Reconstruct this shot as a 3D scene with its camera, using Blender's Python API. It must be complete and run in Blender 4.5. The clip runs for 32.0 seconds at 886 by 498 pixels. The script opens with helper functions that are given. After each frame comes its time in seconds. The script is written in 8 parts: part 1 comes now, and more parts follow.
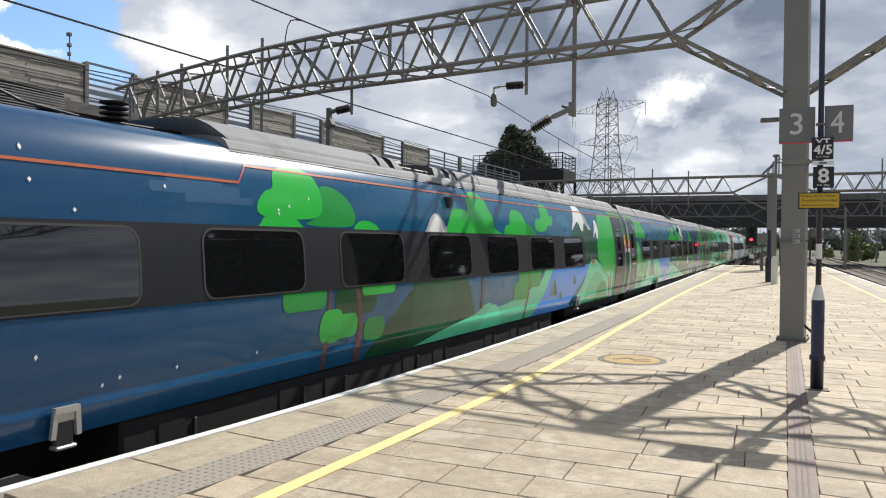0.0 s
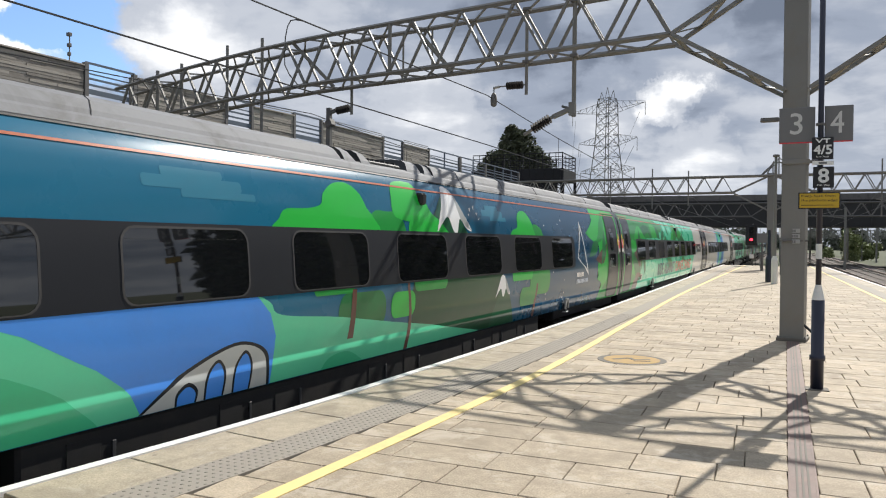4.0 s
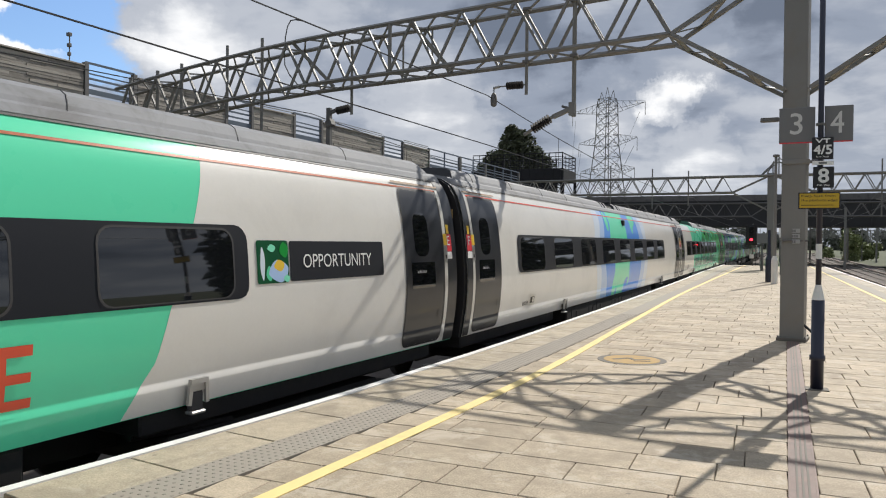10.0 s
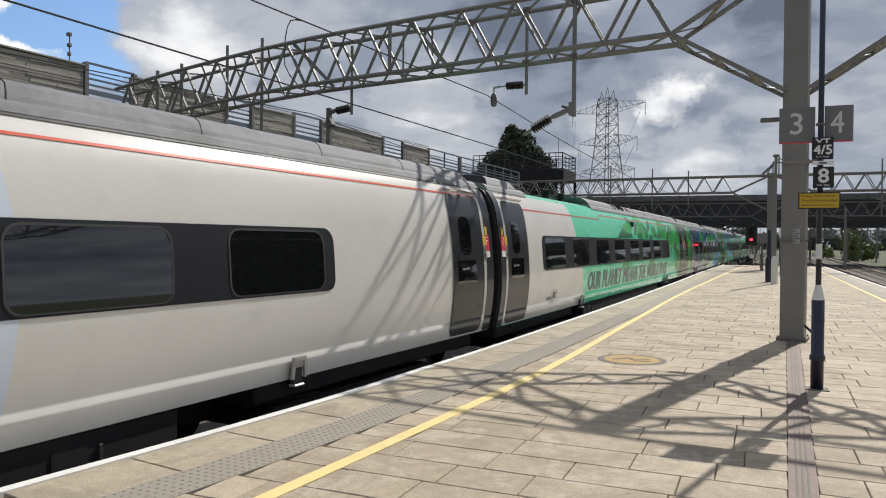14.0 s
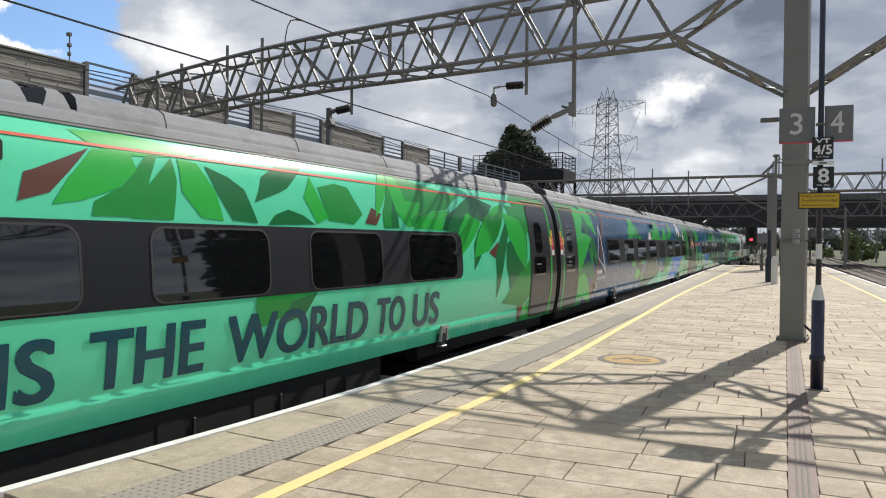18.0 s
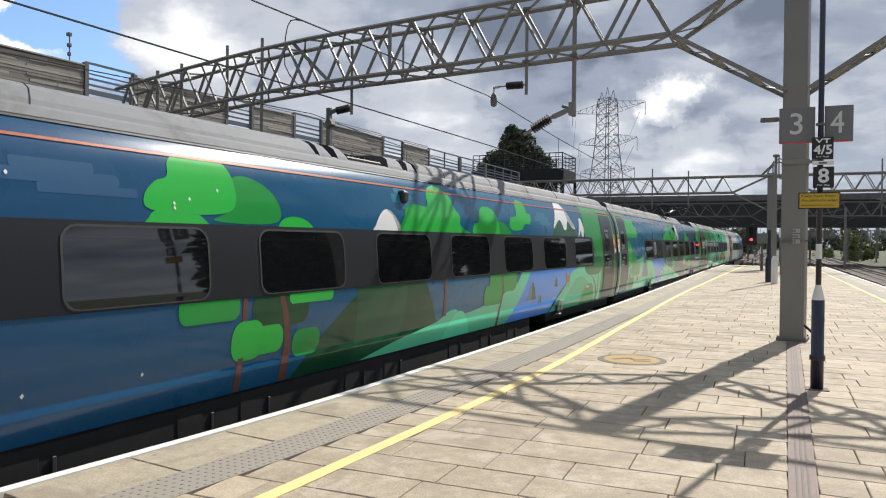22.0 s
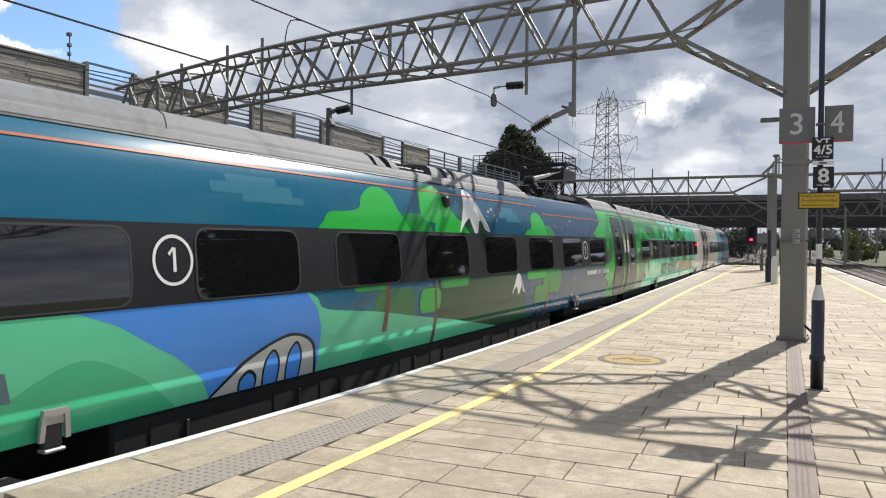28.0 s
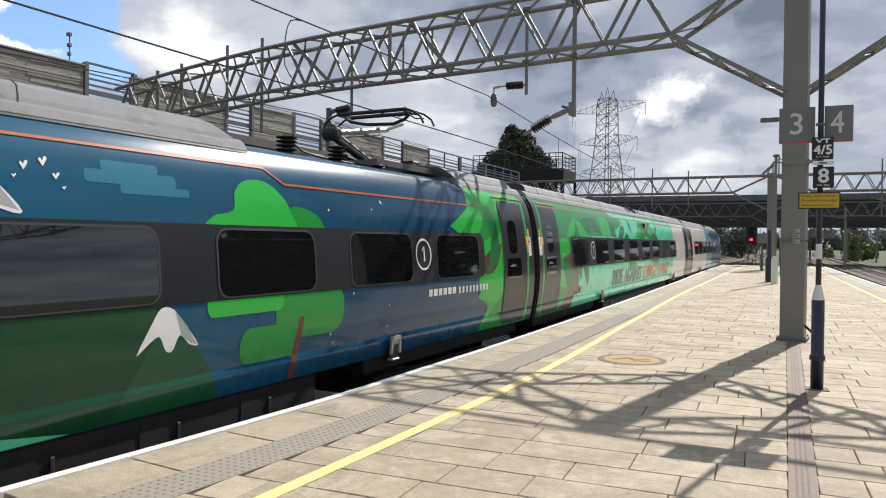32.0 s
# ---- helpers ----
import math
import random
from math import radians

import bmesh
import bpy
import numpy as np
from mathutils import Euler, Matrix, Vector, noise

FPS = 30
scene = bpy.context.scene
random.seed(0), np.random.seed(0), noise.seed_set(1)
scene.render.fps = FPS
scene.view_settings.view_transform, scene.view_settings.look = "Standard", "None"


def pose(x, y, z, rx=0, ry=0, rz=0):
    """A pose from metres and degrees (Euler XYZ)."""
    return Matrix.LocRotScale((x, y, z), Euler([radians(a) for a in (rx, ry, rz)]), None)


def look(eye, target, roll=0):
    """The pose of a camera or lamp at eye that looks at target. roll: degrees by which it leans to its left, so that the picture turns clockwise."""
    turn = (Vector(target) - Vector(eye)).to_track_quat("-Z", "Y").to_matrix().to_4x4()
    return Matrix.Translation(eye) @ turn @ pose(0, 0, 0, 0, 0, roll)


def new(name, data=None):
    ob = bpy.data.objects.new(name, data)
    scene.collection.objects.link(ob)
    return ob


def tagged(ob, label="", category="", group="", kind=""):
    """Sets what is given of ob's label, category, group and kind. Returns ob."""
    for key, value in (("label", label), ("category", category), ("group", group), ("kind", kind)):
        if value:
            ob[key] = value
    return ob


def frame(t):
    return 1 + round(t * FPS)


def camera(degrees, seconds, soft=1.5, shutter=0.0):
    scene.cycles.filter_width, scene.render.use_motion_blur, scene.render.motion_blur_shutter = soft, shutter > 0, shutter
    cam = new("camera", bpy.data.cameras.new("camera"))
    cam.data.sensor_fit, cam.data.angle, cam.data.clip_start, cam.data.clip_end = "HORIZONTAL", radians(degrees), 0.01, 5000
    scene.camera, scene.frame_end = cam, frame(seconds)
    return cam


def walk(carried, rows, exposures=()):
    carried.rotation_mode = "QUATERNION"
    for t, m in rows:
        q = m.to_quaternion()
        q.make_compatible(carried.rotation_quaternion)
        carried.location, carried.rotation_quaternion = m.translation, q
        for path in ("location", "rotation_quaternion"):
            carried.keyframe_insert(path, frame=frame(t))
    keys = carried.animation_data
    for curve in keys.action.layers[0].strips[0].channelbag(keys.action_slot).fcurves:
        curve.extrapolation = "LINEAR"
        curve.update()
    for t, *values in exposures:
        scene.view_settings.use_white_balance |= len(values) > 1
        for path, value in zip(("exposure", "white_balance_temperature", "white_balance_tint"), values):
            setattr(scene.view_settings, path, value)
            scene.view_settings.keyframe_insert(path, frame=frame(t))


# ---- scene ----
from itertools import product

# The camera stands on the platform; z = 0 is the platform, y runs along the line, x across it.
cam = camera(62.39, 32.0, soft=1.1, shutter=0.0)
YAW, PITCH = radians(23.32), radians(-0.624)
EYE = Vector((0.0, 0.0, 1.627))
AIM = EYE + Vector((-math.sin(YAW) * math.cos(PITCH), math.cos(YAW) * math.cos(PITCH), math.sin(PITCH)))
walk(cam, [(0.0, look(EYE, AIM, 0.6)), (32.0, look(EYE, AIM, 0.6))],
     [(0.0, 0.4), (3.0, 0.36), (7.0, 0.35), (9.5, 0.22), (11.0, 0.1), (13.0, 0.05), (14.5, 0.03), (16.5, 0.08), (18.0, 0.2), (21.0, 0.3), (24.0, 0.4), (28.0, 0.37), (32.0, 0.36)])

# ---- light ----
SUN_AZ, SUN_EL = 13.9, 41.3
sun = new("sun", bpy.data.lights.new("sun", "SUN"))
sun.data.energy, sun.data.angle, sun.data.color = 4.2, radians(0.6), (1.0, 0.955, 0.88)
az, el = radians(SUN_AZ), radians(SUN_EL)
TO_SUN = Vector((math.sin(az) * math.cos(el), math.cos(az) * math.cos(el), math.sin(el)))
sun.matrix_world = look(TO_SUN * 60, (0, 0, 0))


class Tree:
    """Short hand for node trees."""

    def __init__(self, tree):
        self.t = tree

    def n(self, kind, **sets):
        node = self.t.nodes.new(kind)
        for key, value in sets.items():
            if key == "operation":
                node.operation = value
            else:
                node.inputs[key.replace("_", " ")].default_value = value
        return node

    def link(self, a, b):
        self.t.links.new(a, b)

    def math(self, op, a, b=0.0, c=None, clamp=False):
        node = self.t.nodes.new("ShaderNodeMath")
        node.operation, node.use_clamp = op, clamp
        for k, v in enumerate((a, b) if c is None else (a, b, c)):
            if isinstance(v, (int, float)):
                node.inputs[k].default_value = v
            else:
                self.link(v, node.inputs[k])
        return node.outputs[0]

    def mix(self, fac, a, b, blend="MIX"):
        node = self.t.nodes.new("ShaderNodeMix")
        node.data_type, node.blend_type = "RGBA", blend
        for k, v in ((0, fac), (6, a), (7, b)):
            if isinstance(v, (int, float)):
                node.inputs[k].default_value = v
            elif isinstance(v, tuple):
                node.inputs[k].default_value = (*v, 1.0)
            else:
                self.link(v, node.inputs[k])
        return node.outputs[2]

    def ramp(self, fac, stops, ease="EASE"):
        node = self.t.nodes.new("ShaderNodeValToRGB")
        node.color_ramp.interpolation = ease
        els = node.color_ramp.elements
        while len(els) < len(stops):
            els.new(0.5)
        for e, (at, col) in zip(els, stops):
            e.position = at
            e.color = (*col, 1.0) if isinstance(col, tuple) else (col, col, col, 1.0)
        self.link(fac, node.inputs[0])
        return node.outputs[0]


def make_world():
    w = bpy.data.worlds.new("sky")
    scene.world = w
    w.use_nodes = True
    w.node_tree.nodes.clear()
    T = Tree(w.node_tree)
    out = T.n("ShaderNodeOutputWorld")
    sky = T.t.nodes.new("ShaderNodeTexSky")
    sky.sky_type, sky.sun_disc = "NISHITA", False
    sky.sun_elevation, sky.sun_rotation = radians(SUN_EL), radians(SUN_AZ)
    clear = T.mix(1.0, sky.outputs[0], (0.105, 0.125, 0.15), "MULTIPLY")
    tc = T.n("ShaderNodeTexCoord")
    sep = T.n("ShaderNodeSeparateXYZ")
    T.link(tc.outputs["Generated"], sep.inputs[0])
    h = T.math("ADD", T.math("MAXIMUM", sep.outputs[2], 0.0), 0.22)
    comb = T.n("ShaderNodeCombineXYZ")
    T.link(T.math("DIVIDE", sep.outputs[0], h), comb.inputs[0])
    T.link(T.math("DIVIDE", sep.outputs[1], h), comb.inputs[1])
    big = T.n("ShaderNodeTexNoise", Scale=1.15, Detail=7.0, Roughness=0.55, Distortion=0.25)
    mid = T.n("ShaderNodeTexNoise", Scale=3.1, Detail=7.0, Roughness=0.52, Distortion=0.2)
    T.link(comb.outputs[0], big.inputs["Vector"])
    T.link(comb.outputs[0], mid.inputs["Vector"])

    # ways of the sky shaken by noise, so that openings in the cloud get ragged edges
    shake = T.n("ShaderNodeTexNoise", Scale=9.0, Detail=6.0, Roughness=0.62)
    T.link(tc.outputs["Generated"], shake.inputs["Vector"])
    less = T.n("ShaderNodeVectorMath", operation="SUBTRACT")
    T.link(shake.outputs["Color"], less.inputs[0])
    less.inputs[1].default_value = (0.5, 0.5, 0.5)
    amount_v = T.n("ShaderNodeVectorMath", operation="SCALE", Scale=0.16)
    T.link(less.outputs[0], amount_v.inputs[0])
    plus = T.n("ShaderNodeVectorMath", operation="ADD")
    T.link(tc.outputs["Generated"], plus.inputs[0])
    T.link(amount_v.outputs[0], plus.inputs[1])
    unit = T.n("ShaderNodeVectorMath", operation="NORMALIZE")
    T.link(plus.outputs[0], unit.inputs[0])
    ragged = unit.outputs[0]

    def toward(px, py, wide, hard=0.0):
        """How near a way of the sky is to the way through that place of the view, 1 at it."""
        u, v = (px - 784) / 1294.7, (441 - py) / 1294.7
        right = Vector((math.cos(YAW), math.sin(YAW), 0))
        fwd = (AIM - EYE).normalized()
        d = (fwd + right * u + right.cross(fwd) * v).normalized()
        dot = T.n("ShaderNodeVectorMath", operation="DOT_PRODUCT")
        T.link(ragged, dot.inputs[0])
        dot.inputs[1].default_value = d
        edge = math.cos(radians(wide))
        x = T.math("DIVIDE", T.math("SUBTRACT", dot.outputs["Value"], edge), 1 - edge, clamp=True)
        return T.math("POWER", x, 0.8)

    # cover: cloud nearly everywhere, a blue hole low over the deck wall
    hole = toward(125, 85, 5.0)
    hole2 = toward(70, 5, 4.2)
    cover = T.math("SUBTRACT", T.math("ADD", big.outputs[0], T.math("MULTIPLY", mid.outputs[0], 0.45)),
                   T.math("ADD", T.math("MULTIPLY", hole, 0.46), T.math("MULTIPLY", hole2, 0.42)))
    cover = T.math("ADD", cover, 0.02)
    mask = T.ramp(cover, [(0.38, 0.0), (0.60, 1.0)])
    shade = T.math("ADD", T.math("MULTIPLY", big.outputs[0], 0.55), T.math("MULTIPLY", mid.outputs[0], 0.5))
    for px, py, wide, amount in ((1200, 165, 2.5, 0.30), (1240, 285, 3.5, 0.16), (1120, 300, 4, 0.08), (220, 30, 6, 0.09), (450, 30, 9, 0.12), (330, 105, 5, 0.12), (15, 75, 4.5, 0.36),
                                 (1085, 205, 4.5, 0.12), (760, 240, 5, 0.12), (985, 105, 7, -0.06), (1120, 250, 4, -0.05), (1400, 90, 5, -0.04),
                                 (1500, 170, 8, 0.03), (1330, 180, 5, 0.03), (890, 60, 5, -0.10), (1360, 80, 4, -0.08)):
        shade = T.math("ADD", shade, T.math("MULTIPLY", toward(px, py, wide), amount))
    cloud = T.ramp(shade, [(0.38, (0.155, 0.185, 0.245)), (0.50, (0.285, 0.325, 0.405)), (0.62, (0.46, 0.49, 0.55)), (0.86, (1.0, 1.0, 1.0))])
    col = T.mix(mask, clear, cloud)
    low = T.math("SUBTRACT", 1.0, T.math("MULTIPLY", sep.outputs[2], 6.5), clamp=True)
    col = T.mix(T.math("MULTIPLY", low, 0.45), col, (0.60, 0.635, 0.68))
    bg = T.n("ShaderNodeBackground", Strength=1.0)
    T.link(col, bg.inputs[0])
    T.link(bg.outputs[0], out.inputs[0])


make_world()


# ---- materials ----
def principled(name):
    m = bpy.data.materials.new(name)
    m.use_nodes = True
    m.node_tree.nodes.clear()
    T = Tree(m.node_tree)
    out = T.n("ShaderNodeOutputMaterial")
    b = T.n("ShaderNodeBsdfPrincipled")
    T.link(b.outputs[0], out.inputs[0])
    return m, T, b


def surface(name, col, rough=0.6, metal=0.0, vary=0.25, scale=6.0, fine=60.0, bump=0.0, coat=0.0, rvary=0.15, dirt=None, dirt_amount=0.0,
            per_piece=0.0, coords="Object", spec=0.5, dirt_scale=1.3):
    """A paint, stone or metal with two scales of variation, dirt with its own shape and fine relief."""
    m, T, b = principled(name)
    tc = T.n("ShaderNodeTexCoord")
    co = tc.outputs[coords]
    n1 = T.n("ShaderNodeTexNoise", Scale=scale, Detail=5.0, Roughness=0.6)
    n2 = T.n("ShaderNodeTexNoise", Scale=fine, Detail=4.0, Roughness=0.65)
    T.link(co, n1.inputs["Vector"])
    T.link(co, n2.inputs["Vector"])
    both = T.math("ADD", T.math("MULTIPLY", n1.outputs[0], 0.6), T.math("MULTIPLY", n2.outputs[0], 0.4))
    k = T.math("ADD", T.math("MULTIPLY", T.math("SUBTRACT", both, 0.5), 2 * vary), 1.0)
    if per_piece:
        info = T.n("ShaderNodeObjectInfo")
        geo = T.n("ShaderNodeNewGeometry")
        rnd = T.math("FRACT", T.math("ADD", info.outputs["Random"], geo.outputs["Random Per Island"]))
        k = T.math("MULTIPLY", k, T.math("ADD", T.math("MULTIPLY", T.math("SUBTRACT", rnd, 0.5), 2 * per_piece), 1.0))
    sc = T.n("ShaderNodeVectorMath", operation="SCALE")
    sc.inputs[0].default_value = col
    T.link(k, sc.inputs["Scale"])
    c = sc.outputs[0]
    if dirt:
        n3 = T.n("ShaderNodeTexNoise", Scale=dirt_scale, Detail=8.0, Roughness=0.7, Distortion=0.6)
        T.link(co, n3.inputs["Vector"])
        mask = T.ramp(n3.outputs[0], [(0.45, 0.0), (0.68, 1.0)])
        c = T.mix(T.math("MULTIPLY", mask, dirt_amount), c, dirt)
    T.link(c, b.inputs["Base Color"])
    r = T.math("ADD", T.math("MULTIPLY", T.math("SUBTRACT", both, 0.5), 2 * rvary), rough, clamp=True)
    T.link(r, b.inputs["Roughness"])
    b.inputs["Metallic"].default_value = metal
    b.inputs["Coat Weight"].default_value = coat
    b.inputs["Coat Roughness"].default_value = 0.10
    b.inputs["Specular IOR Level"].default_value = spec
    if bump:
        bp = T.n("ShaderNodeBump", Strength=bump, Distance=0.01)
        T.link(both, bp.inputs["Height"])
        T.link(bp.outputs[0], b.inputs["Normal"])
    return m


def glow(name, col, strength):
    m, T, b = principled(name)
    b.inputs["Base Color"].default_value = (*col, 1)
    b.inputs["Emission Color"].default_value = (*col, 1)
    b.inputs["Emission Strength"].default_value = strength
    return m


def livery(name, col, rough=0.36, coat=0.6):
    """Vinyl over the coach side: glossy, a little dusty."""
    return surface(name, col, rough=rough, vary=0.07, scale=1.1, fine=25.0, coat=coat, rvary=0.06, spec=0.12,
                   dirt=tuple(0.8 * c + 0.02 for c in col), dirt_amount=0.35, dirt_scale=0.8)


M = {}
for key, col in dict(
        mint=(0.13, 0.78, 0.46), mint_pale=(0.25, 0.78, 0.54), green=(0.026, 0.47, 0.06), green_mid=(0.016, 0.29, 0.05), green_dark=(0.012, 0.17, 0.05),
        green_deep=(0.004, 0.06, 0.022), hill=(0.06, 0.50, 0.25), hill_pale=(0.12, 0.63, 0.36), forest=(0.008, 0.085, 0.035),
        teal=(0.012, 0.13, 0.22), teal_pale=(0.03, 0.19, 0.29), night=(0.012, 0.055, 0.15), night_pale=(0.03, 0.10, 0.21), blue=(0.07, 0.28, 0.80),
        sky_pale=(0.42, 0.58, 0.85), ice=(0.68, 0.76, 0.86), white=(0.75, 0.735, 0.69), snow=(0.85, 0.86, 0.86), snow_shade=(0.42, 0.44, 0.43),
        bark=(0.13, 0.065, 0.05), bark_red=(0.13, 0.052, 0.038), rock=(0.10, 0.18, 0.22), letter_blue=(0.004, 0.07, 0.105), letter_red=(0.74, 0.10, 0.05),
        orange=(0.46, 0.12, 0.05), bridge=(0.50, 0.52, 0.50), ink=(0.01, 0.012, 0.016), deer=(0.36, 0.15, 0.07),
        aqua=(0.10, 0.45, 0.55)).items():
    M[key] = livery("vinyl_" + key, col)
M["band"] = surface("window_band", (0.0125, 0.0148, 0.0205), rough=0.5, vary=0.12, scale=1.0, coat=0.0, rvary=0.08, spec=0.22)
M["door"] = surface("door_grey", (0.017, 0.019, 0.024), rough=0.4, vary=0.1, scale=1.2, coat=0.45, rvary=0.08, spec=0.3)
M["strip"] = surface("door_pillar_pale", (0.62, 0.61, 0.56), rough=0.35, vary=0.08, coat=0.3)
M["roof"] = surface("roof_grey", (0.255, 0.262, 0.275), rough=0.72, vary=0.2, scale=0.8, fine=18.0, dirt=(0.13, 0.125, 0.12), dirt_amount=0.6, bump=0.12, spec=0.25)
M["black"] = surface("underframe_black", (0.009, 0.0085, 0.0085), rough=0.75, vary=0.4, scale=3, dirt=(0.03, 0.023, 0.018), dirt_amount=0.5, bump=0.3)
M["rubber"] = surface("black_rubber", (0.012, 0.012, 0.013), rough=0.6, vary=0.25, bump=0.1)
M["frame_grey"] = surface("window_rubber", (0.05, 0.05, 0.052), rough=0.6, spec=0.3)
M["glass"] = surface("tinted_glass", (0.0075, 0.0085, 0.010), rough=0.03, vary=0.1, rvary=0.01, coat=0.0, scale=1.5, spec=1.0)
M["silver"] = surface("brushed_metal", (0.55, 0.55, 0.53), rough=0.33, metal=0.85, vary=0.12)
M["gutter"] = surface("bronze_gutter", (0.26, 0.17, 0.10), rough=0.6, vary=0.2, spec=0.3)
M["bracket"] = surface("dull_silver", (0.42, 0.41, 0.39), rough=0.5, metal=0.5, vary=0.2, scale=9)
M["lettering_dim"] = surface("dim_lettering", (0.6, 0.6, 0.58), rough=0.6, vary=0.05)
M["sign_blue"] = surface("sign_blue", (0.02, 0.10, 0.42), rough=0.4, vary=0.05)
M["red_brown"] = surface("glazed_red_brown", (0.09, 0.022, 0.02), rough=0.4, vary=0.2)
M["grille"] = surface("roof_grille", (0.02, 0.021, 0.022), rough=0.6, bump=0.4, fine=90)
M["red"] = surface("red_panel", (0.62, 0.035, 0.05), rough=0.4, vary=0.06)
M["yellow"] = surface("yellow_panel", (0.75, 0.50, 0.04), rough=0.45, vary=0.06)
M["paper"] = surface("white_panel", (0.78, 0.78, 0.76), rough=0.5, vary=0.05)


def paving_stone(name, col, light, dark, rough, per_piece):
    """Cast paving: grain, a tone for each stone, pale and dark stains that run over the joints, small dark spots."""
    m, T, b = principled(name)
    geo = T.n("ShaderNodeNewGeometry")
    info = T.n("ShaderNodeObjectInfo")
    pos = geo.outputs["Position"]

    def noise(scale, detail=5.0, rough_n=0.6, twist=0.0):
        nd = T.n("ShaderNodeTexNoise", Scale=scale, Detail=detail, Roughness=rough_n, Distortion=twist)
        T.link(pos, nd.inputs["Vector"])
        return nd.outputs[0]
    grain, mid = noise(75.0, 4.0, 0.7), noise(7.0, 6.0, 0.7)
    tone = T.math("FRACT", T.math("ADD", info.outputs["Random"], geo.outputs["Random Per Island"]))
    k = T.math("ADD", T.math("MULTIPLY", T.math("SUBTRACT", tone, 0.5), 2 * per_piece), 1.0)
    k = T.math("MULTIPLY", k, T.math("ADD", T.math("MULTIPLY", grain, 1.7), 0.15))
    k = T.math("MULTIPLY", k, T.math("ADD", T.math("MULTIPLY", mid, 0.9), 0.55))
    sc = T.n("ShaderNodeVectorMath", operation="SCALE")
    sc.inputs[0].default_value = col
    T.link(k, sc.inputs["Scale"])
    c = sc.outputs[0]
    c = T.mix(T.math("MULTIPLY", T.ramp(noise(1.1, 8.0, 0.72, 0.8), [(0.47, 0.0), (0.62, 1.0)]), 0.5), c, dark)
    c = T.mix(T.math("MULTIPLY", T.ramp(noise(2.3, 9.0, 0.75, 0.5), [(0.51, 0.0), (0.62, 1.0)]), 0.55), c, light)
    spots = T.n("ShaderNodeTexVoronoi", Scale=2.6)
    T.link(pos, spots.inputs["Vector"])
    c = T.mix(T.math("MULTIPLY", T.ramp(spots.outputs["Distance"], [(0.035, 1.0), (0.055, 0.0)]), 0.5), c, (0.10, 0.09, 0.08))
    T.link(c, b.inputs["Base Color"])
    b.inputs["Specular IOR Level"].default_value = 0.45
    T.link(T.math("ADD", T.math("MULTIPLY", mid, 0.3), rough - 0.15), b.inputs["Roughness"])
    bp = T.n("ShaderNodeBump", Strength=0.3, Distance=0.006)
    T.link(T.math("ADD", grain, mid), bp.inputs["Height"])
    T.link(bp.outputs[0], b.inputs["Normal"])
    return m


M["slab"] = paving_stone("concrete_slab", (0.43, 0.355, 0.258), (0.57, 0.50, 0.40), (0.26, 0.212, 0.153), 0.80, 0.14)
M["slab_bed"] = surface("joint_sand", (0.19, 0.165, 0.13), rough=0.95, vary=0.3, scale=20)
M["coping"] = paving_stone("coping_stone", (0.40, 0.34, 0.25), (0.52, 0.46, 0.37), (0.22, 0.185, 0.14), 0.75, 0.1)
M["tactile"] = surface("tactile_grey", (0.32, 0.285, 0.235), rough=0.8, vary=0.12, fine=90, bump=0.2, dirt=(0.32, 0.30, 0.26), dirt_amount=0.4)
M["blister"] = surface("blister_grey", (0.27, 0.24, 0.20), rough=0.8, vary=0.1)
M["white_line"] = surface("white_line_paint", (0.80, 0.79, 0.76), rough=0.7, vary=0.08, fine=40, dirt=(0.5, 0.48, 0.43), dirt_amount=0.3)
M["yellow_line"] = surface("yellow_line_paint", (0.85, 0.67, 0.29), rough=0.75, vary=0.12, fine=40, dirt=(0.62, 0.52, 0.26), dirt_amount=0.5, dirt_scale=3.0)
M["drain"] = surface("drain_cover", (0.21, 0.14, 0.115), rough=0.7, vary=0.25, fine=40, bump=0.3, dirt=(0.1, 0.08, 0.075), dirt_amount=0.5)
M["disc_orange"] = surface("disc_orange", (0.46, 0.30, 0.11), rough=0.8, vary=0.2, dirt=(0.3, 0.24, 0.15), dirt_amount=0.5, dirt_scale=4)
M["disc_dark"] = surface("disc_dark", (0.16, 0.145, 0.12), rough=0.8, vary=0.2)
M["steel"] = surface("grey_steel_paint", (0.205, 0.20, 0.185), rough=0.55, vary=0.16, scale=2.0, dirt=(0.2, 0.17, 0.13), dirt_amount=0.4, bump=0.08)
M["steel_dark"] = surface("weathered_steel", (0.135, 0.13, 0.125), rough=0.65, vary=0.25, scale=3)
M["post_blue"] = surface("dark_blue_paint", (0.012, 0.015, 0.035), rough=0.4, vary=0.2, coat=0.2)
M["post_white"] = surface("white_paint", (0.75, 0.74, 0.70), rough=0.5, vary=0.1)
M["plate_grey"] = surface("dull_white_plate", (0.36, 0.36, 0.35), rough=0.6, vary=0.25, scale=30)
M["sign_grey"] = surface("sign_grey", (0.165, 0.165, 0.165), rough=0.5, vary=0.05)
M["sign_black"] = surface("sign_black", (0.012, 0.012, 0.014), rough=0.45, vary=0.1)
M["sign_yellow"] = surface("sign_yellow", (0.55, 0.36, 0.02), rough=0.5, vary=0.08)
M["insulator"] = surface("insulator_brown", (0.045, 0.04, 0.038), rough=0.75, spec=0.12)
M["wire"] = surface("wire", (0.05, 0.05, 0.05), rough=0.5, metal=0.6)
M["brick"] = surface("platform_brick", (0.16, 0.11, 0.09), rough=0.9, vary=0.3, scale=8, bump=0.3)
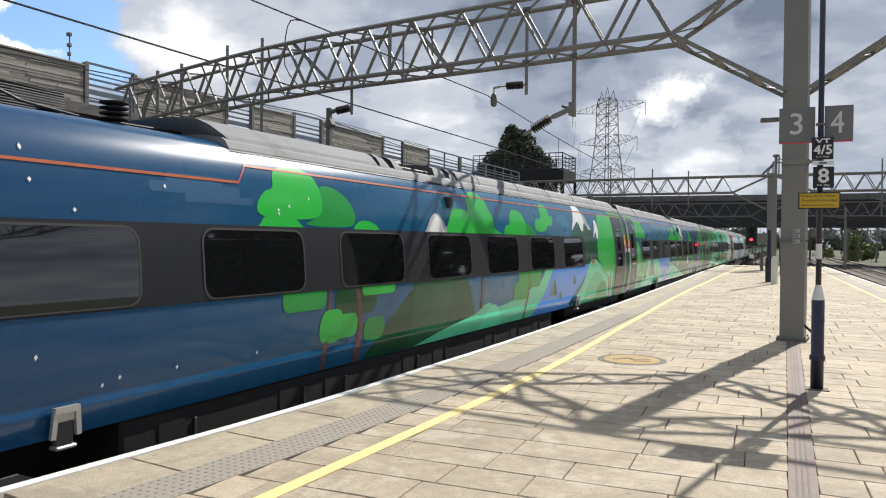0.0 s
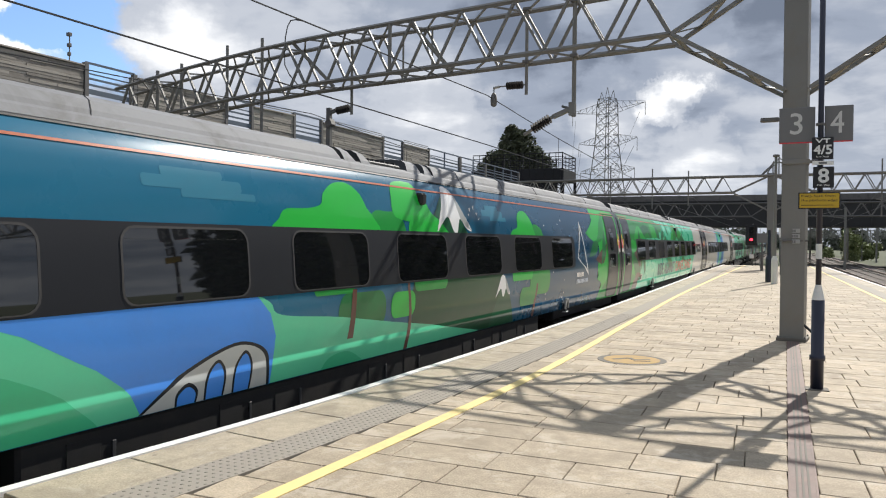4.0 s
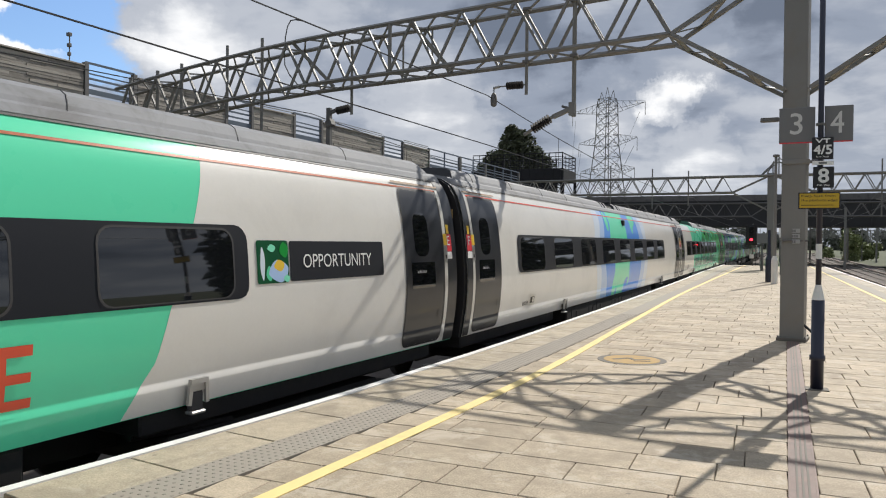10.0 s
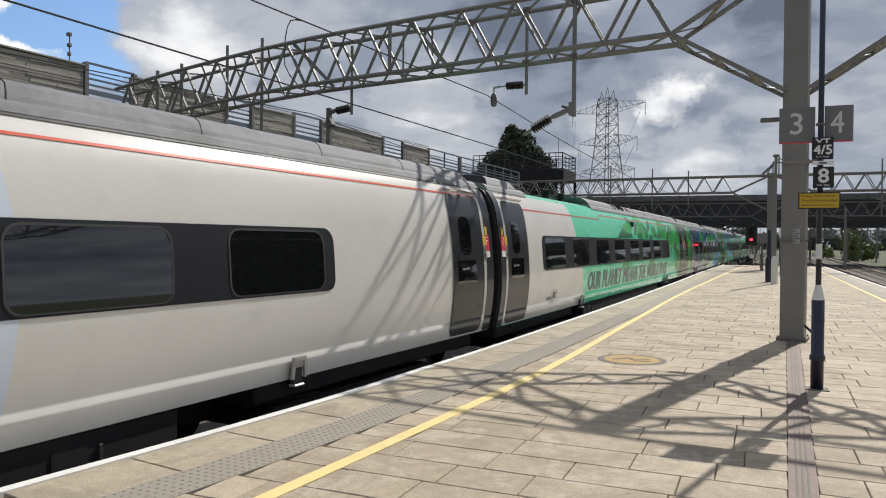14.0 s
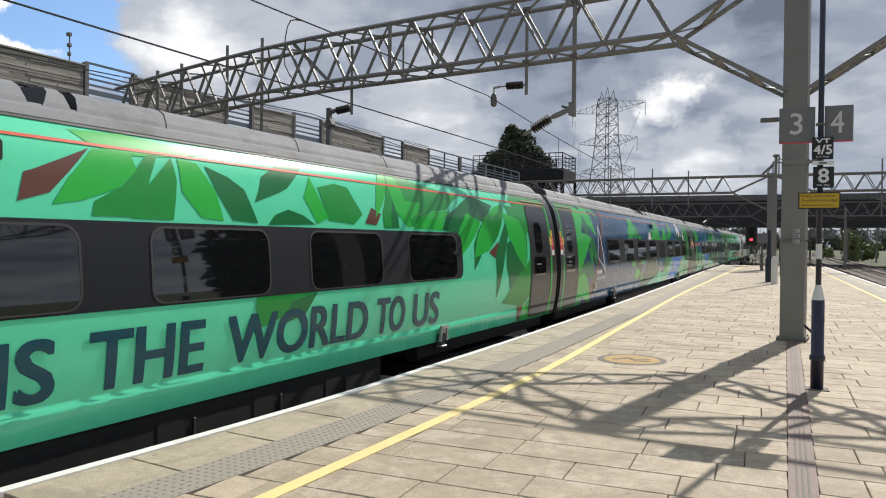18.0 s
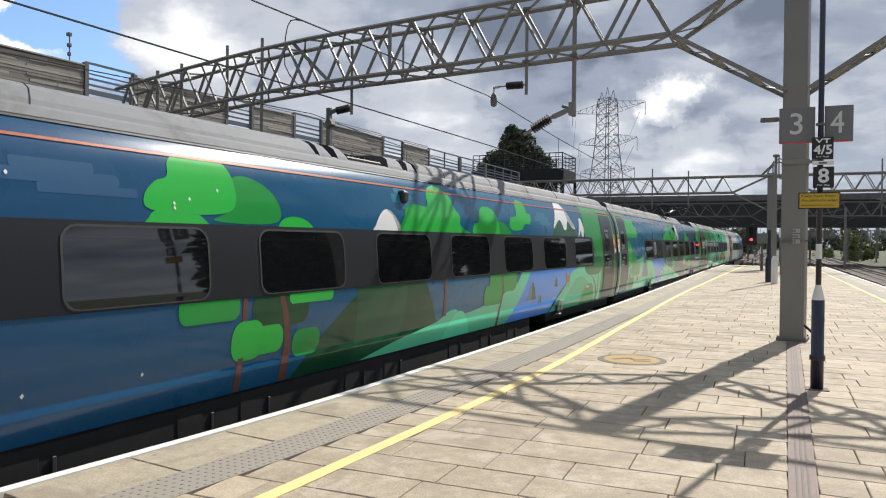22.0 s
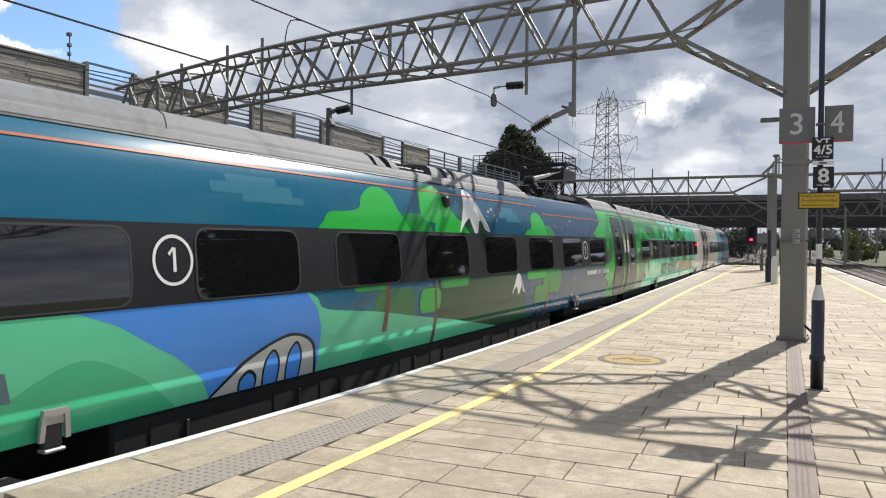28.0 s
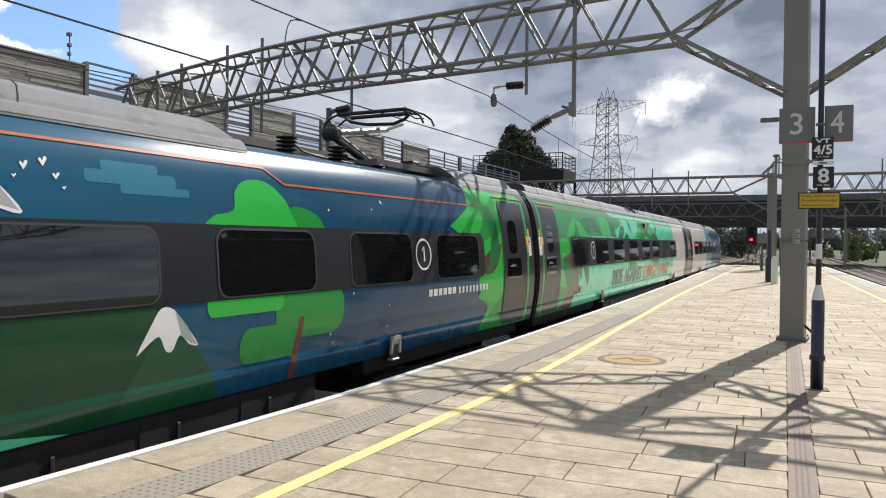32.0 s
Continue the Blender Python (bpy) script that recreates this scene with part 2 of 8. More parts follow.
M["ballast"] = surface("ballast", (0.125, 0.105, 0.09), rough=0.95, vary=0.55, scale=9, fine=45, bump=0.9, dirt=(0.07, 0.055, 0.045), dirt_amount=0.6)
M["ground"] = surface("rough_grass", (0.07, 0.085, 0.036), rough=0.95, vary=0.5, scale=0.2, fine=6, bump=0.6, dirt=(0.10, 0.09, 0.06), dirt_amount=0.7, dirt_scale=0.05)
M["rail"] = surface("rail_steel", (0.16, 0.11, 0.085), rough=0.5, metal=0.5, vary=0.3)
M["sleeper"] = surface("sleeper_concrete", (0.26, 0.24, 0.21), rough=0.9, vary=0.25)
M["deck"] = surface("deck_concrete", (0.16, 0.15, 0.14), rough=0.85, vary=0.3, scale=1.2, dirt=(0.07, 0.065, 0.06), dirt_amount=0.6)
M["panel"] = surface("timber_board", (0.33, 0.30, 0.26), rough=0.85, vary=0.35, scale=1.5, fine=30, per_piece=0.4, dirt=(0.38, 0.355, 0.32), dirt_amount=0.65, bump=0.2, dirt_scale=2.2)
M["panel_blue"] = surface("rail_blue_grey", (0.10, 0.13, 0.17), rough=0.55, vary=0.2)
M["leaf"] = surface("leaf_green", (0.045, 0.058, 0.024), rough=0.6, vary=0.4, scale=3, per_piece=0.4)
M["leaf_olive"] = surface("leaf_olive", (0.075, 0.085, 0.042), rough=0.6, vary=0.5, scale=1.2, per_piece=0.5)
M["leaf_bush"] = surface("bush_green", (0.21, 0.24, 0.10), rough=0.6, vary=0.4, scale=3, per_piece=0.4)
# paler and greyer than near leaves: distance haze put into the colour
M["leaf_hazed"] = surface("hazed_leaves", (0.15, 0.165, 0.13), rough=0.8, vary=0.4, scale=1, per_piece=0.35)
M["trunk"] = surface("tree_bark", (0.07, 0.055, 0.04), rough=0.9, vary=0.4, bump=0.6)
M["tower_black"] = surface("tower_black_steel", (0.022, 0.022, 0.024), rough=0.7, vary=0.3, scale=1.5, spec=0.25)
M["bridge_dark"] = surface("bridge_girder", (0.043, 0.042, 0.042), rough=0.8, vary=0.3, scale=0.6)
M["signal_red"] = glow("signal_red", (1.0, 0.02, 0.04), 6.0)


# ---- mesh code ----
def part(name, bm, material, parent=None, label="", smooth=False):
    me = bpy.data.meshes.new(name)
    bm.to_mesh(me)
    bm.free()
    me.materials.append(M[material] if isinstance(material, str) else material)
    if smooth:
        for poly in me.polygons:
            poly.use_smooth = True
    ob = new(name, me)
    if parent:
        ob.parent = parent
    if label:
        ob["label"] = label
    return ob


def pieces(name, verts, faces, material, parent=None, label=""):
    me = bpy.data.meshes.new(name)
    me.from_pydata(verts, [], faces)
    me.update()
    me.materials.append(M[material])
    ob = new(name, me)
    if parent:
        ob.parent = parent
    if label:
        ob["label"] = label
    return ob


def empty(name, at=(0, 0, 0), **tags):
    ob = new(name)
    ob.location = at
    ob.empty_display_size = 0.2
    return tagged(ob, **tags)


def box(bm, x0, x1, y0, y1, z0, z1, bevel=0.0, m=None):
    made = bmesh.ops.create_cube(bm, size=1.0)
    vs = made["verts"]
    for v in vs:
        v.co = Vector(((x0 + x1) / 2 + v.co.x * (x1 - x0), (y0 + y1) / 2 + v.co.y * (y1 - y0), (z0 + z1) / 2 + v.co.z * (z1 - z0)))
    if m is not None:
        for v in vs:
            v.co = m @ v.co
    if bevel:
        edges = list({e for v in vs for e in v.link_edges})
        bmesh.ops.bevel(bm, geom=edges, offset=bevel, segments=1, affect="EDGES", profile=0.5)
    return bm


def bar(bm, a, b, w, h=None, round_n=0):
    """A bar from a to b: square w x h, or round with round_n sides."""
    a, b = Vector(a), Vector(b)
    d = b - a
    if d.length < 1e-6:
        return bm
    if round_n:
        made = bmesh.ops.create_cone(bm, cap_ends=True, segments=round_n, radius1=w / 2, radius2=(h or w) / 2, depth=d.length)
        q = d.to_track_quat("Z", "Y").to_matrix().to_4x4()
        bmesh.ops.transform(bm, matrix=Matrix.Translation((a + b) / 2) @ q, verts=made["verts"])
        return bm
    h = h or w
    up = Vector((0, 0, 1)) if abs(d.normalized().z) < 0.95 else Vector((0, 1, 0))
    s = d.cross(up).normalized() * (w / 2)
    t = s.cross(d).normalized() * (h / 2)
    vs = [bm.verts.new(p + i * s + j * t) for p in (a, b) for i, j in ((-1, -1), (1, -1), (1, 1), (-1, 1))]
    for f in ((0, 1, 2, 3), (7, 6, 5, 4), (0, 4, 5, 1), (1, 5, 6, 2), (2, 6, 7, 3), (3, 7, 4, 0)):
        bm.faces.new([vs[i] for i in f])
    return bm


def angle(bm, a, b, w, th, flip=1, up=Vector((0, 0, 1))):
    """An L-section from a to b."""
    a, b = Vector(a), Vector(b)
    d = (b - a).normalized()
    if abs(d.dot(up)) > 0.95:
        up = Vector((0, 1, 0))
    s = d.cross(up).normalized() * flip
    t = s.cross(d).normalized() * (1 if s.cross(d).dot(up) > 0 else -1)
    ring = [(0, 0), (w, 0), (w, th), (th, th), (th, w), (0, w)]
    vs = [[bm.verts.new(p + s * i + t * j) for i, j in ring] for p in (a, b)]
    for k in range(6):
        bm.faces.new((vs[0][k], vs[0][(k + 1) % 6], vs[1][(k + 1) % 6], vs[1][k]))
    bm.faces.new(vs[0][::-1])
    bm.faces.new(vs[1])
    return bm


def tube(bm, pts, r, n=6):
    """A round tube along points."""
    rings = []
    for i, p in enumerate(pts):
        p = Vector(p)
        d = (Vector(pts[min(i + 1, len(pts) - 1)]) - Vector(pts[max(i - 1, 0)])).normalized()
        q = d.to_track_quat("Z", "Y")
        rings.append([bm.verts.new(p + q @ Vector((r * math.cos(k * math.tau / n), r * math.sin(k * math.tau / n), 0))) for k in range(n)])
    for a, b in zip(rings, rings[1:]):
        for k in range(n):
            bm.faces.new((a[k], a[(k + 1) % n], b[(k + 1) % n], b[k]))
    bm.faces.new(rings[0][::-1])
    bm.faces.new(rings[-1])
    return bm


def lathe(bm, profile, n=12, m=None, caps=True):
    """A turned body: (radius, height) pairs."""
    rings = [[bm.verts.new(((r * math.cos(k * math.tau / n)), (r * math.sin(k * math.tau / n)), z)) for k in range(n)] for r, z in profile]
    for a, b in zip(rings, rings[1:]):
        for k in range(n):
            bm.faces.new((a[k], a[(k + 1) % n], b[(k + 1) % n], b[k]))
    if caps:
        bm.faces.new(rings[0][::-1])
        bm.faces.new(rings[-1])
    if m is not None:
        for ring in rings:
            for v in ring:
                v.co = m @ v.co
    return bm


def fresh():
    return bmesh.new()


# ---- the line in plan ----
def smooth_knots(y, ys, xs):
    """A smooth line through knots."""
    ys, xs = np.array(ys, float), np.array(xs, float)
    d = np.diff(xs) / np.diff(ys)
    m = np.concatenate(([d[0]], (d[:-1] + d[1:]) / 2, [d[-1]]))
    y = np.asarray(y, float)
    i = np.clip(np.searchsorted(ys, y) - 1, 0, len(d) - 1)
    h = ys[i + 1] - ys[i]
    t = (y - ys[i]) / h
    tc = np.clip(t, 0, 1)
    v = (2 * tc ** 3 - 3 * tc ** 2 + 1) * xs[i] + (tc ** 3 - 2 * tc ** 2 + tc) * h * m[i] + (-2 * tc ** 3 + 3 * tc ** 2) * xs[i + 1] + (tc ** 3 - tc ** 2) * h * m[i + 1]
    return v + np.where(t < 0, t * h * m[0], 0) + np.where(t > 1, (t - 1) * h * m[-1], 0)


GRID = np.arange(-120.0, 320.0, 0.1)
SIDE_X = smooth_knots(GRID, (-120, -40, -14, -6, 0, 5, 10, 16, 24, 36, 50, 80, 140, 200, 320),
                      (-13.535, -7.801, -5.938, -5.372, -4.93, -4.599, -4.249, -3.909, -3.562, -3.185, -2.771, -1.852, 0.018, 2.178, 6.498))
SLOPE = np.gradient(SIDE_X, GRID)
ARC = np.cumsum(np.sqrt(1 + SLOPE ** 2)) * 0.1
ARC -= np.interp(0.0, GRID, ARC)
HALF = 1.335


def line_at(s, off=0.0):
    """Centre of the train's track at the way s along it, moved off to the platform's side."""
    y = float(np.interp(s, ARC, GRID))
    x = float(np.interp(y, GRID, SIDE_X)) - HALF
    k = float(np.interp(y, GRID, SLOPE))
    n = 1 / math.sqrt(1 + k * k)
    return Vector((x + off * n, y - off * k * n, 0))


def edge_x(y):
    return smooth_knots(y, (3.2, 5.0, 6.6, 8.4, 10.2, 14.7, 20.3, 32.8, 43.9, 62), (-4.42, -4.17, -4.0, -3.89, -3.78, -3.6, -3.42, -3.14, -2.98, -2.45))


def yellow_x(y):
    return smooth_knots(y, (3.9, 5.8, 8.7, 14.3, 23.7, 32.7, 53.4), (-2.81, -2.66, -2.48, -2.40, -2.28, -2.0, -1.20))


def drain_x(y):
    return 0.13 + 0.031 * np.asarray(y, float)


PLATFORM_END, PLATFORM_START = 61.5, -14.0
RIGHT_EDGE = 4.62
RAIL_Z = -0.915


# ---- ground and tracks ----
def sheet(name, x0, x1, y0, y1, z, material, **tags):
    bm = fresh()
    vs = [bm.verts.new(p) for p in ((x0, y0, z), (x1, y0, z), (x1, y1, z), (x0, y1, z))]
    bm.faces.new(vs)
    return tagged(part(name, bm, material), **tags)


sheet("ground", -1500, 1500, -1500, 1500, -1.22, "ground", label="rough grass and earth round the railway", category="ground", kind="structure")


def ribbon(bm, fx0, fx1, y0, y1, z, step=0.5, under=None):
    """A strip between two lines in plan; with under, a body down to that height."""
    n = max(1, int(round((y1 - y0) / step)))
    ys = [y0 + (y1 - y0) * k / n for k in range(n + 1)]
    a = [bm.verts.new((float(fx0(y)), y, z)) for y in ys]
    b = [bm.verts.new((float(fx1(y)), y, z)) for y in ys]
    for k in range(n):
        bm.faces.new((a[k], b[k], b[k + 1], a[k + 1]))
    if under is not None:
        c = [bm.verts.new((float(fx0(y)), y, under)) for y in ys]
        d = [bm.verts.new((float(fx1(y)), y, under)) for y in ys]
        for k in range(n):
            bm.faces.new((a[k + 1], c[k + 1], c[k], a[k]))
            bm.faces.new((b[k], d[k], d[k + 1], b[k + 1]))
        bm.faces.new((a[0], c[0], d[0], b[0]))
        bm.faces.new((a[n], b[n], d[n], c[n]))
    return bm


def centre_x(off):
    return lambda y: np.interp(y, GRID, SIDE_X) - HALF + off


def railway(name, fx, y0, y1, label):
    """Ballast bed, sleepers and two rails along a line in plan."""
    bed = tagged(part(name, ribbon(fresh(), lambda y: fx(y) - 2.1, lambda y: fx(y) + 2.1, y0, y1, -1.12, 4.0, -1.21), "ballast"),
                 label=label, category="track", kind="structure")
    for side in (-0.75, 0.75):
        bm = fresh()
        ribbon(bm, lambda y: fx(y) + side - 0.035, lambda y: fx(y) + side + 0.035, y0, y1, RAIL_Z, 3.0, RAIL_Z - 0.05)
        ribbon(bm, lambda y: fx(y) + side - 0.012, lambda y: fx(y) + side + 0.012, y0, y1, RAIL_Z - 0.05, 3.0, RAIL_Z - 0.13)
        part("rail", bm, "rail", bed)
    verts, faces = [], []
    y = y0
    while y < y1:
        x = float(fx(y))
        b = len(verts)
        for dx, dy, dz in product((-1.3, 1.3), (-0.12, 0.12), (-1.15, -1.05)):
            verts.append((x + dx, y + dy, dz))
        faces += [(b, b + 1, b + 3, b + 2), (b + 4, b + 6, b + 7, b + 5), (b + 1, b + 5, b + 7, b + 3), (b, b + 4, b + 5, b + 1), (b + 2, b + 3, b + 7, b + 6)]
        y += 0.68
    tagged(pieces("sleepers", verts, faces, "sleeper", bed), kind="stuff")
    return bed


railway("track_platform_three", centre_x(0.0), -40, 260, "ballasted track under the passing train")
railway("track_through_near", centre_x(-5.0), -10, 260, "ballasted through track beyond the train")
railway("track_through_far", centre_x(-8.6), -10, 260, "ballasted through track beside the deck wall")
railway("track_platform_four", lambda y: 6.15 + 0.012 * np.asarray(y, float), -20, 260, "ballasted track along the sunny platform face")
railway("track_siding", lambda y: 9.9 + 0.02 * np.asarray(y, float), 10, 260, "rusty siding track beyond the platform")
tagged(part("track_yard", ribbon(fresh(), lambda y: 4.7, lambda y: 12.4 + 0.012 * np.asarray(y, float), -20, 260, -1.19, 8.0), "ballast"), label="dark stained ballast between the tracks", category="ground", kind="structure")


# ---- platform ----
def platform():
    top = part("platform", ribbon(fresh(), edge_x, lambda y: RIGHT_EDGE, PLATFORM_START, PLATFORM_END, -0.03, 1.0, -1.215), "slab_bed")
    tagged(top, label="long island platform of pale concrete slabs", category="platform", kind="structure")
    part("wall", ribbon(fresh(), lambda y: edge_x(y) - 0.004 + 0.08, lambda y: edge_x(y) + 0.3, PLATFORM_START, PLATFORM_END, -0.12, 1.0, -1.2), "brick", top)

    # ramp at the far end
    bm = fresh()
    xs = (float(edge_x(PLATFORM_END)), RIGHT_EDGE)
    v = [bm.verts.new(p) for p in ((xs[0], PLATFORM_END, -0.03), (xs[1], PLATFORM_END, -0.03), (xs[1] - 1.2, PLATFORM_END + 9, -1.2), (xs[0] + 1.2, PLATFORM_END + 9, -1.2))]
    bm.faces.new(v)
    part("ramp", bm, "slab", top, "pale ramp at the platform's end")

    def marking(name, fx0, fx1, z, material, label, step=0.6, y0=PLATFORM_START, y1=PLATFORM_END, under=-0.02):
        return part(name, ribbon(fresh(), fx0, fx1, y0, y1, z, step, under), material, top, label)

    # lines of paint, drain and edge strips
    marking("white_line", lambda y: edge_x(y) - 0.045, lambda y: edge_x(y) + 0.05, 0.0085, "white_line", "white painted platform edge", under=-0.1)
    marking("yellow_line", lambda y: yellow_x(y) - 0.06, lambda y: yellow_x(y) + 0.06, 0.0075, "yellow_line", "yellow safety line, slightly worn", under=0.001)
    marking("white_line", lambda y: RIGHT_EDGE - 0.1, lambda y: RIGHT_EDGE, 0.006, "white_line", "white painted platform edge", under=-0.1)
    marking("yellow_line", lambda y: 3.27 + 0.004 * y, lambda y: 3.39 + 0.004 * y, 0.0075, "yellow_line", "yellow safety line", under=0.001)
    marking("tactile_strip", lambda y: RIGHT_EDGE - 1.05, lambda y: RIGHT_EDGE - 0.65, 0.0045, "tactile", "grey blistered warning strip", under=0.001)
    marking("drain_cover", lambda y: drain_x(y) - 0.075, lambda y: drain_x(y) + 0.075, 0.006, "drain", "reddish brown slotted drain channel", under=-0.02)
    for off in (-0.036, 0.0, 0.036):
        marking("drain_rib", lambda y: drain_x(y) + off - 0.007, lambda y: drain_x(y) + off + 0.007, 0.010, "disc_dark", "", under=0.0)
    for off in (-0.083, 0.083):
        marking("drain_kerb", lambda y: drain_x(y) + off - 0.008, lambda y: drain_x(y) + off + 0.008, 0.008, "drain", "", under=0.0)
    marking("tactile_strip", lambda y: edge_x(y) + 0.64, lambda y: edge_x(y) + 1.03, 0.004, "tactile", "grey blistered warning strip", under=-0.02)
    # blisters where they can be seen singly
    verts, faces = [], []
    y = 2.5
    while y < 17:
        x0 = float(edge_x(y)) + 0.64
        for k in range(6):
            x = x0 + 0.034 + k * 0.0655
            b = len(verts)
            n = 6
            for r, z in ((0.017, 0.003), (0.011, 0.0072)):
                verts += [(x + r * math.cos(a * math.tau / n), y + r * math.sin(a * math.tau / n), z) for a in range(n)]
            faces += [(b + a, b + (a + 1) % n, b + n + (a + 1) % n, b + n + a) for a in range(n)] + [tuple(b + n + a for a in range(n))]
        y += 0.0655
    tagged(pieces("blisters", verts, faces, "blister", top, "small raised dark grey blisters"), kind="stuff")

    # orange disc sticker on the slabs
    for name, r, z, mat in (("floor_sticker", 0.47, 0.003, "disc_dark"), ("floor_sticker_face", 0.385, 0.0055, "disc_orange")):
        lathe(bm := fresh(), [(r, -0.01), (r, z)], 40, Matrix.Translation((-1.60, 10.4, 0)) @ pose(0, 0, 0, 0, 0, 15))
        ob = part(name, bm, mat, top, "worn orange floor sticker with dark rim" if name == "floor_sticker" else "")
    bm = fresh()
    for a, b, w in (((-0.24, -0.1), (-0.05, 0.12), 0.07), ((-0.05, 0.12), (0.02, -0.02), 0.06), ((0.02, -0.04), (0.24, 0.08), 0.06), ((0.05, -0.13), (0.26, -0.07), 0.05)):
        bar(bm, (-1.6 + a[0], 10.4 + a[1], 0.0045), (-1.6 + b[0], 10.4 + b[1], 0.0045), w, 0.006)
    part("sticker_pattern", bm, "disc_dark", top)
    return top


platform_ob = platform()


# ---- overhead line structures ----
TRUSS_SLOPE = -0.15
TRUSS_ORIGIN = Vector((0.56, 13.45, 0))


def lattice_parts(name, a, b, panels, w, th, material, thing):
    """The same zigzag, each bar a part of its own."""
    (a0, a1), (b0, b1) = [[Vector(p) for p in q] for q in (a, b)]
    for k in range(panels):
        p, q, r = a0.lerp(a1, k / panels), b0.lerp(b1, (k + 0.5) / panels), a0.lerp(a1, (k + 1) / panels)
        part(name, bar(fresh(), p, q, w, th), material, thing)
        part(name, bar(fresh(), q, r, w, th), material, thing)


def portal(name, origin, slope, left, right, z_low, z_top, depth, panel, chord, label, column_w, legs, material="steel", knee=2.1, drops=(), droop=None):
    """A lattice gantry across the tracks: four chords with zigzag bracing on four sides, a column at each leg with knee braces."""
    thing = empty(name, (0, 0, 0), label=label, category="gantry")

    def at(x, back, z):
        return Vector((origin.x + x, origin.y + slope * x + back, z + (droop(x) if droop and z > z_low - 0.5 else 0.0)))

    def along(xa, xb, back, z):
        """A chord, lowered where droop says, as one bar of short lengths."""
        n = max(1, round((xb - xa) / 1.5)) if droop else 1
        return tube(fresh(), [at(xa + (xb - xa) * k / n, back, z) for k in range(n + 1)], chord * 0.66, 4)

    sections = []
    cuts = [left]
    for lx in legs:
        sections.append((cuts[-1], lx - knee))
        cuts.append(lx + knee)
    sections.append((cuts[-1], right))
    for back in (0.0, depth):
        part("chord", along(left, right, back, z_top), material, thing)
        for xa, xb in sections:
            if xb - xa > 0.5:
                part("chord", along(xa, xb, back, z_low), material, thing)
                n = max(1, round((xb - xa) / panel))
                for k in range(n):
                    p, q, r = [at(xa + (xb - xa) * (k + j) / n, back, z) for j, z in ((0, z_low), (0.5, z_top), (1, z_low))]
                    part("bracing", bar(fresh(), p, q, chord * 0.72, chord * 0.6), material, thing)
                    part("bracing", bar(fresh(), q, r, chord * 0.72, chord * 0.6), material, thing)
    for z in (z_low, z_top):
        for xa, xb in sections:
            if xb - xa > 0.5:
                n = max(1, round((xb - xa) / panel))
                for k in range(n):
                    p, q, r = [at(xa + (xb - xa) * (k + j) / n, back, z) for j, back in ((0, 0), (0.5, depth), (1, 0))]
                    part("tie", bar(fresh(), p, q, chord * 0.5, chord * 0.4), material, thing)
                    part("tie", bar(fresh(), q, r, chord * 0.5, chord * 0.4), material, thing)
    for lx in legs:
        mid = at(lx, depth / 2, 0)
        m = Matrix.Translation(mid) @ pose(0, 0, 0, 0, 0, math.degrees(math.atan(slope)))
        foot = 0.0 if -4 < mid.x < RIGHT_EDGE else -1.2
        col = part("column", box(fresh(), -column_w / 2, column_w / 2, -column_w * 0.55, column_w * 0.55, foot, z_top + 0.15, 0.012, m), material, thing, "grey painted steel box column")
        if column_w > 0.3 and foot == 0.0:
            part("base_plate", box(fresh(), -column_w * 0.62, column_w * 0.62, -column_w * 0.7, column_w * 0.7, foot, foot + 0.055, 0.008, m), "disc_dark", col, "dark base plate")
            for sx, sy in product((-1, 1), (-1, 1)):
                bm = fresh()
                bar(bm, m @ Vector((sx * column_w * 0.55, sy * column_w * 0.62, foot + 0.05)), m @ Vector((sx * column_w * 0.55, sy * column_w * 0.62, foot + 0.085)), 0.03, round_n=6)
                part("bolt", bm, "steel_dark", col)
        for side in (-1, 1):
            for back in (0.0, depth):
                node = at(lx + side * knee, back, z_low)
                mid_y = depth / 2 + (back - depth / 2) * 0.7
                # knee down to the column, and tie up to its head
                lo_a, lo_b = at(lx + side * column_w / 2, mid_y, z_low - 1.17), node
                part("knee_brace", bar(fresh(), lo_a, lo_b, chord * 0.85), material, thing)
                part("head_brace", bar(fresh(), node, at(lx + side * column_w * 0.4, mid_y, z_top - 0.03), chord * 0.85), material, thing)
            a0, a1 = at(lx + side * column_w / 2, depth * 0.15, z_low - 1.17), at(lx + side * knee, 0, z_low)
            b0, b1 = at(lx + side * column_w / 2, depth * 0.85, z_low - 1.17), at(lx + side * knee, depth, z_low)
            lattice_parts("knee_bracing", (a0, a1), (b0, b1), 3, chord * 1.1, chord * 0.2, material, thing)
            a0, b0 = at(lx + side * column_w * 0.4, depth * 0.15, z_top), at(lx + side * column_w * 0.4, depth * 0.85, z_top)
            lattice_parts("head_bracing", (a1, a0), (b1, b0), 2, chord * 0.9, chord * 0.3, material, thing)
    for x, z0, z1, back, w in drops:
        part("drop_tube", bar(fresh(), at(x, back, z0), at(x, back, z1), w, round_n=8), material, thing, "vertical steel tube")
    return thing, at


def gantry_bend(x):
    """Lowers the straight gantry's long arm to match the lens's bowed lines."""
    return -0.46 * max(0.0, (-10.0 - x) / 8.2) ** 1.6


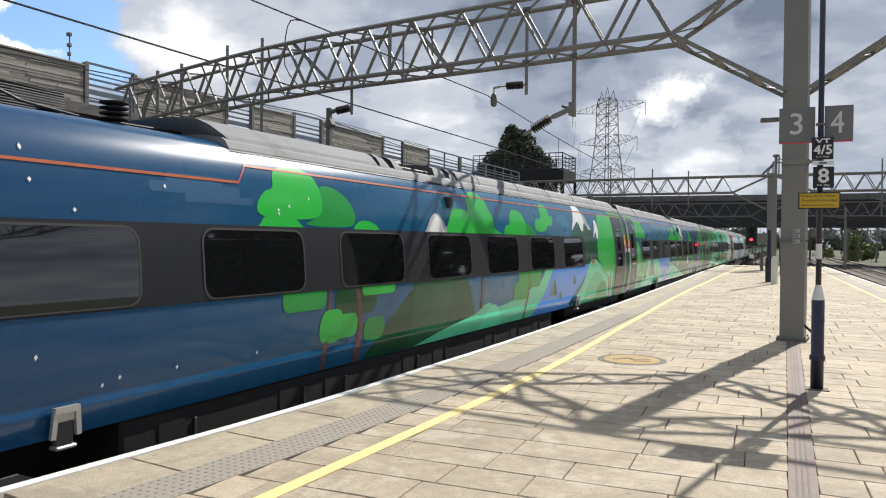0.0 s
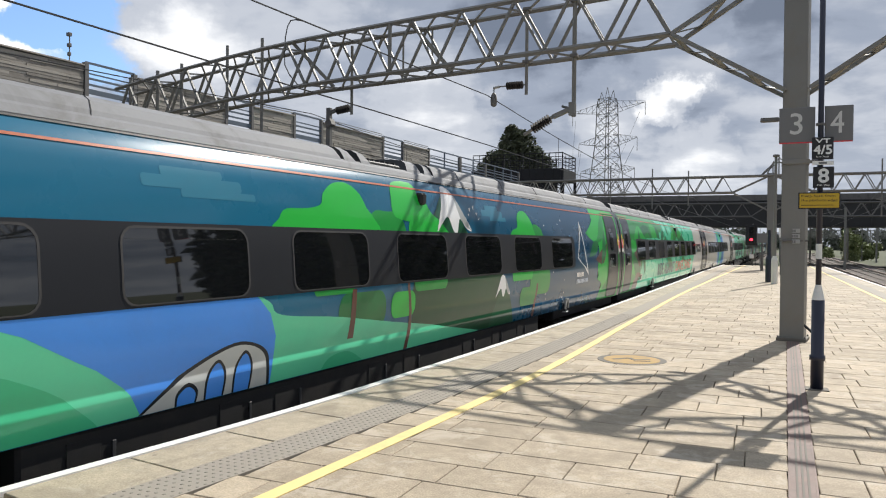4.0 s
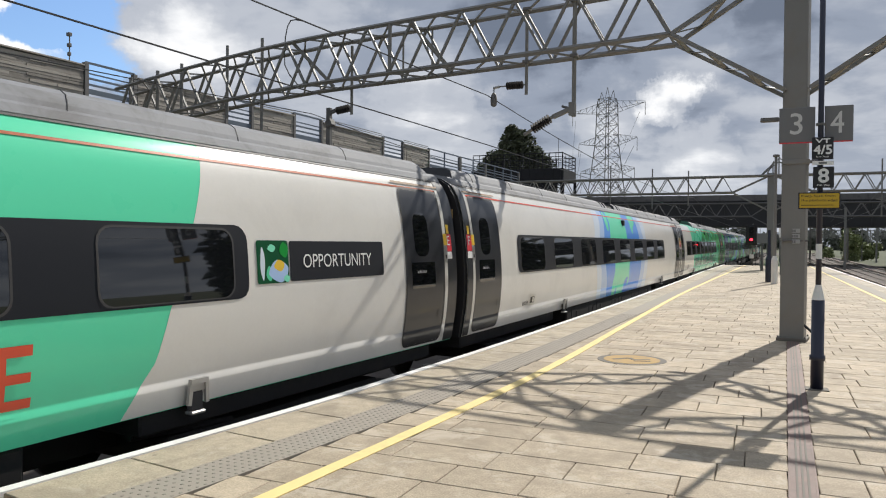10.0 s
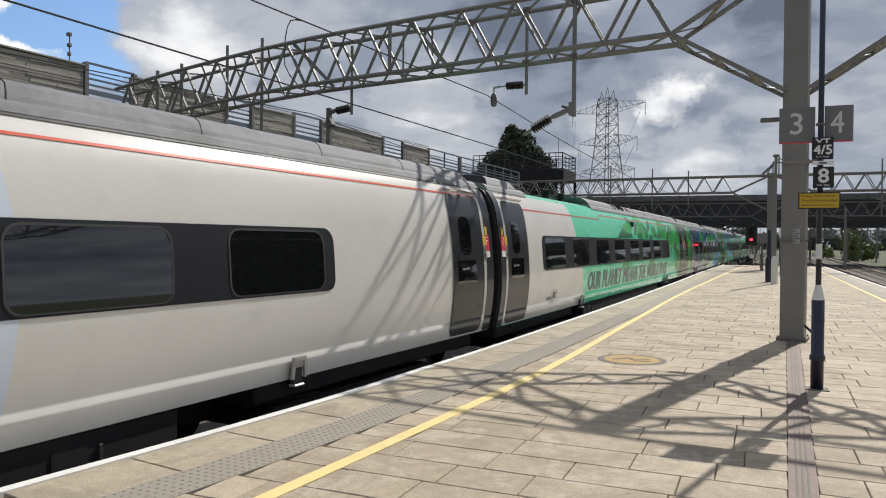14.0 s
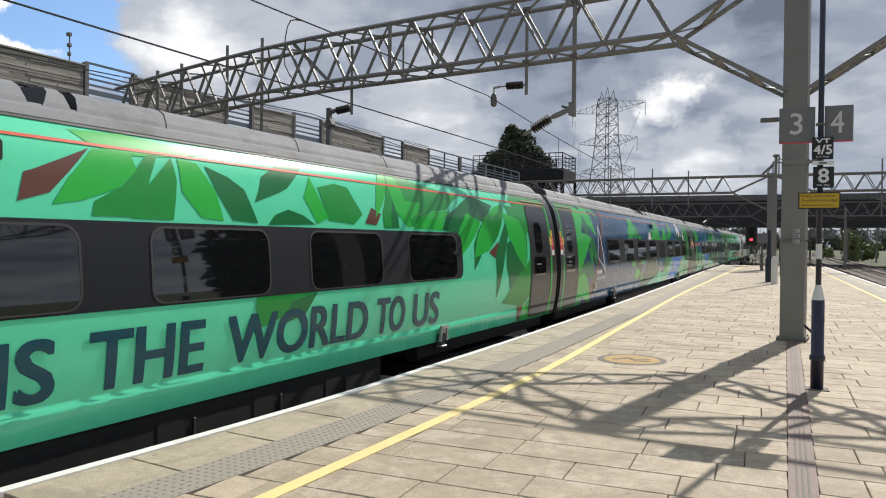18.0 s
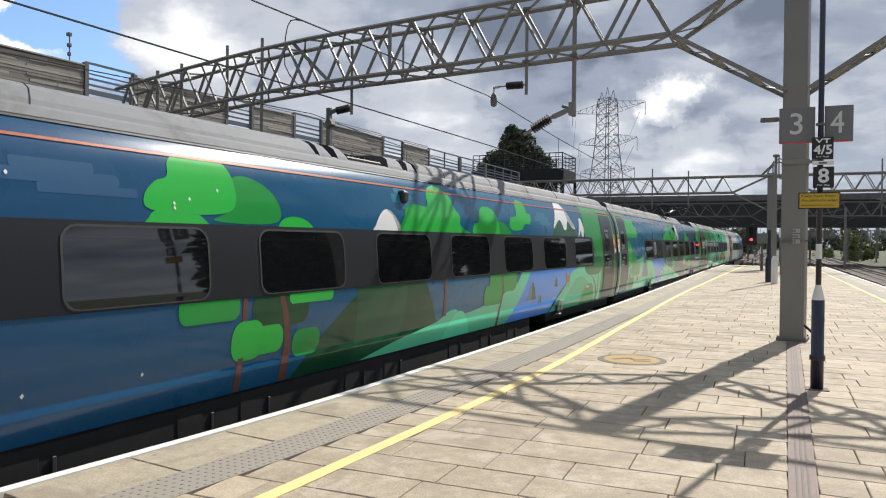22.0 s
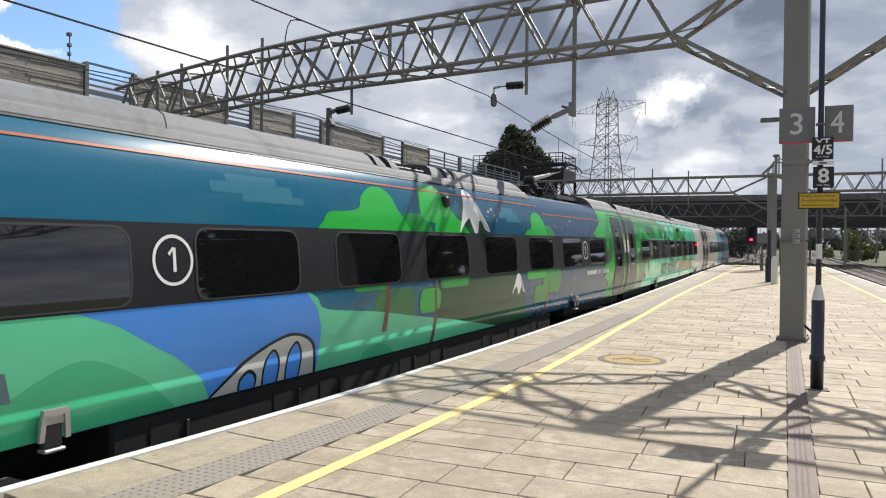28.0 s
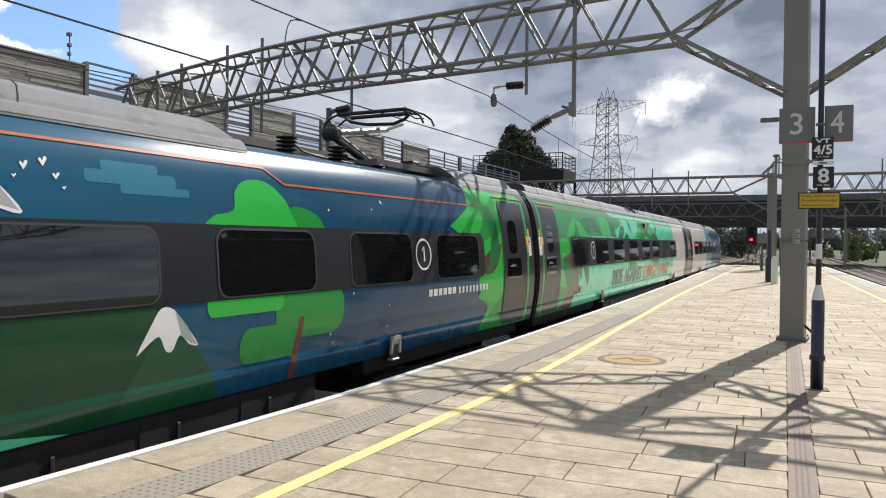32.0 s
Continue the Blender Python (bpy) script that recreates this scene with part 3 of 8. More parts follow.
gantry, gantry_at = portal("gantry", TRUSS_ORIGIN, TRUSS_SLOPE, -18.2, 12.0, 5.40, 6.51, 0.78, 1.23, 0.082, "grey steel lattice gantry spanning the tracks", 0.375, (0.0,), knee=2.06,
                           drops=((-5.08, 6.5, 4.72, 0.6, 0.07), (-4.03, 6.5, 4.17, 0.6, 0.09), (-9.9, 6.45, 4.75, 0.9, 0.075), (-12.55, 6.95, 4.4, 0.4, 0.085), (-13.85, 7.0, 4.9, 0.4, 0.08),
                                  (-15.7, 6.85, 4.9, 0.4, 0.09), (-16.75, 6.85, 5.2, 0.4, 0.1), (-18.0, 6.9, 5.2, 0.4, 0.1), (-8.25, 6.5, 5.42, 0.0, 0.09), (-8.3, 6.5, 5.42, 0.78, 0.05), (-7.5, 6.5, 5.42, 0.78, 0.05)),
                           droop=gantry_bend)
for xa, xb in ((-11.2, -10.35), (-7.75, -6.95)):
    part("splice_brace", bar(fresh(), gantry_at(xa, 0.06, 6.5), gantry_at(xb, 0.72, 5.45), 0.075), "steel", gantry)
for x, back in product((-5.08, -4.03), (0.6,)):
    for z in (6.5, 5.4):
        part("tube_clamp", box(fresh(), *[v for c, d in zip(gantry_at(x, back, z), (0.075, 0.075, 0.035)) for v in (c - d, c + d)], 0.01), "steel_dark", gantry)
far_gantry, far_at = portal("gantry", Vector((0.75, 52.0, 0)), -0.03, -18, 34, 5.05, 6.12, 0.8, 1.2, 0.09, "grey steel lattice gantry further down the line", 0.52, (0.0, 21.0), knee=2.4,
                            drops=((-10.5, 7.1, 4.2, 0.4, 0.09), (-7.6, 6.8, 4.0, 0.4, 0.09), (-5.2, 6.6, 4.2, 0.4, 0.09), (6.2, 7.0, 3.4, 0.4, 0.09), (9.4, 7.0, 3.2, 0.4, 0.09), (11.4, 7.3, 3.0, 0.4, 0.09)))
for xa, za, xb, zb in ((-0.5, 6.33, 0.4, 7.2), (-0.65, 6.12, 0.4, 7.0), (-0.3, 6.2, 0.1, 7.05), (-0.5, 6.33, -0.65, 6.12), (0.4, 6.0, 0.4, 7.45), (0.05, 6.1, 0.05, 6.95), (0.4, 7.2, 1.0, 7.0), (0.4, 7.0, 1.0, 6.6)):
    part("outrigger", bar(fresh(), far_at(xa, 0.2, za), far_at(xb, 0.2, zb), 0.075), "steel", far_gantry)
far_gantry2, _ = portal("gantry", Vector((1.5, 96.0, 0)), 0.0, -34, 40, 5.0, 6.6, 0.8, 2.0, 0.13, "weathered lattice gantry before the road bridge", 0.5, (0.0,), material="steel_dark", knee=2.4)


def insulator(name, a, b, sheds, r, parent_label, rod=0.03):
    """A ribbed insulator on a rod from a to b."""
    thing = empty(name, (0, 0, 0), label=parent_label, category="insulator")
    part("rod", bar(fresh(), a, b, rod, round_n=8), "steel", thing)
    d = Vector(b) - Vector(a)
    q = Matrix.Translation(Vector(a)) @ d.to_track_quat("Z", "Y").to_matrix().to_4x4()
    prof = []
    L = d.length
    for k in range(sheds):
        z = L * (0.12 + 0.6 * k / sheds)
        s = L * 0.6 / sheds
        prof += [(r * 0.4, z), (r * 0.42, z + s * 0.3), (r, z + s * 0.42), (r, z + s * 0.58), (r * 0.42, z + s * 0.7)]
    part("ribbed_core", lathe(fresh(), prof, 10, q), "insulator", thing, "dark ribbed insulator")
    return thing


def hang(x, z, back=0.6):
    return gantry_at(x, back, z)


insulator("insulator", hang(-5.08, 4.93), hang(-5.72, 4.95), 7, 0.085, "ribbed insulator on a gantry tube")
pulley = empty("wire_pulley", (0, 0, 0), label="dark cable pulley hanging from an insulator", category="pulley")
part("shackle", bar(bar(fresh(), hang(-5.70, 4.95), hang(-5.84, 4.93), 0.06, round_n=8), hang(-5.84, 4.96), hang(-5.84, 4.80), 0.04, round_n=8), "silver", pulley)
part("wheel", lathe(fresh(), [(0.03, -0.15), (0.07, -0.11), (0.075, 0.0), (0.06, 0.1), (0.025, 0.15)], 10, Matrix.Translation(hang(-5.84, 4.68))), "steel_dark", pulley, smooth=True)
insulator("insulator", hang(-4.45, 4.22), hang(-5.12, 3.88), 8, 0.105, "ribbed insulator on a sloping registration arm", rod=0.075)
arm = empty("registration_arm", (0, 0, 0), label="grey steel arm bracket at the foot of a gantry tube", category="bracket")
part("arm", bar(fresh(), hang(-4.03, 4.36), hang(-4.47, 4.20), 0.085), "steel", arm)
part("bracket", bar(fresh(), hang(-4.06, 4.46), hang(-4.06, 4.2), 0.13), "steel", arm)
part("clevis", bar(fresh(), hang(-4.28, 4.40), hang(-4.16, 4.36), 0.05), "steel_dark", arm)
insulator("insulator", hang(-9.9, 4.93, 0.9), hang(-10.55, 4.86, 0.9), 7, 0.1, "ribbed insulator on a gantry tube")
tagged(part("wire_clamp", bar(bar(bar(fresh(), hang(-10.62, 4.98, 0.9), hang(-10.62, 3.9, 0.9), 0.11), hang(-10.5, 4.62, 0.9), hang(-10.66, 4.55, 0.9), 0.16), hang(-10.4, 4.9, 0.9), hang(-10.62, 4.84, 0.9), 0.08), "steel_dark"), label="dark post clamp holding the wire", category="clamp")


def wire(name, pts, r, label):
    return tagged(part(name, tube(fresh(), pts, r, 5), "wire"), label=label, category="wire")


def sag_wire(a, b, sag, n=14):
    a, b = Vector(a), Vector(b)
    return [a.lerp(b, k / n) - Vector((0, 0, 4 * sag * (k / n) * (1 - k / n))) for k in range(n + 1)]


def track_wire(off, z_contact, z_mess, ys, name_label, sags=(0.55, 0.55, 0.55, 0.55)):
    """Contact wire, carrier and droppers over one track, span by span."""
    fx = centre_x(off)
    thing = empty("overhead_line", (0, 0, 0), label=name_label, category="overhead line")
    contact, mess = fresh(), fresh()
    for a, b, sag in zip(ys, ys[1:], sags):
        pa, pb = Vector((float(fx(a)), a, z_contact)), Vector((float(fx(b)), b, z_contact))
        tube(contact, [pa, pb], 0.011, 5)
        m = sag_wire((pa.x, a, z_mess), (pb.x, b, z_mess), sag)
        tube(mess, m, 0.011, 5)
        for k in (2, 5, 9, 12) if a > 0 else ():
            part("dropper", bar(fresh(), m[k], (m[k].x, m[k].y, z_contact), 0.01), "wire", thing)
    part("contact_wire", contact, "wire", thing)
    part("carrier_wire", mess, "wire", thing)
    return thing


track_wire(0.0, 3.68, 4.72, (-34, 14.6, 52, 96, 140), "thin overhead wires above the train", (0.25, 0.45, 0.55, 0.55))
track_wire(-5.3, 4.12, 4.85, (-34, 15.9, 52, 96, 140), "thin overhead wires above the through track")
track_wire(10.8, 3.96, 4.9, (-34, 13.8, 52, 96, 140), "thin overhead wires above the far platform track")
# jumper loop over the gantry
J = [hang(*p) for p in ((-11.3, 7.22), (-11.55, 7.30), (-11.72, 7.31), (-11.83, 7.18), (-11.90, 6.9), (-11.93, 6.5), (-11.91, 6.2), (-11.75, 5.92), (-11.44, 5.6))]
wire("jumper_cable", J, 0.016, "bent black jumper cable above the gantry")


# ---- deck wall beyond the tracks ----
def deck():
    """The raised deck along the railway: a concrete body, fence bays of boards and of open rails."""
    def wx(y):
        return -20.0 + 0.03 * y
    body = tagged(part("deck_wall", ribbon(fresh(), lambda y: wx(y) - 14, wx, -6, 60, 5.75, 4.0, -1.2), "deck"), label="grey concrete deck raised beside the railway", category="wall", kind="structure")
    part("ledge", ribbon(fresh(), lambda y: wx(y), lambda y: wx(y) + 0.3, -6, 60, 5.78, 6.0, 5.45), "deck", body)
    bays = ((-6, 2, 1), (2, 9, 1), (9, 16.6, 1), (16.7, 18.6, 0), (18.72, 23.0, 1), (23.05, 24.6, 0), (24.7, 27.4, 1), (27.45, 29.6, 0), (29.7, 35.4, 1), (35.45, 37.75, 0), (37.9, 41.05, 1), (41.1, 45.8, 0), (46.0, 50.5, 0), (50.6, 58, 0))
    rng = random.Random(12)

    def top_at(y):
        return float(np.interp(y, (-6, 14, 16.6, 24, 28, 60), (6.86, 6.90, 7.0, 7.05, 7.16, 7.2)))
    for n, (y0, y1, solid) in enumerate(bays):
        fence = empty("fence_bay", (0, 0, 0), label="weathered horizontal board fence bay on the deck" if solid else "open blue grey steel railing bay on the deck", category="fence", group="fence bays on the deck")
        posts = max(1, round((y1 - y0) / 1.9))

        def lane(ya, yb, z0, z1, d0, d1):
            """One board: its foot and head follow the fence's line."""
            bm = fresh()
            vs = []
            for y in (ya, yb):
                t = top_at(y)
                for x, f in ((d0, z0), (d1, z0), (d1, z1), (d0, z1)):
                    vs.append(bm.verts.new((wx(y) + x, y, 5.8 + (t - 5.8) * f)))
            for q in ((0, 1, 2, 3), (7, 6, 5, 4), (0, 4, 5, 1), (1, 5, 6, 2), (2, 6, 7, 3), (3, 7, 4, 0)):
                bm.faces.new([vs[i] for i in q])
            return bm
        for k in range(posts + 1):
            y = y0 + (y1 - y0) * k / posts
            end = not solid and k in (0, posts)
            w = 0.075 if end else 0.04
            part("post", box(fresh(), wx(y) - w, wx(y) + (w if not solid else -0.01), y - w, y + w, 5.76, top_at(y) + (0.12 if not solid else -0.05), 0.006), "steel_dark" if end or solid else "panel_blue", fence)
        if solid:
            rows = 13
            part("backing", lane(y0, y1, 0.0, 1.0, -0.02, -0.004), "steel_dark", fence)
            for k in range(rows):
                ya = y0
                while ya < y1 - 0.05:
                    yb = min(y1, ya + rng.choice((0.9, 1.3, 1.9, 2.6)))
                    yb = y1 if y1 - yb < 0.4 else yb
                    gap = rng.uniform(0.002, 0.012)
                    part("board", lane(ya + 0.004, yb - 0.004, k / rows + gap, (k + 1) / rows, 0.0, 0.02 + rng.random() * 0.035), "panel", fence)
                    ya = yb
            part("cap", lane(y0, y1, 1.0, 1.035, -0.08, 0.09), "panel", fence)
            if y0 > 24:
                for f in (1.1, 1.17):
                    part("handrail", lane(y0, y1, f, f + 0.022, -0.03, 0.0), "steel", fence)
        else:
            for f, h in ((0.1, 0.06), (0.3, 0.13), (0.52, 0.05), (0.68, 0.05), (0.82, 0.03), (1.08, 0.055)):
                part("rail", lane(y0, y1, f, f + h, -0.025, 0.025), "panel_blue", fence)
    return body


deck()


def louvre(y0, y1, z0, z1):
    """A slatted vent in the deck's wall."""
    x = -20.0 + 0.03 * (y0 + y1) / 2 + 0.3
    thing = empty("louvre_vent", (0, 0, 0), label="pale grey slatted louvre vent on the deck wall", category="vent")
    part("backing", box(fresh(), x, x + 0.02, y0, y1, z0, z1), "tower_black", thing)
    n = int((z1 - z0) / 0.075)
    for k in range(n):
        z = z0 + (k + 0.5) * (z1 - z0) / n
        for j in range(2):
            ya, yb = y0 + (y1 - y0) * j / 2, y0 + (y1 - y0) * (j + 1) / 2
            part("slat", bar(fresh(), (x + 0.05, ya + 0.02, z), (x + 0.05, yb - 0.02, z), 0.05, 0.022), "bracket", thing)
    return thing


louvre(11.0, 15.75, 5.15, 5.98)
mast = empty("antenna_mast", (0, 0, 0), label="thin metal mast standing on the deck", category="mast")
bm = fresh()
bar(bm, (-19.6, 16.2, 5.7), (-19.6, 16.2, 7.95), 0.035, round_n=8)
part("pole", bm, "steel_dark", mast)
for z, w in ((7.28, 0.05), (7.55, 0.06), (7.88, 0.07)):
    part("fitting", box(fresh(), -19.6 - w, -19.6 + w, 16.2 - w, 16.2 + w * 0.6, z - 0.06, z + 0.05, 0.01), "steel_dark", mast)


def tower():
    """Dark steel stair tower at the deck's end, with a railed top."""
    thing = empty("stair_tower", (-16.58, 68, 0), label="dark steel stair tower with railed top platform", category="tower")
    X0, X1, Y0, Y1 = -8.6, 0.1, -2.5, 2.5
    for x, y in product((X0, -2.6, -1.2, X1), (Y0 + 0.2, Y1)):
        part("post", bar(fresh(), (x, y, -1.2), (x, y, 7.4), 0.24), "tower_black", thing)
    part("landing", box(fresh(), X0 - 0.2, X1 + 0.1, Y0, Y1, 7.35, 8.4, 0.03), "tower_black", thing, "thick dark steel deck")
    for k in range(12):
        x = X0 + 0.3 + k * 0.74
        part("rib", box(fresh(), x, x + 0.1, Y0 - 0.06, Y0, 7.4, 8.3, 0.01), "tower_black", thing)
    part("landing", box(fresh(), X0 - 0.2, X1 - 0.1, Y0, Y1, 5.2, 5.45, 0.02), "tower_black", thing)
    part("cladding", box(fresh(), X0, X1 - 1.7, Y0 + 0.3, Y1, 2.0, 7.36, 0.03), "tower_black", thing)
    for z in (8.75, 9.1, 9.45, 9.8):
        bm = fresh()
        for a, b in (((X0, Y0), (X1, Y0)), ((X1, Y0), (X1, Y1)), ((X0, Y1), (X1, Y1))):
            bar(bm, (*a, z), (*b, z), 0.05 if z < 9.7 else 0.075)
        part("handrail", bm, "tower_black", thing)
    for y in (Y0, Y1):
        for k in range(15):
            x = X0 + (X1 - X0) * k / 14
            part("baluster", bar(fresh(), (x, y, 8.35), (x, y, 9.85), 0.09 if k % 3 == 2 else 0.05), "tower_black", thing)
    for k in range(1, 4):
        y = Y0 + (Y1 - Y0) * k / 4
        part("baluster", bar(fresh(), (X1, y, 8.35), (X1, y, 9.85), 0.05), "tower_black", thing)
    for xa, za, xb, zb in ((X1, 5.4, -2.6, 7.4), (-2.6, 5.4, X1, 7.4), (-1.2, 3.2, X1, 5.2), (X1, 3.2, -1.2, 5.2)):
        part("bracing", bar(fresh(), (xa, Y0 + 0.1, za), (xb, Y0 + 0.1, zb), 0.14), "tower_black", thing)
    for k in range(9):
        part("stair_tread", box(fresh(), -2.4 + k * 0.26, -2.1 + k * 0.26, Y0 + 0.4, Y0 + 1.6, 5.5 + k * 0.2, 5.55 + k * 0.2), "tower_black", thing)


tower()


# ---- pylon, trees, bridge ----
def pylon(at, height):
    """Lattice transmission tower with three pairs of arms."""
    thing = empty("pylon", at, label="grey lattice electricity pylon with three pairs of arms", category="pylon")
    w0, wk = 4.4, 2.6
    thing.rotation_euler[2] = radians(-28)

    def half(z):
        return float(np.interp(z, (0, height * 0.45, height * 0.68, height * 0.92, height), (w0 * 0.86, wk * 0.9, 1.62, 1.45, 0.3)))
    levels = [0, 4.5, 8.5, 12, 15, 17.5, 20, 22.3, 24.5, 26.6, 28.6, 30.4, 31.9]
    bm = fresh()
    for sx, sy in product((-1, 1), (-1, 1)):
        for a, b in zip(levels, levels[1:]):
            bar(bm, (sx * half(a), sy * half(a), a), (sx * half(b), sy * half(b), b), 0.13)
    for x, z in ((-1.5, 33.4), (0.0, height), (1.5, 33.4)):
        for s in (-1, 1):
            bar(bm, (x * 0.9, s * 1.0, 31.0), (x, 0, z), 0.075)
    part("leg", bm, "steel", thing)
    bm = fresh()
    for a, b in zip(levels, levels[1:]):
        for s in (-1, 1):
            for f in (-1, 1):
                bar(bm, (f * half(a), s * half(a), a), (-f * half(b), s * half(b), b), 0.065)
                bar(bm, (s * half(a), f * half(a), a), (s * half(b), -f * half(b), b), 0.065)
        for s in (-1, 1):
            bar(bm, (-half(b), s * half(b), b), (half(b), s * half(b), b), 0.075)
            bar(bm, (s * half(b), -half(b), b), (s * half(b), half(b), b), 0.075)
    part("bracing", bm, "steel", thing)
    for z, reach in ((17.3, 6.9), (23.3, 7.4), (30.0, 9.2)):
        for s in (-1, 1):
            bm = fresh()
            tip = Vector((s * reach, 0, z))
            pts_lo = [Vector((s * half(z), f * half(z), z - 0.9)) for f in (-1, 1)]
            top = Vector((s * half(z), 0, z + 1.3))
            for p in pts_lo:
                bar(bm, p, tip, 0.065)
                for k in range(1, 5):
                    q = p.lerp(tip, k / 5)
                    r = top.lerp(tip + Vector((0, 0, 0.15)), (k - 0.5) / 5)
                    bar(bm, q, r, 0.055)
            bar(bm, top, tip + Vector((0, 0, 0.15)), 0.065)
            part("arm", bm, "steel", thing)
            part("insulator_string", bar(fresh(), tip, tip - Vector((0, 0, 2.6)), 0.09, 0.12, round_n=6), "steel", thing)
    return thing


pylon((-28.6, 150, -1.0), 34.2)
for k, (dx, z) in enumerate(((-7.6, 27.4), (7.2, 27.2), (-6.2, 20.7), (6.0, 20.7), (-5.6, 14.8), (5.6, 14.8))):
    wire("power_line", sag_wire((-28.6 + 1.1 * dx * 0.883, 150 - 1.1 * dx * 0.469, z), (-95 + dx, 420, z + 4), 5.0), 0.03, "thin power line hanging from the pylon")


def crown_bm(centre, size, count, leaf, rng, lobes=None):
    """Many small leaf clumps, thick outside and gappy, as one mesh."""
    verts, faces = [], []
    lobes = lobes or [(Vector([rng.uniform(-0.62, 0.62) * s for s in size]), rng.uniform(0.35, 0.6)) for _ in range(9)]
    for _ in range(count):
        c, r = rng.choice(lobes)
        d = Vector((rng.gauss(0, 1), rng.gauss(0, 1), rng.gauss(0, 1))).normalized() * (rng.random() ** 0.4)
        p = Vector(centre) + c + Vector((d.x * size[0] * r, d.y * size[1] * r, d.z * size[2] * r))
        ax = Vector((rng.gauss(0, 1), rng.gauss(0, 1), rng.gauss(0, 1))).normalized()
        bx = ax.orthogonal().normalized()
        cx_ = ax.cross(bx)
        s = leaf * rng.uniform(0.6, 1.4)
        b = len(verts)
        verts += [p + bx * s, p + cx_ * s * 0.55 + ax * s * 0.2, p - bx * s, p - cx_ * s * 0.55 + ax * s * 0.2]
        faces += [(b, b + 1, b + 2), (b, b + 2, b + 3)]
    return verts, faces


def tree(name, at, height, size, count, leaf, material, label, seed, limbs=5, lobes=None):
    rng = random.Random(seed)
    thing = empty(name, at, label=label, category="tree" if "tree" in name else "bush")
    trunk_h = height - size[2]
    bm = fresh()
    tube(bm, [(0, 0, 0), (0.05, 0.02, trunk_h * 0.5), (0.0, 0.1, trunk_h), (0.1, 0, trunk_h + size[2] * 0.7)], max(0.05, height * 0.02), 7)
    part("trunk", bm, "trunk", thing)
    for k in range(limbs):
        a = k * math.tau / limbs + rng.random()
        z = trunk_h + size[2] * rng.uniform(-0.2, 0.3)
        e = (math.cos(a) * size[0] * 0.55, math.sin(a) * size[1] * 0.55, z + size[2] * rng.uniform(0.2, 0.6))
        part("limb", tube(fresh(), [(0, 0, z), (e[0] * 0.5, e[1] * 0.5, z + 0.35 * (e[2] - z)), e], max(0.03, height * 0.008), 5), "trunk", thing)
    v, f = crown_bm((0, 0, trunk_h + size[2] * 0.45), size, count, leaf, rng, lobes)
    pieces("crown", v, f, material, thing, "dense dark green leaves")
    return thing


LOBES = [(1.3 * Vector(p), r) for p, r in (((-0.6, 0, 0.0), 0.9), ((-0.7, 0.3, 1.1), 0.62), ((-0.55, 0, 2.0), 0.34), ((0.5, 0, 0.9), 0.62), ((1.3, 0, -0.2), 0.62), ((-1.9, 0, -0.5), 0.66), ((2.0, 0, -0.9), 0.62), ((-2.5, 0, -1.2), 0.62), ((0.2, 0, -1.2), 0.9), ((0.2, 0, 1.5), 0.4))]
tree("tree", (-23.75, 75.0, -1.22), 13.2, (2.3, 2.0, 2.0), 7500, 0.2, "leaf_olive", "dark olive leafy tree beside the deck", 8, lobes=LOBES)
# the trees past the bridge take leaves with haze in their colour
for k, (x, y, h, w, mat) in enumerate(((15.6, 150, 4.6, 2.3, "leaf_bush"), (19.2, 156, 2.6, 2.0, "leaf_bush"), (24.0, 150, 2.2, 2.6, "leaf_bush"), (13.2, 172, 2.2, 1.6, "leaf_bush"), (21.5, 215, 6.8, 3.0, "leaf"),
                                       (-3, 165, 5.0, 5.0, "leaf_hazed"), (-9.5, 150, 5.6, 5, "leaf_hazed"), (-16, 158, 7.0, 6, "leaf_hazed"), (-24, 175, 9, 8, "leaf_hazed"))):
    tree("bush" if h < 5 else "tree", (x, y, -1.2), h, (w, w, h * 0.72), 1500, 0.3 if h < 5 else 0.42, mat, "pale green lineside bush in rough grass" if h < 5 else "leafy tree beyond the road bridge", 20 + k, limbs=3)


# unseen trees added to darken what the windows and coach sides reflect
for k, (x, y, h, w) in enumerate(((15.5, 40.0, 9.0, 3.4), (18.5, 36.5, 11.0, 4.0), (22.0, 33.5, 10.0, 3.8), (24.0, 34.5, 11.0, 4.0), (20.5, 43.0, 12.0, 4.5), (14.6, 58.0, 10.0, 2.9), (16.8, 53.0, 10.0, 3.2), (18.8, 60.0, 11.0, 3.4))):
    tree("tree", (x, y, -1.2), h, (w, w, h * 0.8), 2600, 0.62, "leaf", "tall dark tree beside the yard, out of view, added for dark reflections", 60 + k, limbs=3)


def far_woods():
    """Low wooded skyline behind the tracks, one mass of leaf clumps; the haze is in their colour."""
    rng = random.Random(5)
    verts, faces = [], []
    for k in range(34):
        x, y = -60 + k * 6.4 + rng.uniform(-2, 2), rng.uniform(430, 470)
        v, f = crown_bm((x, y, 2.6 + rng.uniform(-0.6, 1.4)), (5.5, 4.0, rng.uniform(5.0, 8.0)), 800, 1.0, rng)
        b = len(verts)
        verts += v
        faces += [tuple(b + i for i in q) for q in f]
    tagged(pieces("far_woods", verts, faces, "leaf_hazed"), label="low woods on the skyline, greyed by haze in the leaf colour", category="trees", kind="stuff")


far_woods()


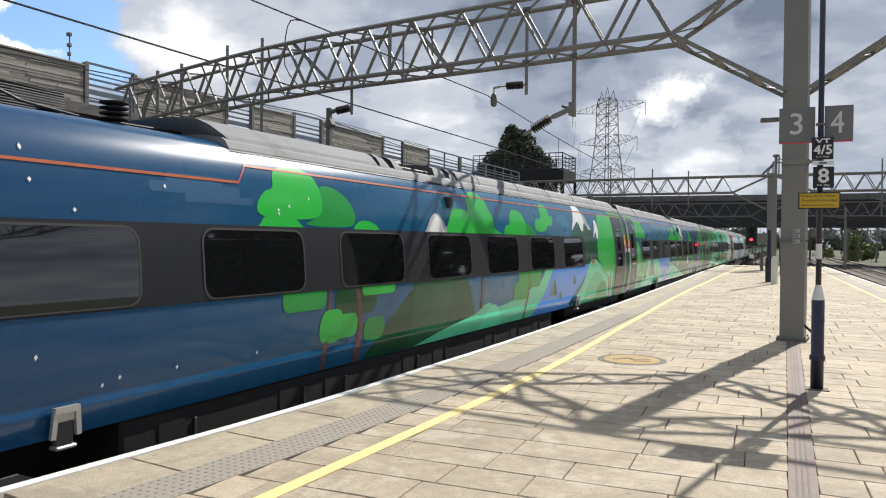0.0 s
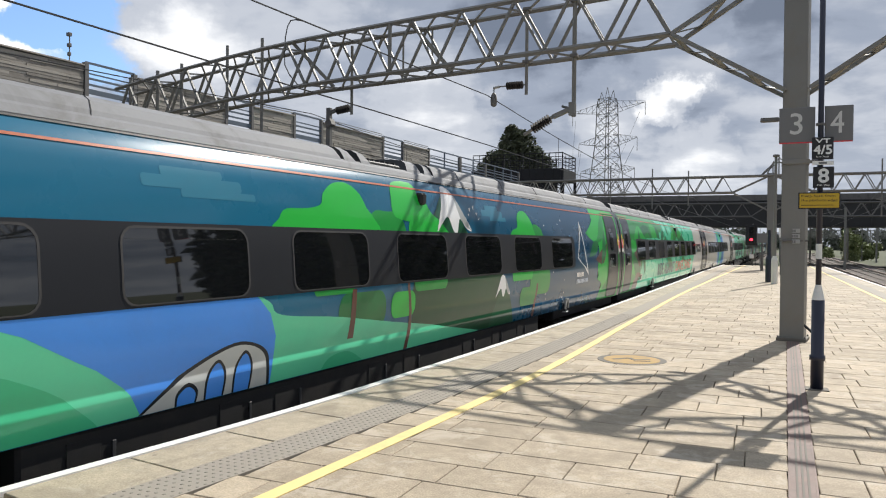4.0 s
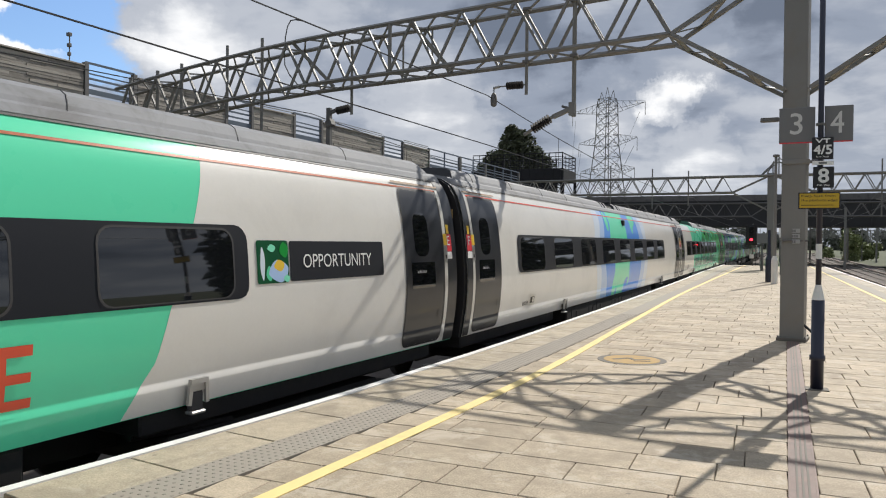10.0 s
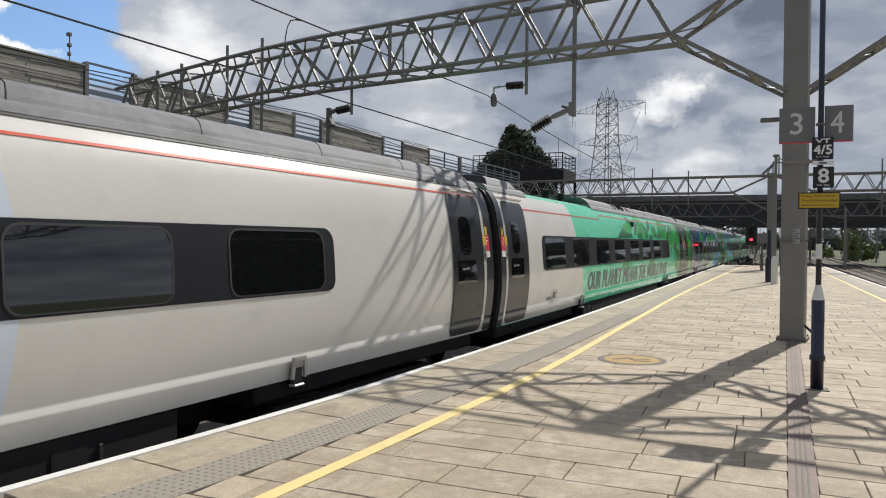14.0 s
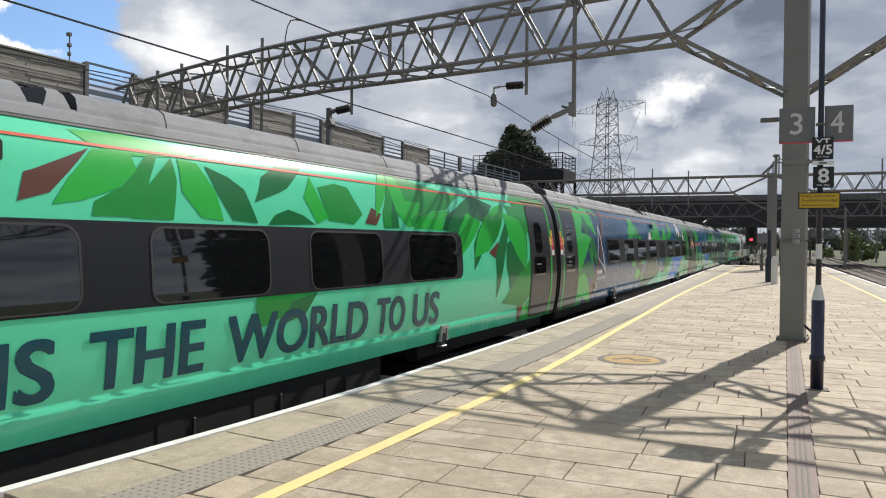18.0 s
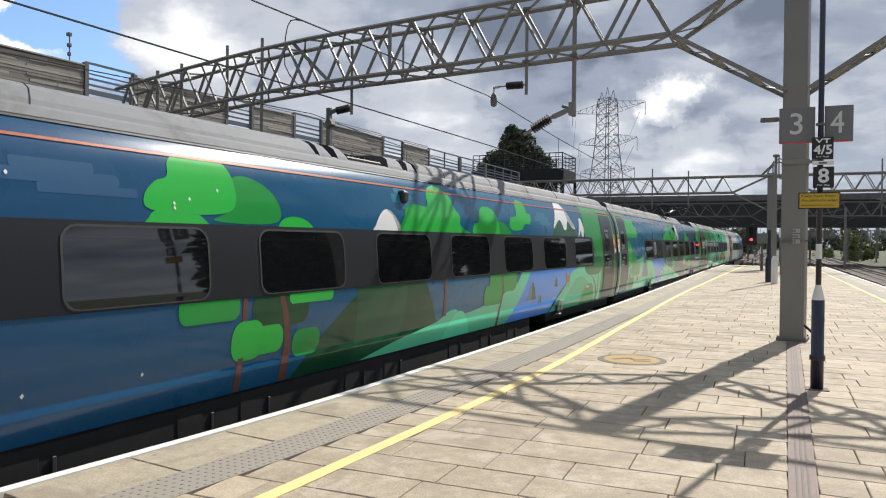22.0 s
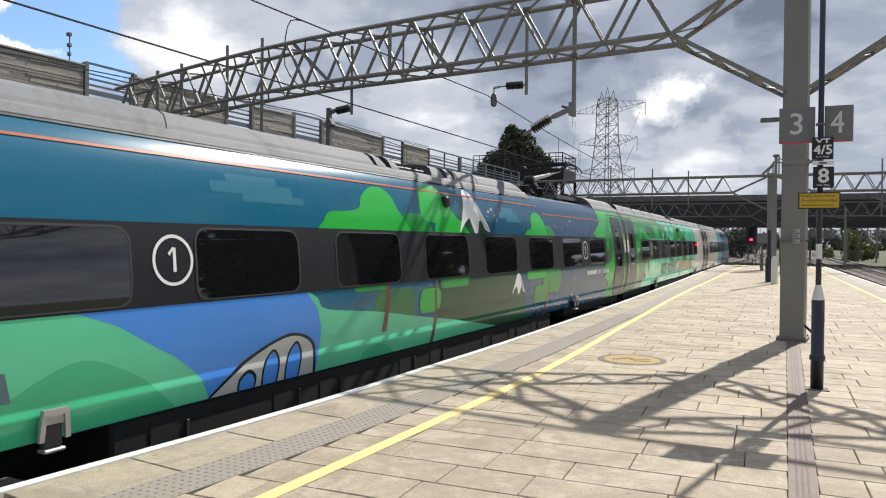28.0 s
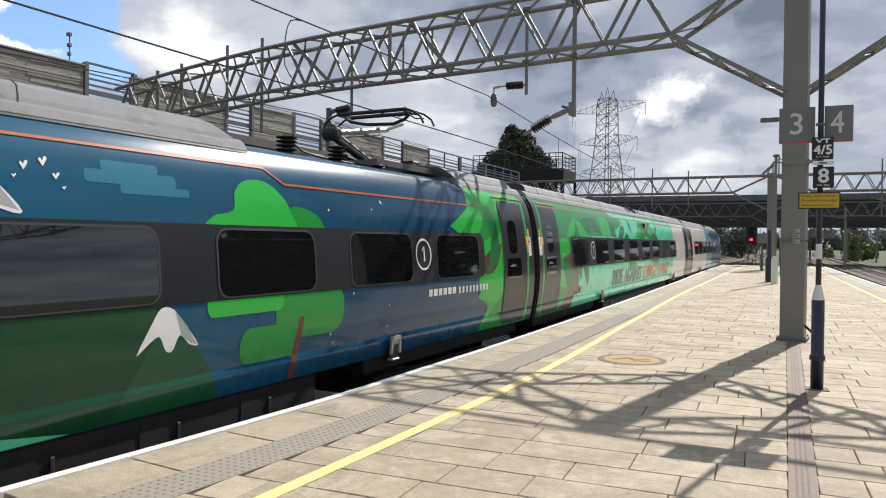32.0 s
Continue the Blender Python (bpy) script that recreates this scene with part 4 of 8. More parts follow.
def road_bridge():
    thing = empty("road_bridge", (0, 106, 0), label="dark steel girder road bridge over the railway", category="bridge")
    part("deck", box(fresh(), -46, 60, 0, 16, 4.15, 5.2, 0.05), "bridge_dark", thing)
    part("girder", box(fresh(), -46, 60, -0.4, 0.0, 4.05, 7.3, 0.04), "bridge_dark", thing)
    for k in range(36):
        part("stiffener", box(fresh(), -45 + k * 2.9, -44.86 + k * 2.9, -0.62, -0.4, 4.2, 7.2), "bridge_dark", thing)
    part("flange", box(fresh(), -46, 60, -0.75, 0.3, 7.3, 7.42, 0.01), "bridge_dark", thing)
    part("flange", box(fresh(), -46, 60, -0.75, 0.3, 3.98, 4.08, 0.01), "bridge_dark", thing)
    part("parapet", box(fresh(), -46, 60, 0.2, 0.5, 7.42, 8.25, 0.02), "deck", thing)
    for x in (-17.5, 24.0, 48):
        part("pier", box(fresh(), x - 0.5, x + 0.5, 1.0, 15, -1.22, 4.15, 0.05), "deck", thing)
    part("abutment", box(fresh(), -60, -34, 0.5, 16, -1.22, 7.3, 0.1), "deck", thing)


road_bridge()


# ---- signal, posts, signs ----
def writing(body, width, height, bold=0.0):
    """Lettering as a flat mesh, fitted to a width and height, its lower left corner at the origin, in the xy plane."""
    cu = bpy.data.curves.new("text", "FONT")
    cu.body = body
    cu.fill_mode = "BOTH"
    cu.resolution_u = 4
    cu.offset = bold
    ob = bpy.data.objects.new("text", cu)
    me = bpy.data.meshes.new_from_object(ob)
    bpy.data.objects.remove(ob)
    xs = [v.co.x for v in me.vertices]
    ys = [v.co.y for v in me.vertices]
    sx, sy = width / (max(xs) - min(xs)), height / (max(ys) - min(ys))
    verts = [((v.co.x - min(xs)) * sx, (v.co.y - min(ys)) * sy) for v in me.vertices]
    faces = [tuple(p.vertices) for p in me.polygons]
    bpy.data.meshes.remove(me)
    return verts, faces


def sign_text(body, x, y, z, width, height, material, parent, heavy=0.0):
    """Lettering on a board that faces the camera's side (towards -y)."""
    verts, faces = writing(body, width, height)
    vs = [(x + a, y, z + b) for a, b in verts]
    if heavy:
        n = len(vs)
        vs2, fs2 = [], []
        for dx, dz in ((-heavy, 0), (heavy, 0), (0, heavy), (0, -heavy)):
            b = len(vs2)
            vs2 += [(p[0] + dx, p[1] - 0.0004 * len(fs2) / max(1, len(faces)), p[2] + dz) for p in vs]
            fs2 += [tuple(b + i for i in f) for f in faces]
        vs, faces = vs2, fs2
    return pieces("lettering", vs, faces, material, parent)


def platform_post():
    """Dark blue post with its signs."""
    x, y = 0.625, 9.22
    thing = empty("sign_post", (x, y, 0), label="dark blue platform post with white bands and several signs", category="sign post")
    part("sleeve", lathe(fresh(), [(0.067, 0.0), (0.067, 0.33), (0.082, 0.335), (0.082, 0.385), (0.067, 0.39), (0.067, 1.01)], 20), "post_blue", thing, "thick dark blue sleeve", True)
    part("cone", lathe(fresh(), [(0.067, 1.01), (0.031, 1.18)], 20), "post_white", thing, "white cone")
    part("pole", lathe(fresh(), [(0.03, 1.18), (0.03, 5.4)], 16), "post_blue", thing, "slim dark blue pole", True)
    part("band", lathe(fresh(), [(0.033, 1.47), (0.033, 1.64)], 16), "post_white", thing, "white band")
    part("base_plate", box(fresh(), -0.12, 0.12, -0.1, 0.1, 0.0, 0.012, 0.003), "disc_dark", thing)
    for body, x0, x1, tx, tw in (("3", -0.425, -0.055, -0.31, 0.125), ("4", 0.04, 0.325, 0.10, 0.13)):
        board = part("number_board", box(fresh(), x0, x1, 0.045, 0.07, 2.79, 3.19, 0.006), "sign_grey", thing, "grey platform number board reading " + body)
        part("red_edge", box(fresh(), x0 + 0.005, x1 - 0.005, 0.042, 0.068, 2.783, 2.795), "red", board)
        sign_text(body, tx, 0.0425, 2.885, tw, 0.24, "lettering_dim", board, 0.002)
    car = part("car_stop_sign", box(fresh(), -0.09, 0.125, -0.055, -0.04, 2.58, 2.83, 0.004), "sign_black", thing, "black car stop sign reading VT 4/5")
    sign_text("VT", -0.055, -0.0575, 2.765, 0.145, 0.045, "paper", car, 0.003)
    sign_text("4/5", -0.072, -0.0575, 2.64, 0.18, 0.10, "paper", car, 0.004)
    sign_text("Car Stop", -0.045, -0.0575, 2.597, 0.125, 0.024, "paper", car)
    eight = part("car_stop_sign", box(fresh(), -0.075, 0.135, -0.055, -0.04, 2.265, 2.50, 0.004), "sign_black", thing, "black car stop sign reading 8")
    sign_text("8", -0.02, -0.0575, 2.325, 0.10, 0.15, "paper", eight, 0.006)
    sign_text("Car stop", -0.035, -0.0575, 2.28, 0.13, 0.026, "paper", eight)
    strip = part("white_sign", box(fresh(), -0.085, 0.13, -0.054, -0.04, 2.52, 2.565, 0.003), "paper", thing, "small white strip sign")
    part("bar", box(fresh(), -0.02, 0.06, -0.0565, -0.05, 2.532, 2.552), "sign_grey", strip)
    warn = part("warning_sign", box(fresh(), -0.22, 0.20, -0.06, -0.04, 2.03, 2.215, 0.006), "sign_black", thing, "yellow warning sign about the platform edge")
    part("face", box(fresh(), -0.208, 0.188, -0.0625, -0.055, 2.042, 2.203, 0.003), "sign_yellow", warn)
    sign_text("Keep back from", -0.19, -0.064, 2.155, 0.34, 0.034, "sign_black", warn)
    sign_text("the platform edge", -0.19, -0.064, 2.105, 0.36, 0.036, "sign_black", warn)
    part("bar", box(fresh(), -0.19, 0.13, -0.0640, -0.0615, 2.068, 2.074), "sign_black", warn)
    for z in (2.12, 2.4, 2.7, 2.98):
        part("bracket", box(fresh(), -0.05, 0.05, -0.042, 0.046, z - 0.012, z + 0.012, 0.003), "steel_dark", thing)
    return thing


platform_post()


def column_fittings():
    """Small plates, strap and lamp arm on the near column."""
    m = TRUSS_ORIGIN + Vector((0, 0.39, 0))
    face = m.y - 0.215
    plate = empty("column_plate", (0, 0, 0), label="small white identification plates strapped to the column", category="plate")
    part("strap", box(fresh(), m.x - 0.2, m.x + 0.2, face - 0.012, face + 0.43, 1.68, 1.71, 0.003), "steel_dark", plate)
    for k in range(3):
        z = 1.86 - k * 0.09
        p = part("plate", box(fresh(), m.x - 0.045, m.x + 0.075, face - 0.022, face - 0.012, z - 0.035, z + 0.035, 0.003), "plate_grey", plate)
        for j in range(2 + k % 2):
            part("bar", box(fresh(), m.x - 0.045 + j * 0.032, m.x - 0.022 + j * 0.032, face - 0.024, face - 0.020, z - 0.022, z + 0.022), "sign_grey", p)
    strap = empty("column_clamp", (0, 0, 0), label="grey steel clamp bracket round the column", category="bracket")
    part("band", box(fresh(), m.x - 0.21, m.x + 0.21, face - 0.02, face + 0.44, 2.98, 3.06, 0.006), "steel", strap)
    part("arm", box(fresh(), m.x + 0.2, m.x + 0.42, face + 0.1, face + 0.16, 3.0, 3.05, 0.006), "steel_dark", strap)
    lamp = empty("platform_lamp", (0, 0, 0), label="small dark platform lamp on the column", category="lamp")
    part("head", box(fresh(), m.x - 0.56, m.x - 0.26, face + 0.1, face + 0.22, 3.73, 3.80, 0.015), "steel_dark", lamp)
    part("arm", box(fresh(), m.x - 0.4, m.x - 0.18, face + 0.14, face + 0.19, 3.74, 3.77, 0.006), "steel_dark", lamp)
    pipe = tagged(part("cable_pipe", tube(fresh(), [(m.x + 0.16, face + 0.05, 0.28), (m.x + 0.26, face, 0.19), (m.x + 0.36, face - 0.03, 0.1), (m.x + 0.42, face - 0.04, 0.01)], 0.022, 8), "rubber"),
                  label="black cable pipe bending from column to paving", category="pipe")


column_fittings()


def distant_post(x, y, z_top, r, mats, label, name="lamp_post"):
    thing = empty(name, (x, y, 0), label=label, category="post")
    part("sleeve", lathe(fresh(), [(r * 1.8, 0), (r * 1.8, 1.0), (r, 1.15)], 12), mats[0], thing)
    part("pole", lathe(fresh(), [(r, 1.15), (r * 0.8, z_top)], 12), mats[1], thing)
    return thing


distant_post(0.42, 34.6, 2.25, 0.075, ("post_blue", "post_blue"), "dark blue platform lamp post")
p = distant_post(0.62, 33.3, 5.3, 0.07, ("post_white", "steel"), "pale grey platform lamp post")
part("lamp_head", box(fresh(), -0.12, 0.12, -0.3, 0.1, 5.25, 5.33, 0.03), "steel_dark", p)
p = distant_post(1.16, 43.0, 5.0, 0.06, ("post_blue", "post_blue"), "dark blue sign post with a white band", "sign_post")
part("band", lathe(fresh(), [(0.075, 1.6), (0.075, 1.9)], 12), "post_white", p)
part("sign", box(fresh(), -0.16, 0.16, -0.1, -0.06, 2.0, 2.5, 0.01), "paper", p)
p = distant_post(0.2, 49.0, 2.3, 0.05, ("steel_dark", "steel_dark"), "short grey post near the platform end", "sign_post")
part("sign", box(fresh(), -0.3, 0.3, -0.1, -0.05, 1.7, 2.3, 0.01), "sign_grey", p)


def colour_signal(x, y):
    thing = empty("railway_signal", (x, y, 0), label="black colour light signal showing red", category="signal")
    part("post", bar(fresh(), (0.1, 0.2, -0.03), (0.1, 0.2, 3.2), 0.12, round_n=10), "steel_dark", thing)
    part("backplate", box(fresh(), -0.42, 0.42, 0.0, 0.06, 1.55, 3.1, 0.03), "sign_black", thing)
    part("housing", box(fresh(), -0.22, 0.22, -0.12, 0.0, 1.65, 3.0, 0.03), "sign_black", thing)
    for z in (1.98, 2.45, 2.8):
        hood = lathe(fresh(), [(0.15, -0.3), (0.15, 0.0), (0.13, 0.0), (0.13, -0.3)], 14, pose(0, -0.12, z, -90), False)
        part("hood", hood, "sign_black", thing)
    part("lens", lathe(fresh(), [(0.105, 0.0), (0.08, 0.05)], 14, pose(0, -0.13, 1.98, 90)), "signal_red", thing, "glowing red lens")
    part("route_plate", box(fresh(), -0.12, 0.18, 0.1, 0.14, 0.55, 0.85, 0.01), "paper", thing)
    part("ladder", bar(bar(fresh(), (0.3, 0.4, 0), (0.3, 0.4, 3.0), 0.04), (0.6, 0.4, 0), (0.6, 0.4, 3.0), 0.04), "steel_dark", thing)


colour_signal(-0.50, 60.4)


def headspan(y, x0, x1, z):
    """A light portal beam far down the line, with its wires."""
    thing = empty("overhead_portal", (0, y, 0), label="thin grey overhead line portal far down the line", category="gantry", group="portals far down the line")
    for x in (x0, (x0 + x1) / 2, x1):
        part("post", bar(fresh(), (x, 0, -1.2), (x, 0, z + 0.9), 0.22), "steel", thing)
    for dz in (0.0, 0.65):
        part("beam", bar(fresh(), (x0, 0, z + dz), (x1, 0, z + dz), 0.1), "steel", thing)
    n = int((x1 - x0) / 1.4)
    for k in range(n):
        xa = x0 + (x1 - x0) * k / n
        part("bracing", bar(fresh(), (xa, 0, z + 0.65 * (k % 2)), (xa + (x1 - x0) / n, 0, z + 0.65 * ((k + 1) % 2)), 0.07), "steel", thing)
    for k in range(int((x1 - x0) / 3.5)):
        xa = x0 + 1.5 + k * 3.5
        part("drop_tube", bar(fresh(), (xa, 0, z), (xa, 0, z - 1.3), 0.08), "steel", thing)
        part("registration_arm", bar(fresh(), (xa, 0, z - 1.2), (xa + 1.2, 0, z - 0.9), 0.06), "steel_dark", thing)


for y, x0, x1, z in ((150, 4, 30, 4.2), (205, 6, 44, 4.6), (262, 4, 52, 4.9), (310, 2, 60, 5.2), (360, 0, 70, 5.2), (410, 0, 80, 5.2)):
    headspan(y, x0, x1, z)
for k, (x, y, h) in enumerate(((11.5, 70, 7.5), (15.5, 84, 7.5), (8.8, 92, 7), (20, 74, 8), (12.6, 128, 8), (7.2, 124, 8), (3.2, 130, 8), (-1.5, 126, 8), (18, 140, 8), (16.5, 165, 8), (20.5, 172, 8), (24, 185, 8), (12.0, 178, 8), (9.5, 190, 8), (28, 200, 8), (-5.5, 180, 8))):
    mast = empty("overhead_mast", (x, y, -1.2), label="grey steel overhead line mast", category="mast", group="overhead line masts")
    part("post", bar(fresh(), (0, 0, 0), (0, 0, h), 0.24), "steel", mast)
    part("arm", bar(fresh(), (0, 0, h - 1.2), (-2.6, 0, h - 0.8), 0.09), "steel", mast)
    part("stay", bar(fresh(), (0, 0, h - 0.1), (-2.6, 0, h - 0.8), 0.05), "steel", mast)


# ---- paving pieces ----
def paving():
    rng = random.Random(7)
    meshes = {}

    def slab_mesh(w, d, mat, th=0.05):
        key = (round(w, 2), round(d, 2), mat)
        if key not in meshes:
            me = bpy.data.meshes.new("slab")
            b = 0.006
            a, c = w / 2 - 0.004, d / 2 - 0.004
            vs = [(-a, -c, -th), (a, -c, -th), (a, c, -th), (-a, c, -th), (-a, -c, -b), (a, -c, -b), (a, c, -b), (-a, c, -b),
                  (-a + b, -c + b, 0), (a - b, -c + b, 0), (a - b, c - b, 0), (-a + b, c - b, 0)]
            fs = [(0, 1, 5, 4), (1, 2, 6, 5), (2, 3, 7, 6), (3, 0, 4, 7), (4, 5, 9, 8), (5, 6, 10, 9), (6, 7, 11, 10), (7, 4, 8, 11), (8, 9, 10, 11)]
            me.from_pydata(vs, [], fs)
            me.materials.append(M[mat])
            meshes[key] = (me, vs, fs)
        return meshes[key]

    DEPTH = 0.43
    LENGTHS = (0.58, 0.74, 0.89)
    near, far = [], []
    y = PLATFORM_START
    while y < PLATFORM_END - DEPTH:
        yc = y + DEPTH / 2
        x_lo, x_hi = float(edge_x(yc)) + 1.035, RIGHT_EDGE - 0.67
        dx = float(drain_x(yc))
        for lo, hi in ((x_lo, dx - 0.09), (dx + 0.09, x_hi)):
            x = lo
            w = rng.choice((0.3, 0.45, 0.58, 0.74))
            while x < hi - 0.02:
                w = min(w, hi - x)
                if hi - x - w < 0.18:
                    w = hi - x
                item = (x + w / 2, yc, w, DEPTH, "slab", rng.uniform(-0.0015, 0.0015))
                (near if 3.0 < yc < 17.5 else far).append(item)
                x += w
                w = rng.choice(LENGTHS)
        y += DEPTH
    y = PLATFORM_START
    while y < PLATFORM_END - 0.9:
        yc = y + 0.45
        e = float(edge_x(yc))
        k = (float(edge_x(yc + 0.45)) - float(edge_x(yc - 0.45))) / 0.9
        item = (e + 0.345, yc, 0.585, 0.9, "coping", rng.uniform(-0.001, 0.002), k)
        (near if 3.0 < yc < 17.5 else far).append(item)
        far.append((RIGHT_EDGE - 0.33, yc, 0.62, 0.9, "coping", 0.0))
        y += 0.9
    near.sort(key=lambda q: q[0] ** 2 + (q[1] - 5) ** 2)
    far += near[300:]
    for q in near[:300]:
        me = slab_mesh(q[2], q[3], q[4])[0]
        ob = new("slab" if q[4] == "slab" else "coping_stone", me)
        ob.parent = platform_ob
        ob.matrix_basis = pose(q[0], q[1], q[5], rng.uniform(-0.12, 0.12), rng.uniform(-0.1, 0.1), -math.degrees(q[6]) if len(q) > 6 else 0)
    for kind in ("slab", "coping"):
        V, F = [], []
        for q in far:
            if q[4] != kind:
                continue
            _, vs, fs = slab_mesh(q[2], q[3], kind)
            b = len(V)
            k = q[6] if len(q) > 6 else 0.0
            V += [(q[0] + p[0] + k * p[1], q[1] + p[1], q[5] + p[2]) for p in vs]
            F += [tuple(b + i for i in f) for f in fs]
        tagged(pieces("slabs" if kind == "slab" else "coping_stones", V, F, kind, platform_ob), kind="stuff")


# ---- the train ----
COACH = 23.9
PROFILE_Z = (0.24, 0.30, 0.385, 0.40, 0.428, 0.445, 0.55, 0.70, 0.85, 1.0, 1.15, 1.3, 1.45, 1.6, 1.75, 1.9, 2.0, 2.1, 2.18, 2.26, 2.32, 2.37, 2.415)
PROFILE_X = (1.2665, 1.2815, 1.3008, 1.3045, 1.3098, 1.3138, 1.333, 1.350, 1.360, 1.362, 1.358, 1.349, 1.338, 1.323, 1.304, 1.281, 1.262, 1.238, 1.210, 1.172, 1.130, 1.090, 1.045)


def tall(z):
    """True height on the side of a height in the livery drawing."""
    return float(np.interp(z, (-1, 0.0, 0.24, 0.40, 0.45, 0.7, 1.0, 1.07, 1.25, 1.765, 2.1, 2.285, 2.415, 3), (-1, -0.1, 0.14, 0.345, 0.42, 0.69, 1.045, 1.085, 1.25, 1.757, 2.11, 2.357, 2.518, 3.103)))


def side_point(u, z, off):
    x = float(np.interp(z, PROFILE_Z, PROFILE_X))
    k = (float(np.interp(z + 0.02, PROFILE_Z, PROFILE_X)) - float(np.interp(z - 0.02, PROFILE_Z, PROFILE_X))) / 0.04
    n = 1 / math.sqrt(1 + k * k)
    return (x + off * n, u - COACH / 2, tall(z) - off * k * n)


SMOOTH_Z = np.linspace(0.14, 2.52, 300)
SMOOTH_X = np.interp(SMOOTH_Z, [tall(z) for z in PROFILE_Z], PROFILE_X)
for _ in range(22):
    SMOOTH_X[1:-1] = (SMOOTH_X[:-2] + 2 * SMOOTH_X[1:-1] + SMOOTH_X[2:]) / 4
SMOOTH_K = np.gradient(SMOOTH_X, SMOOTH_Z)
SMOOTH_K[(SMOOTH_Z > 0.34) & (SMOOTH_Z < 0.395)] = -0.32  # a light line put into the normals of the smooth lower side


def side_normal(z):
    """The way the rounded side faces at that height."""
    k = float(np.interp(z, SMOOTH_Z, SMOOTH_K))
    return Vector((1.0, 0.0, -k)).normalized()


def decal(name, loops, material, parent, off, label="", lo=0.245, hi=2.412, ua=0.36, ub=24.0):
    """A thin vinyl or panel that follows the coach side: loops of (u, z), filled even-odd, cut to the side."""
    edges = []
    zs = {z for z in PROFILE_Z if lo <= z <= hi} | {lo, hi}
    for loop in loops:
        for (u0, z0), (u1, z1) in zip(loop, loop[1:] + loop[:1]):
            zs.add(min(max(z0, lo), hi))
            if abs(z1 - z0) > 1e-9:
                edges.append((u0, z0, u1, z1))
    zs = sorted(zs)
    verts, faces = [], []
    for a, b in zip(zs, zs[1:]):
        if b - a < 1e-6:
            continue
        m = (a + b) / 2
        cuts = []
        for u0, z0, u1, z1 in edges:
            if (z0 <= m) != (z1 <= m):
                f = lambda z: u0 + (u1 - u0) * (z - z0) / (z1 - z0)
                cuts.append((f(m), f(a), f(b)))
        cuts.sort()
        for p, q in zip(cuts[::2], cuts[1::2]):
            c = [min(max(v, ua), ub) for v in (p[1], q[1], q[2], p[2])]
            if max(c) - min(c) < 1e-4:
                continue
            k = len(verts)
            verts += [side_point(c[0], a, off), side_point(c[1], a, off), side_point(c[2], b, off), side_point(c[3], b, off)]
            faces.append((k, k + 1, k + 2, k + 3))
    ob = pieces(name, verts, faces, material, parent, label)
    if verts:
        for poly in ob.data.polygons:
            poly.use_smooth = True
        ob.data.normals_split_custom_set_from_vertices([side_normal(v[2]) for v in verts])
    return ob


def rect(u0, u1, z0, z1, r=0.0, n=4):
    if not r:
        return [(u0, z0), (u1, z0), (u1, z1), (u0, z1)]
    out = []
    for cu, cz, a0 in ((u1 - r, z0 + r, -90), (u1 - r, z1 - r, 0), (u0 + r, z1 - r, 90), (u0 + r, z0 + r, 180)):
        out += [(cu + r * math.cos(radians(a0 + 90 * k / n)), cz + r * math.sin(radians(a0 + 90 * k / n))) for k in range(n + 1)]
    return out


def extrude_profile(bm, ring, u0, u1):
    a = [bm.verts.new((x, u0 - COACH / 2, z)) for x, z in ring]
    b = [bm.verts.new((x, u1 - COACH / 2, z)) for x, z in ring]
    n = len(ring)
    for k in range(n):
        bm.faces.new((a[k], b[k], b[(k + 1) % n], a[(k + 1) % n]))
    bm.faces.new(a[::-1])
    bm.faces.new(b)
    bmesh.ops.recalc_face_normals(bm, faces=bm.faces)
    return bm


RIGHT_RING = [(x, tall(z)) for x, z in zip(PROFILE_X, PROFILE_Z)]
BODY_RING = RIGHT_RING + [(0.9, 2.60), (0.6, 2.66), (0.0, 2.68), (-0.6, 2.66), (-0.9, 2.60)] + [(-x, z) for x, z in RIGHT_RING[::-1]]
SHELLS = {}


def shell_mesh(u0, u1):
    key = (u0, u1)
    if key not in SHELLS:
        bm = extrude_profile(fresh(), BODY_RING, u0, u1)
        for f in bm.faces:
            f.smooth = abs(f.normal.y) < 0.5
        me = bpy.data.meshes.new("body")
        bm.to_mesh(me)
        bm.free()
        SHELLS[key] = me
    return SHELLS[key]


def roof_bm(u0, u1, s0=0.35, s1=0.35):
    """Grey roof fairing with sloped ends."""
    ring = [(1.012, 2.48), (0.955, 2.60), (0.89, 2.69), (0.80, 2.74), (0.5, 2.77), (-0.5, 2.77), (-0.80, 2.74), (-0.89, 2.69), (-0.955, 2.60), (-1.012, 2.48)]
    bm = fresh()
    lift = lambda z, s: s * (z - 2.48) / 0.29
    a = [bm.verts.new((x, u0 + lift(z, s0) - COACH / 2, z)) for x, z in ring]
    b = [bm.verts.new((x, u1 - lift(z, s1) - COACH / 2, z)) for x, z in ring]
    for k in range(len(ring)):
        bm.faces.new((a[k], b[k], b[(k + 1) % len(ring)], a[(k + 1) % len(ring)]))
    bm.faces.new(a[::-1])
    bm.faces.new(b)
    bmesh.ops.recalc_face_normals(bm, faces=bm.faces)
    return bm


PARTS = {}


def put_shared(key, name, parent, label, build):
    if key in PARTS:
        ob = new(name, PARTS[key])
        ob.parent = parent
        if label:
            ob["label"] = label
        return ob
    ob = build()
    PARTS[key] = ob.data
    return ob


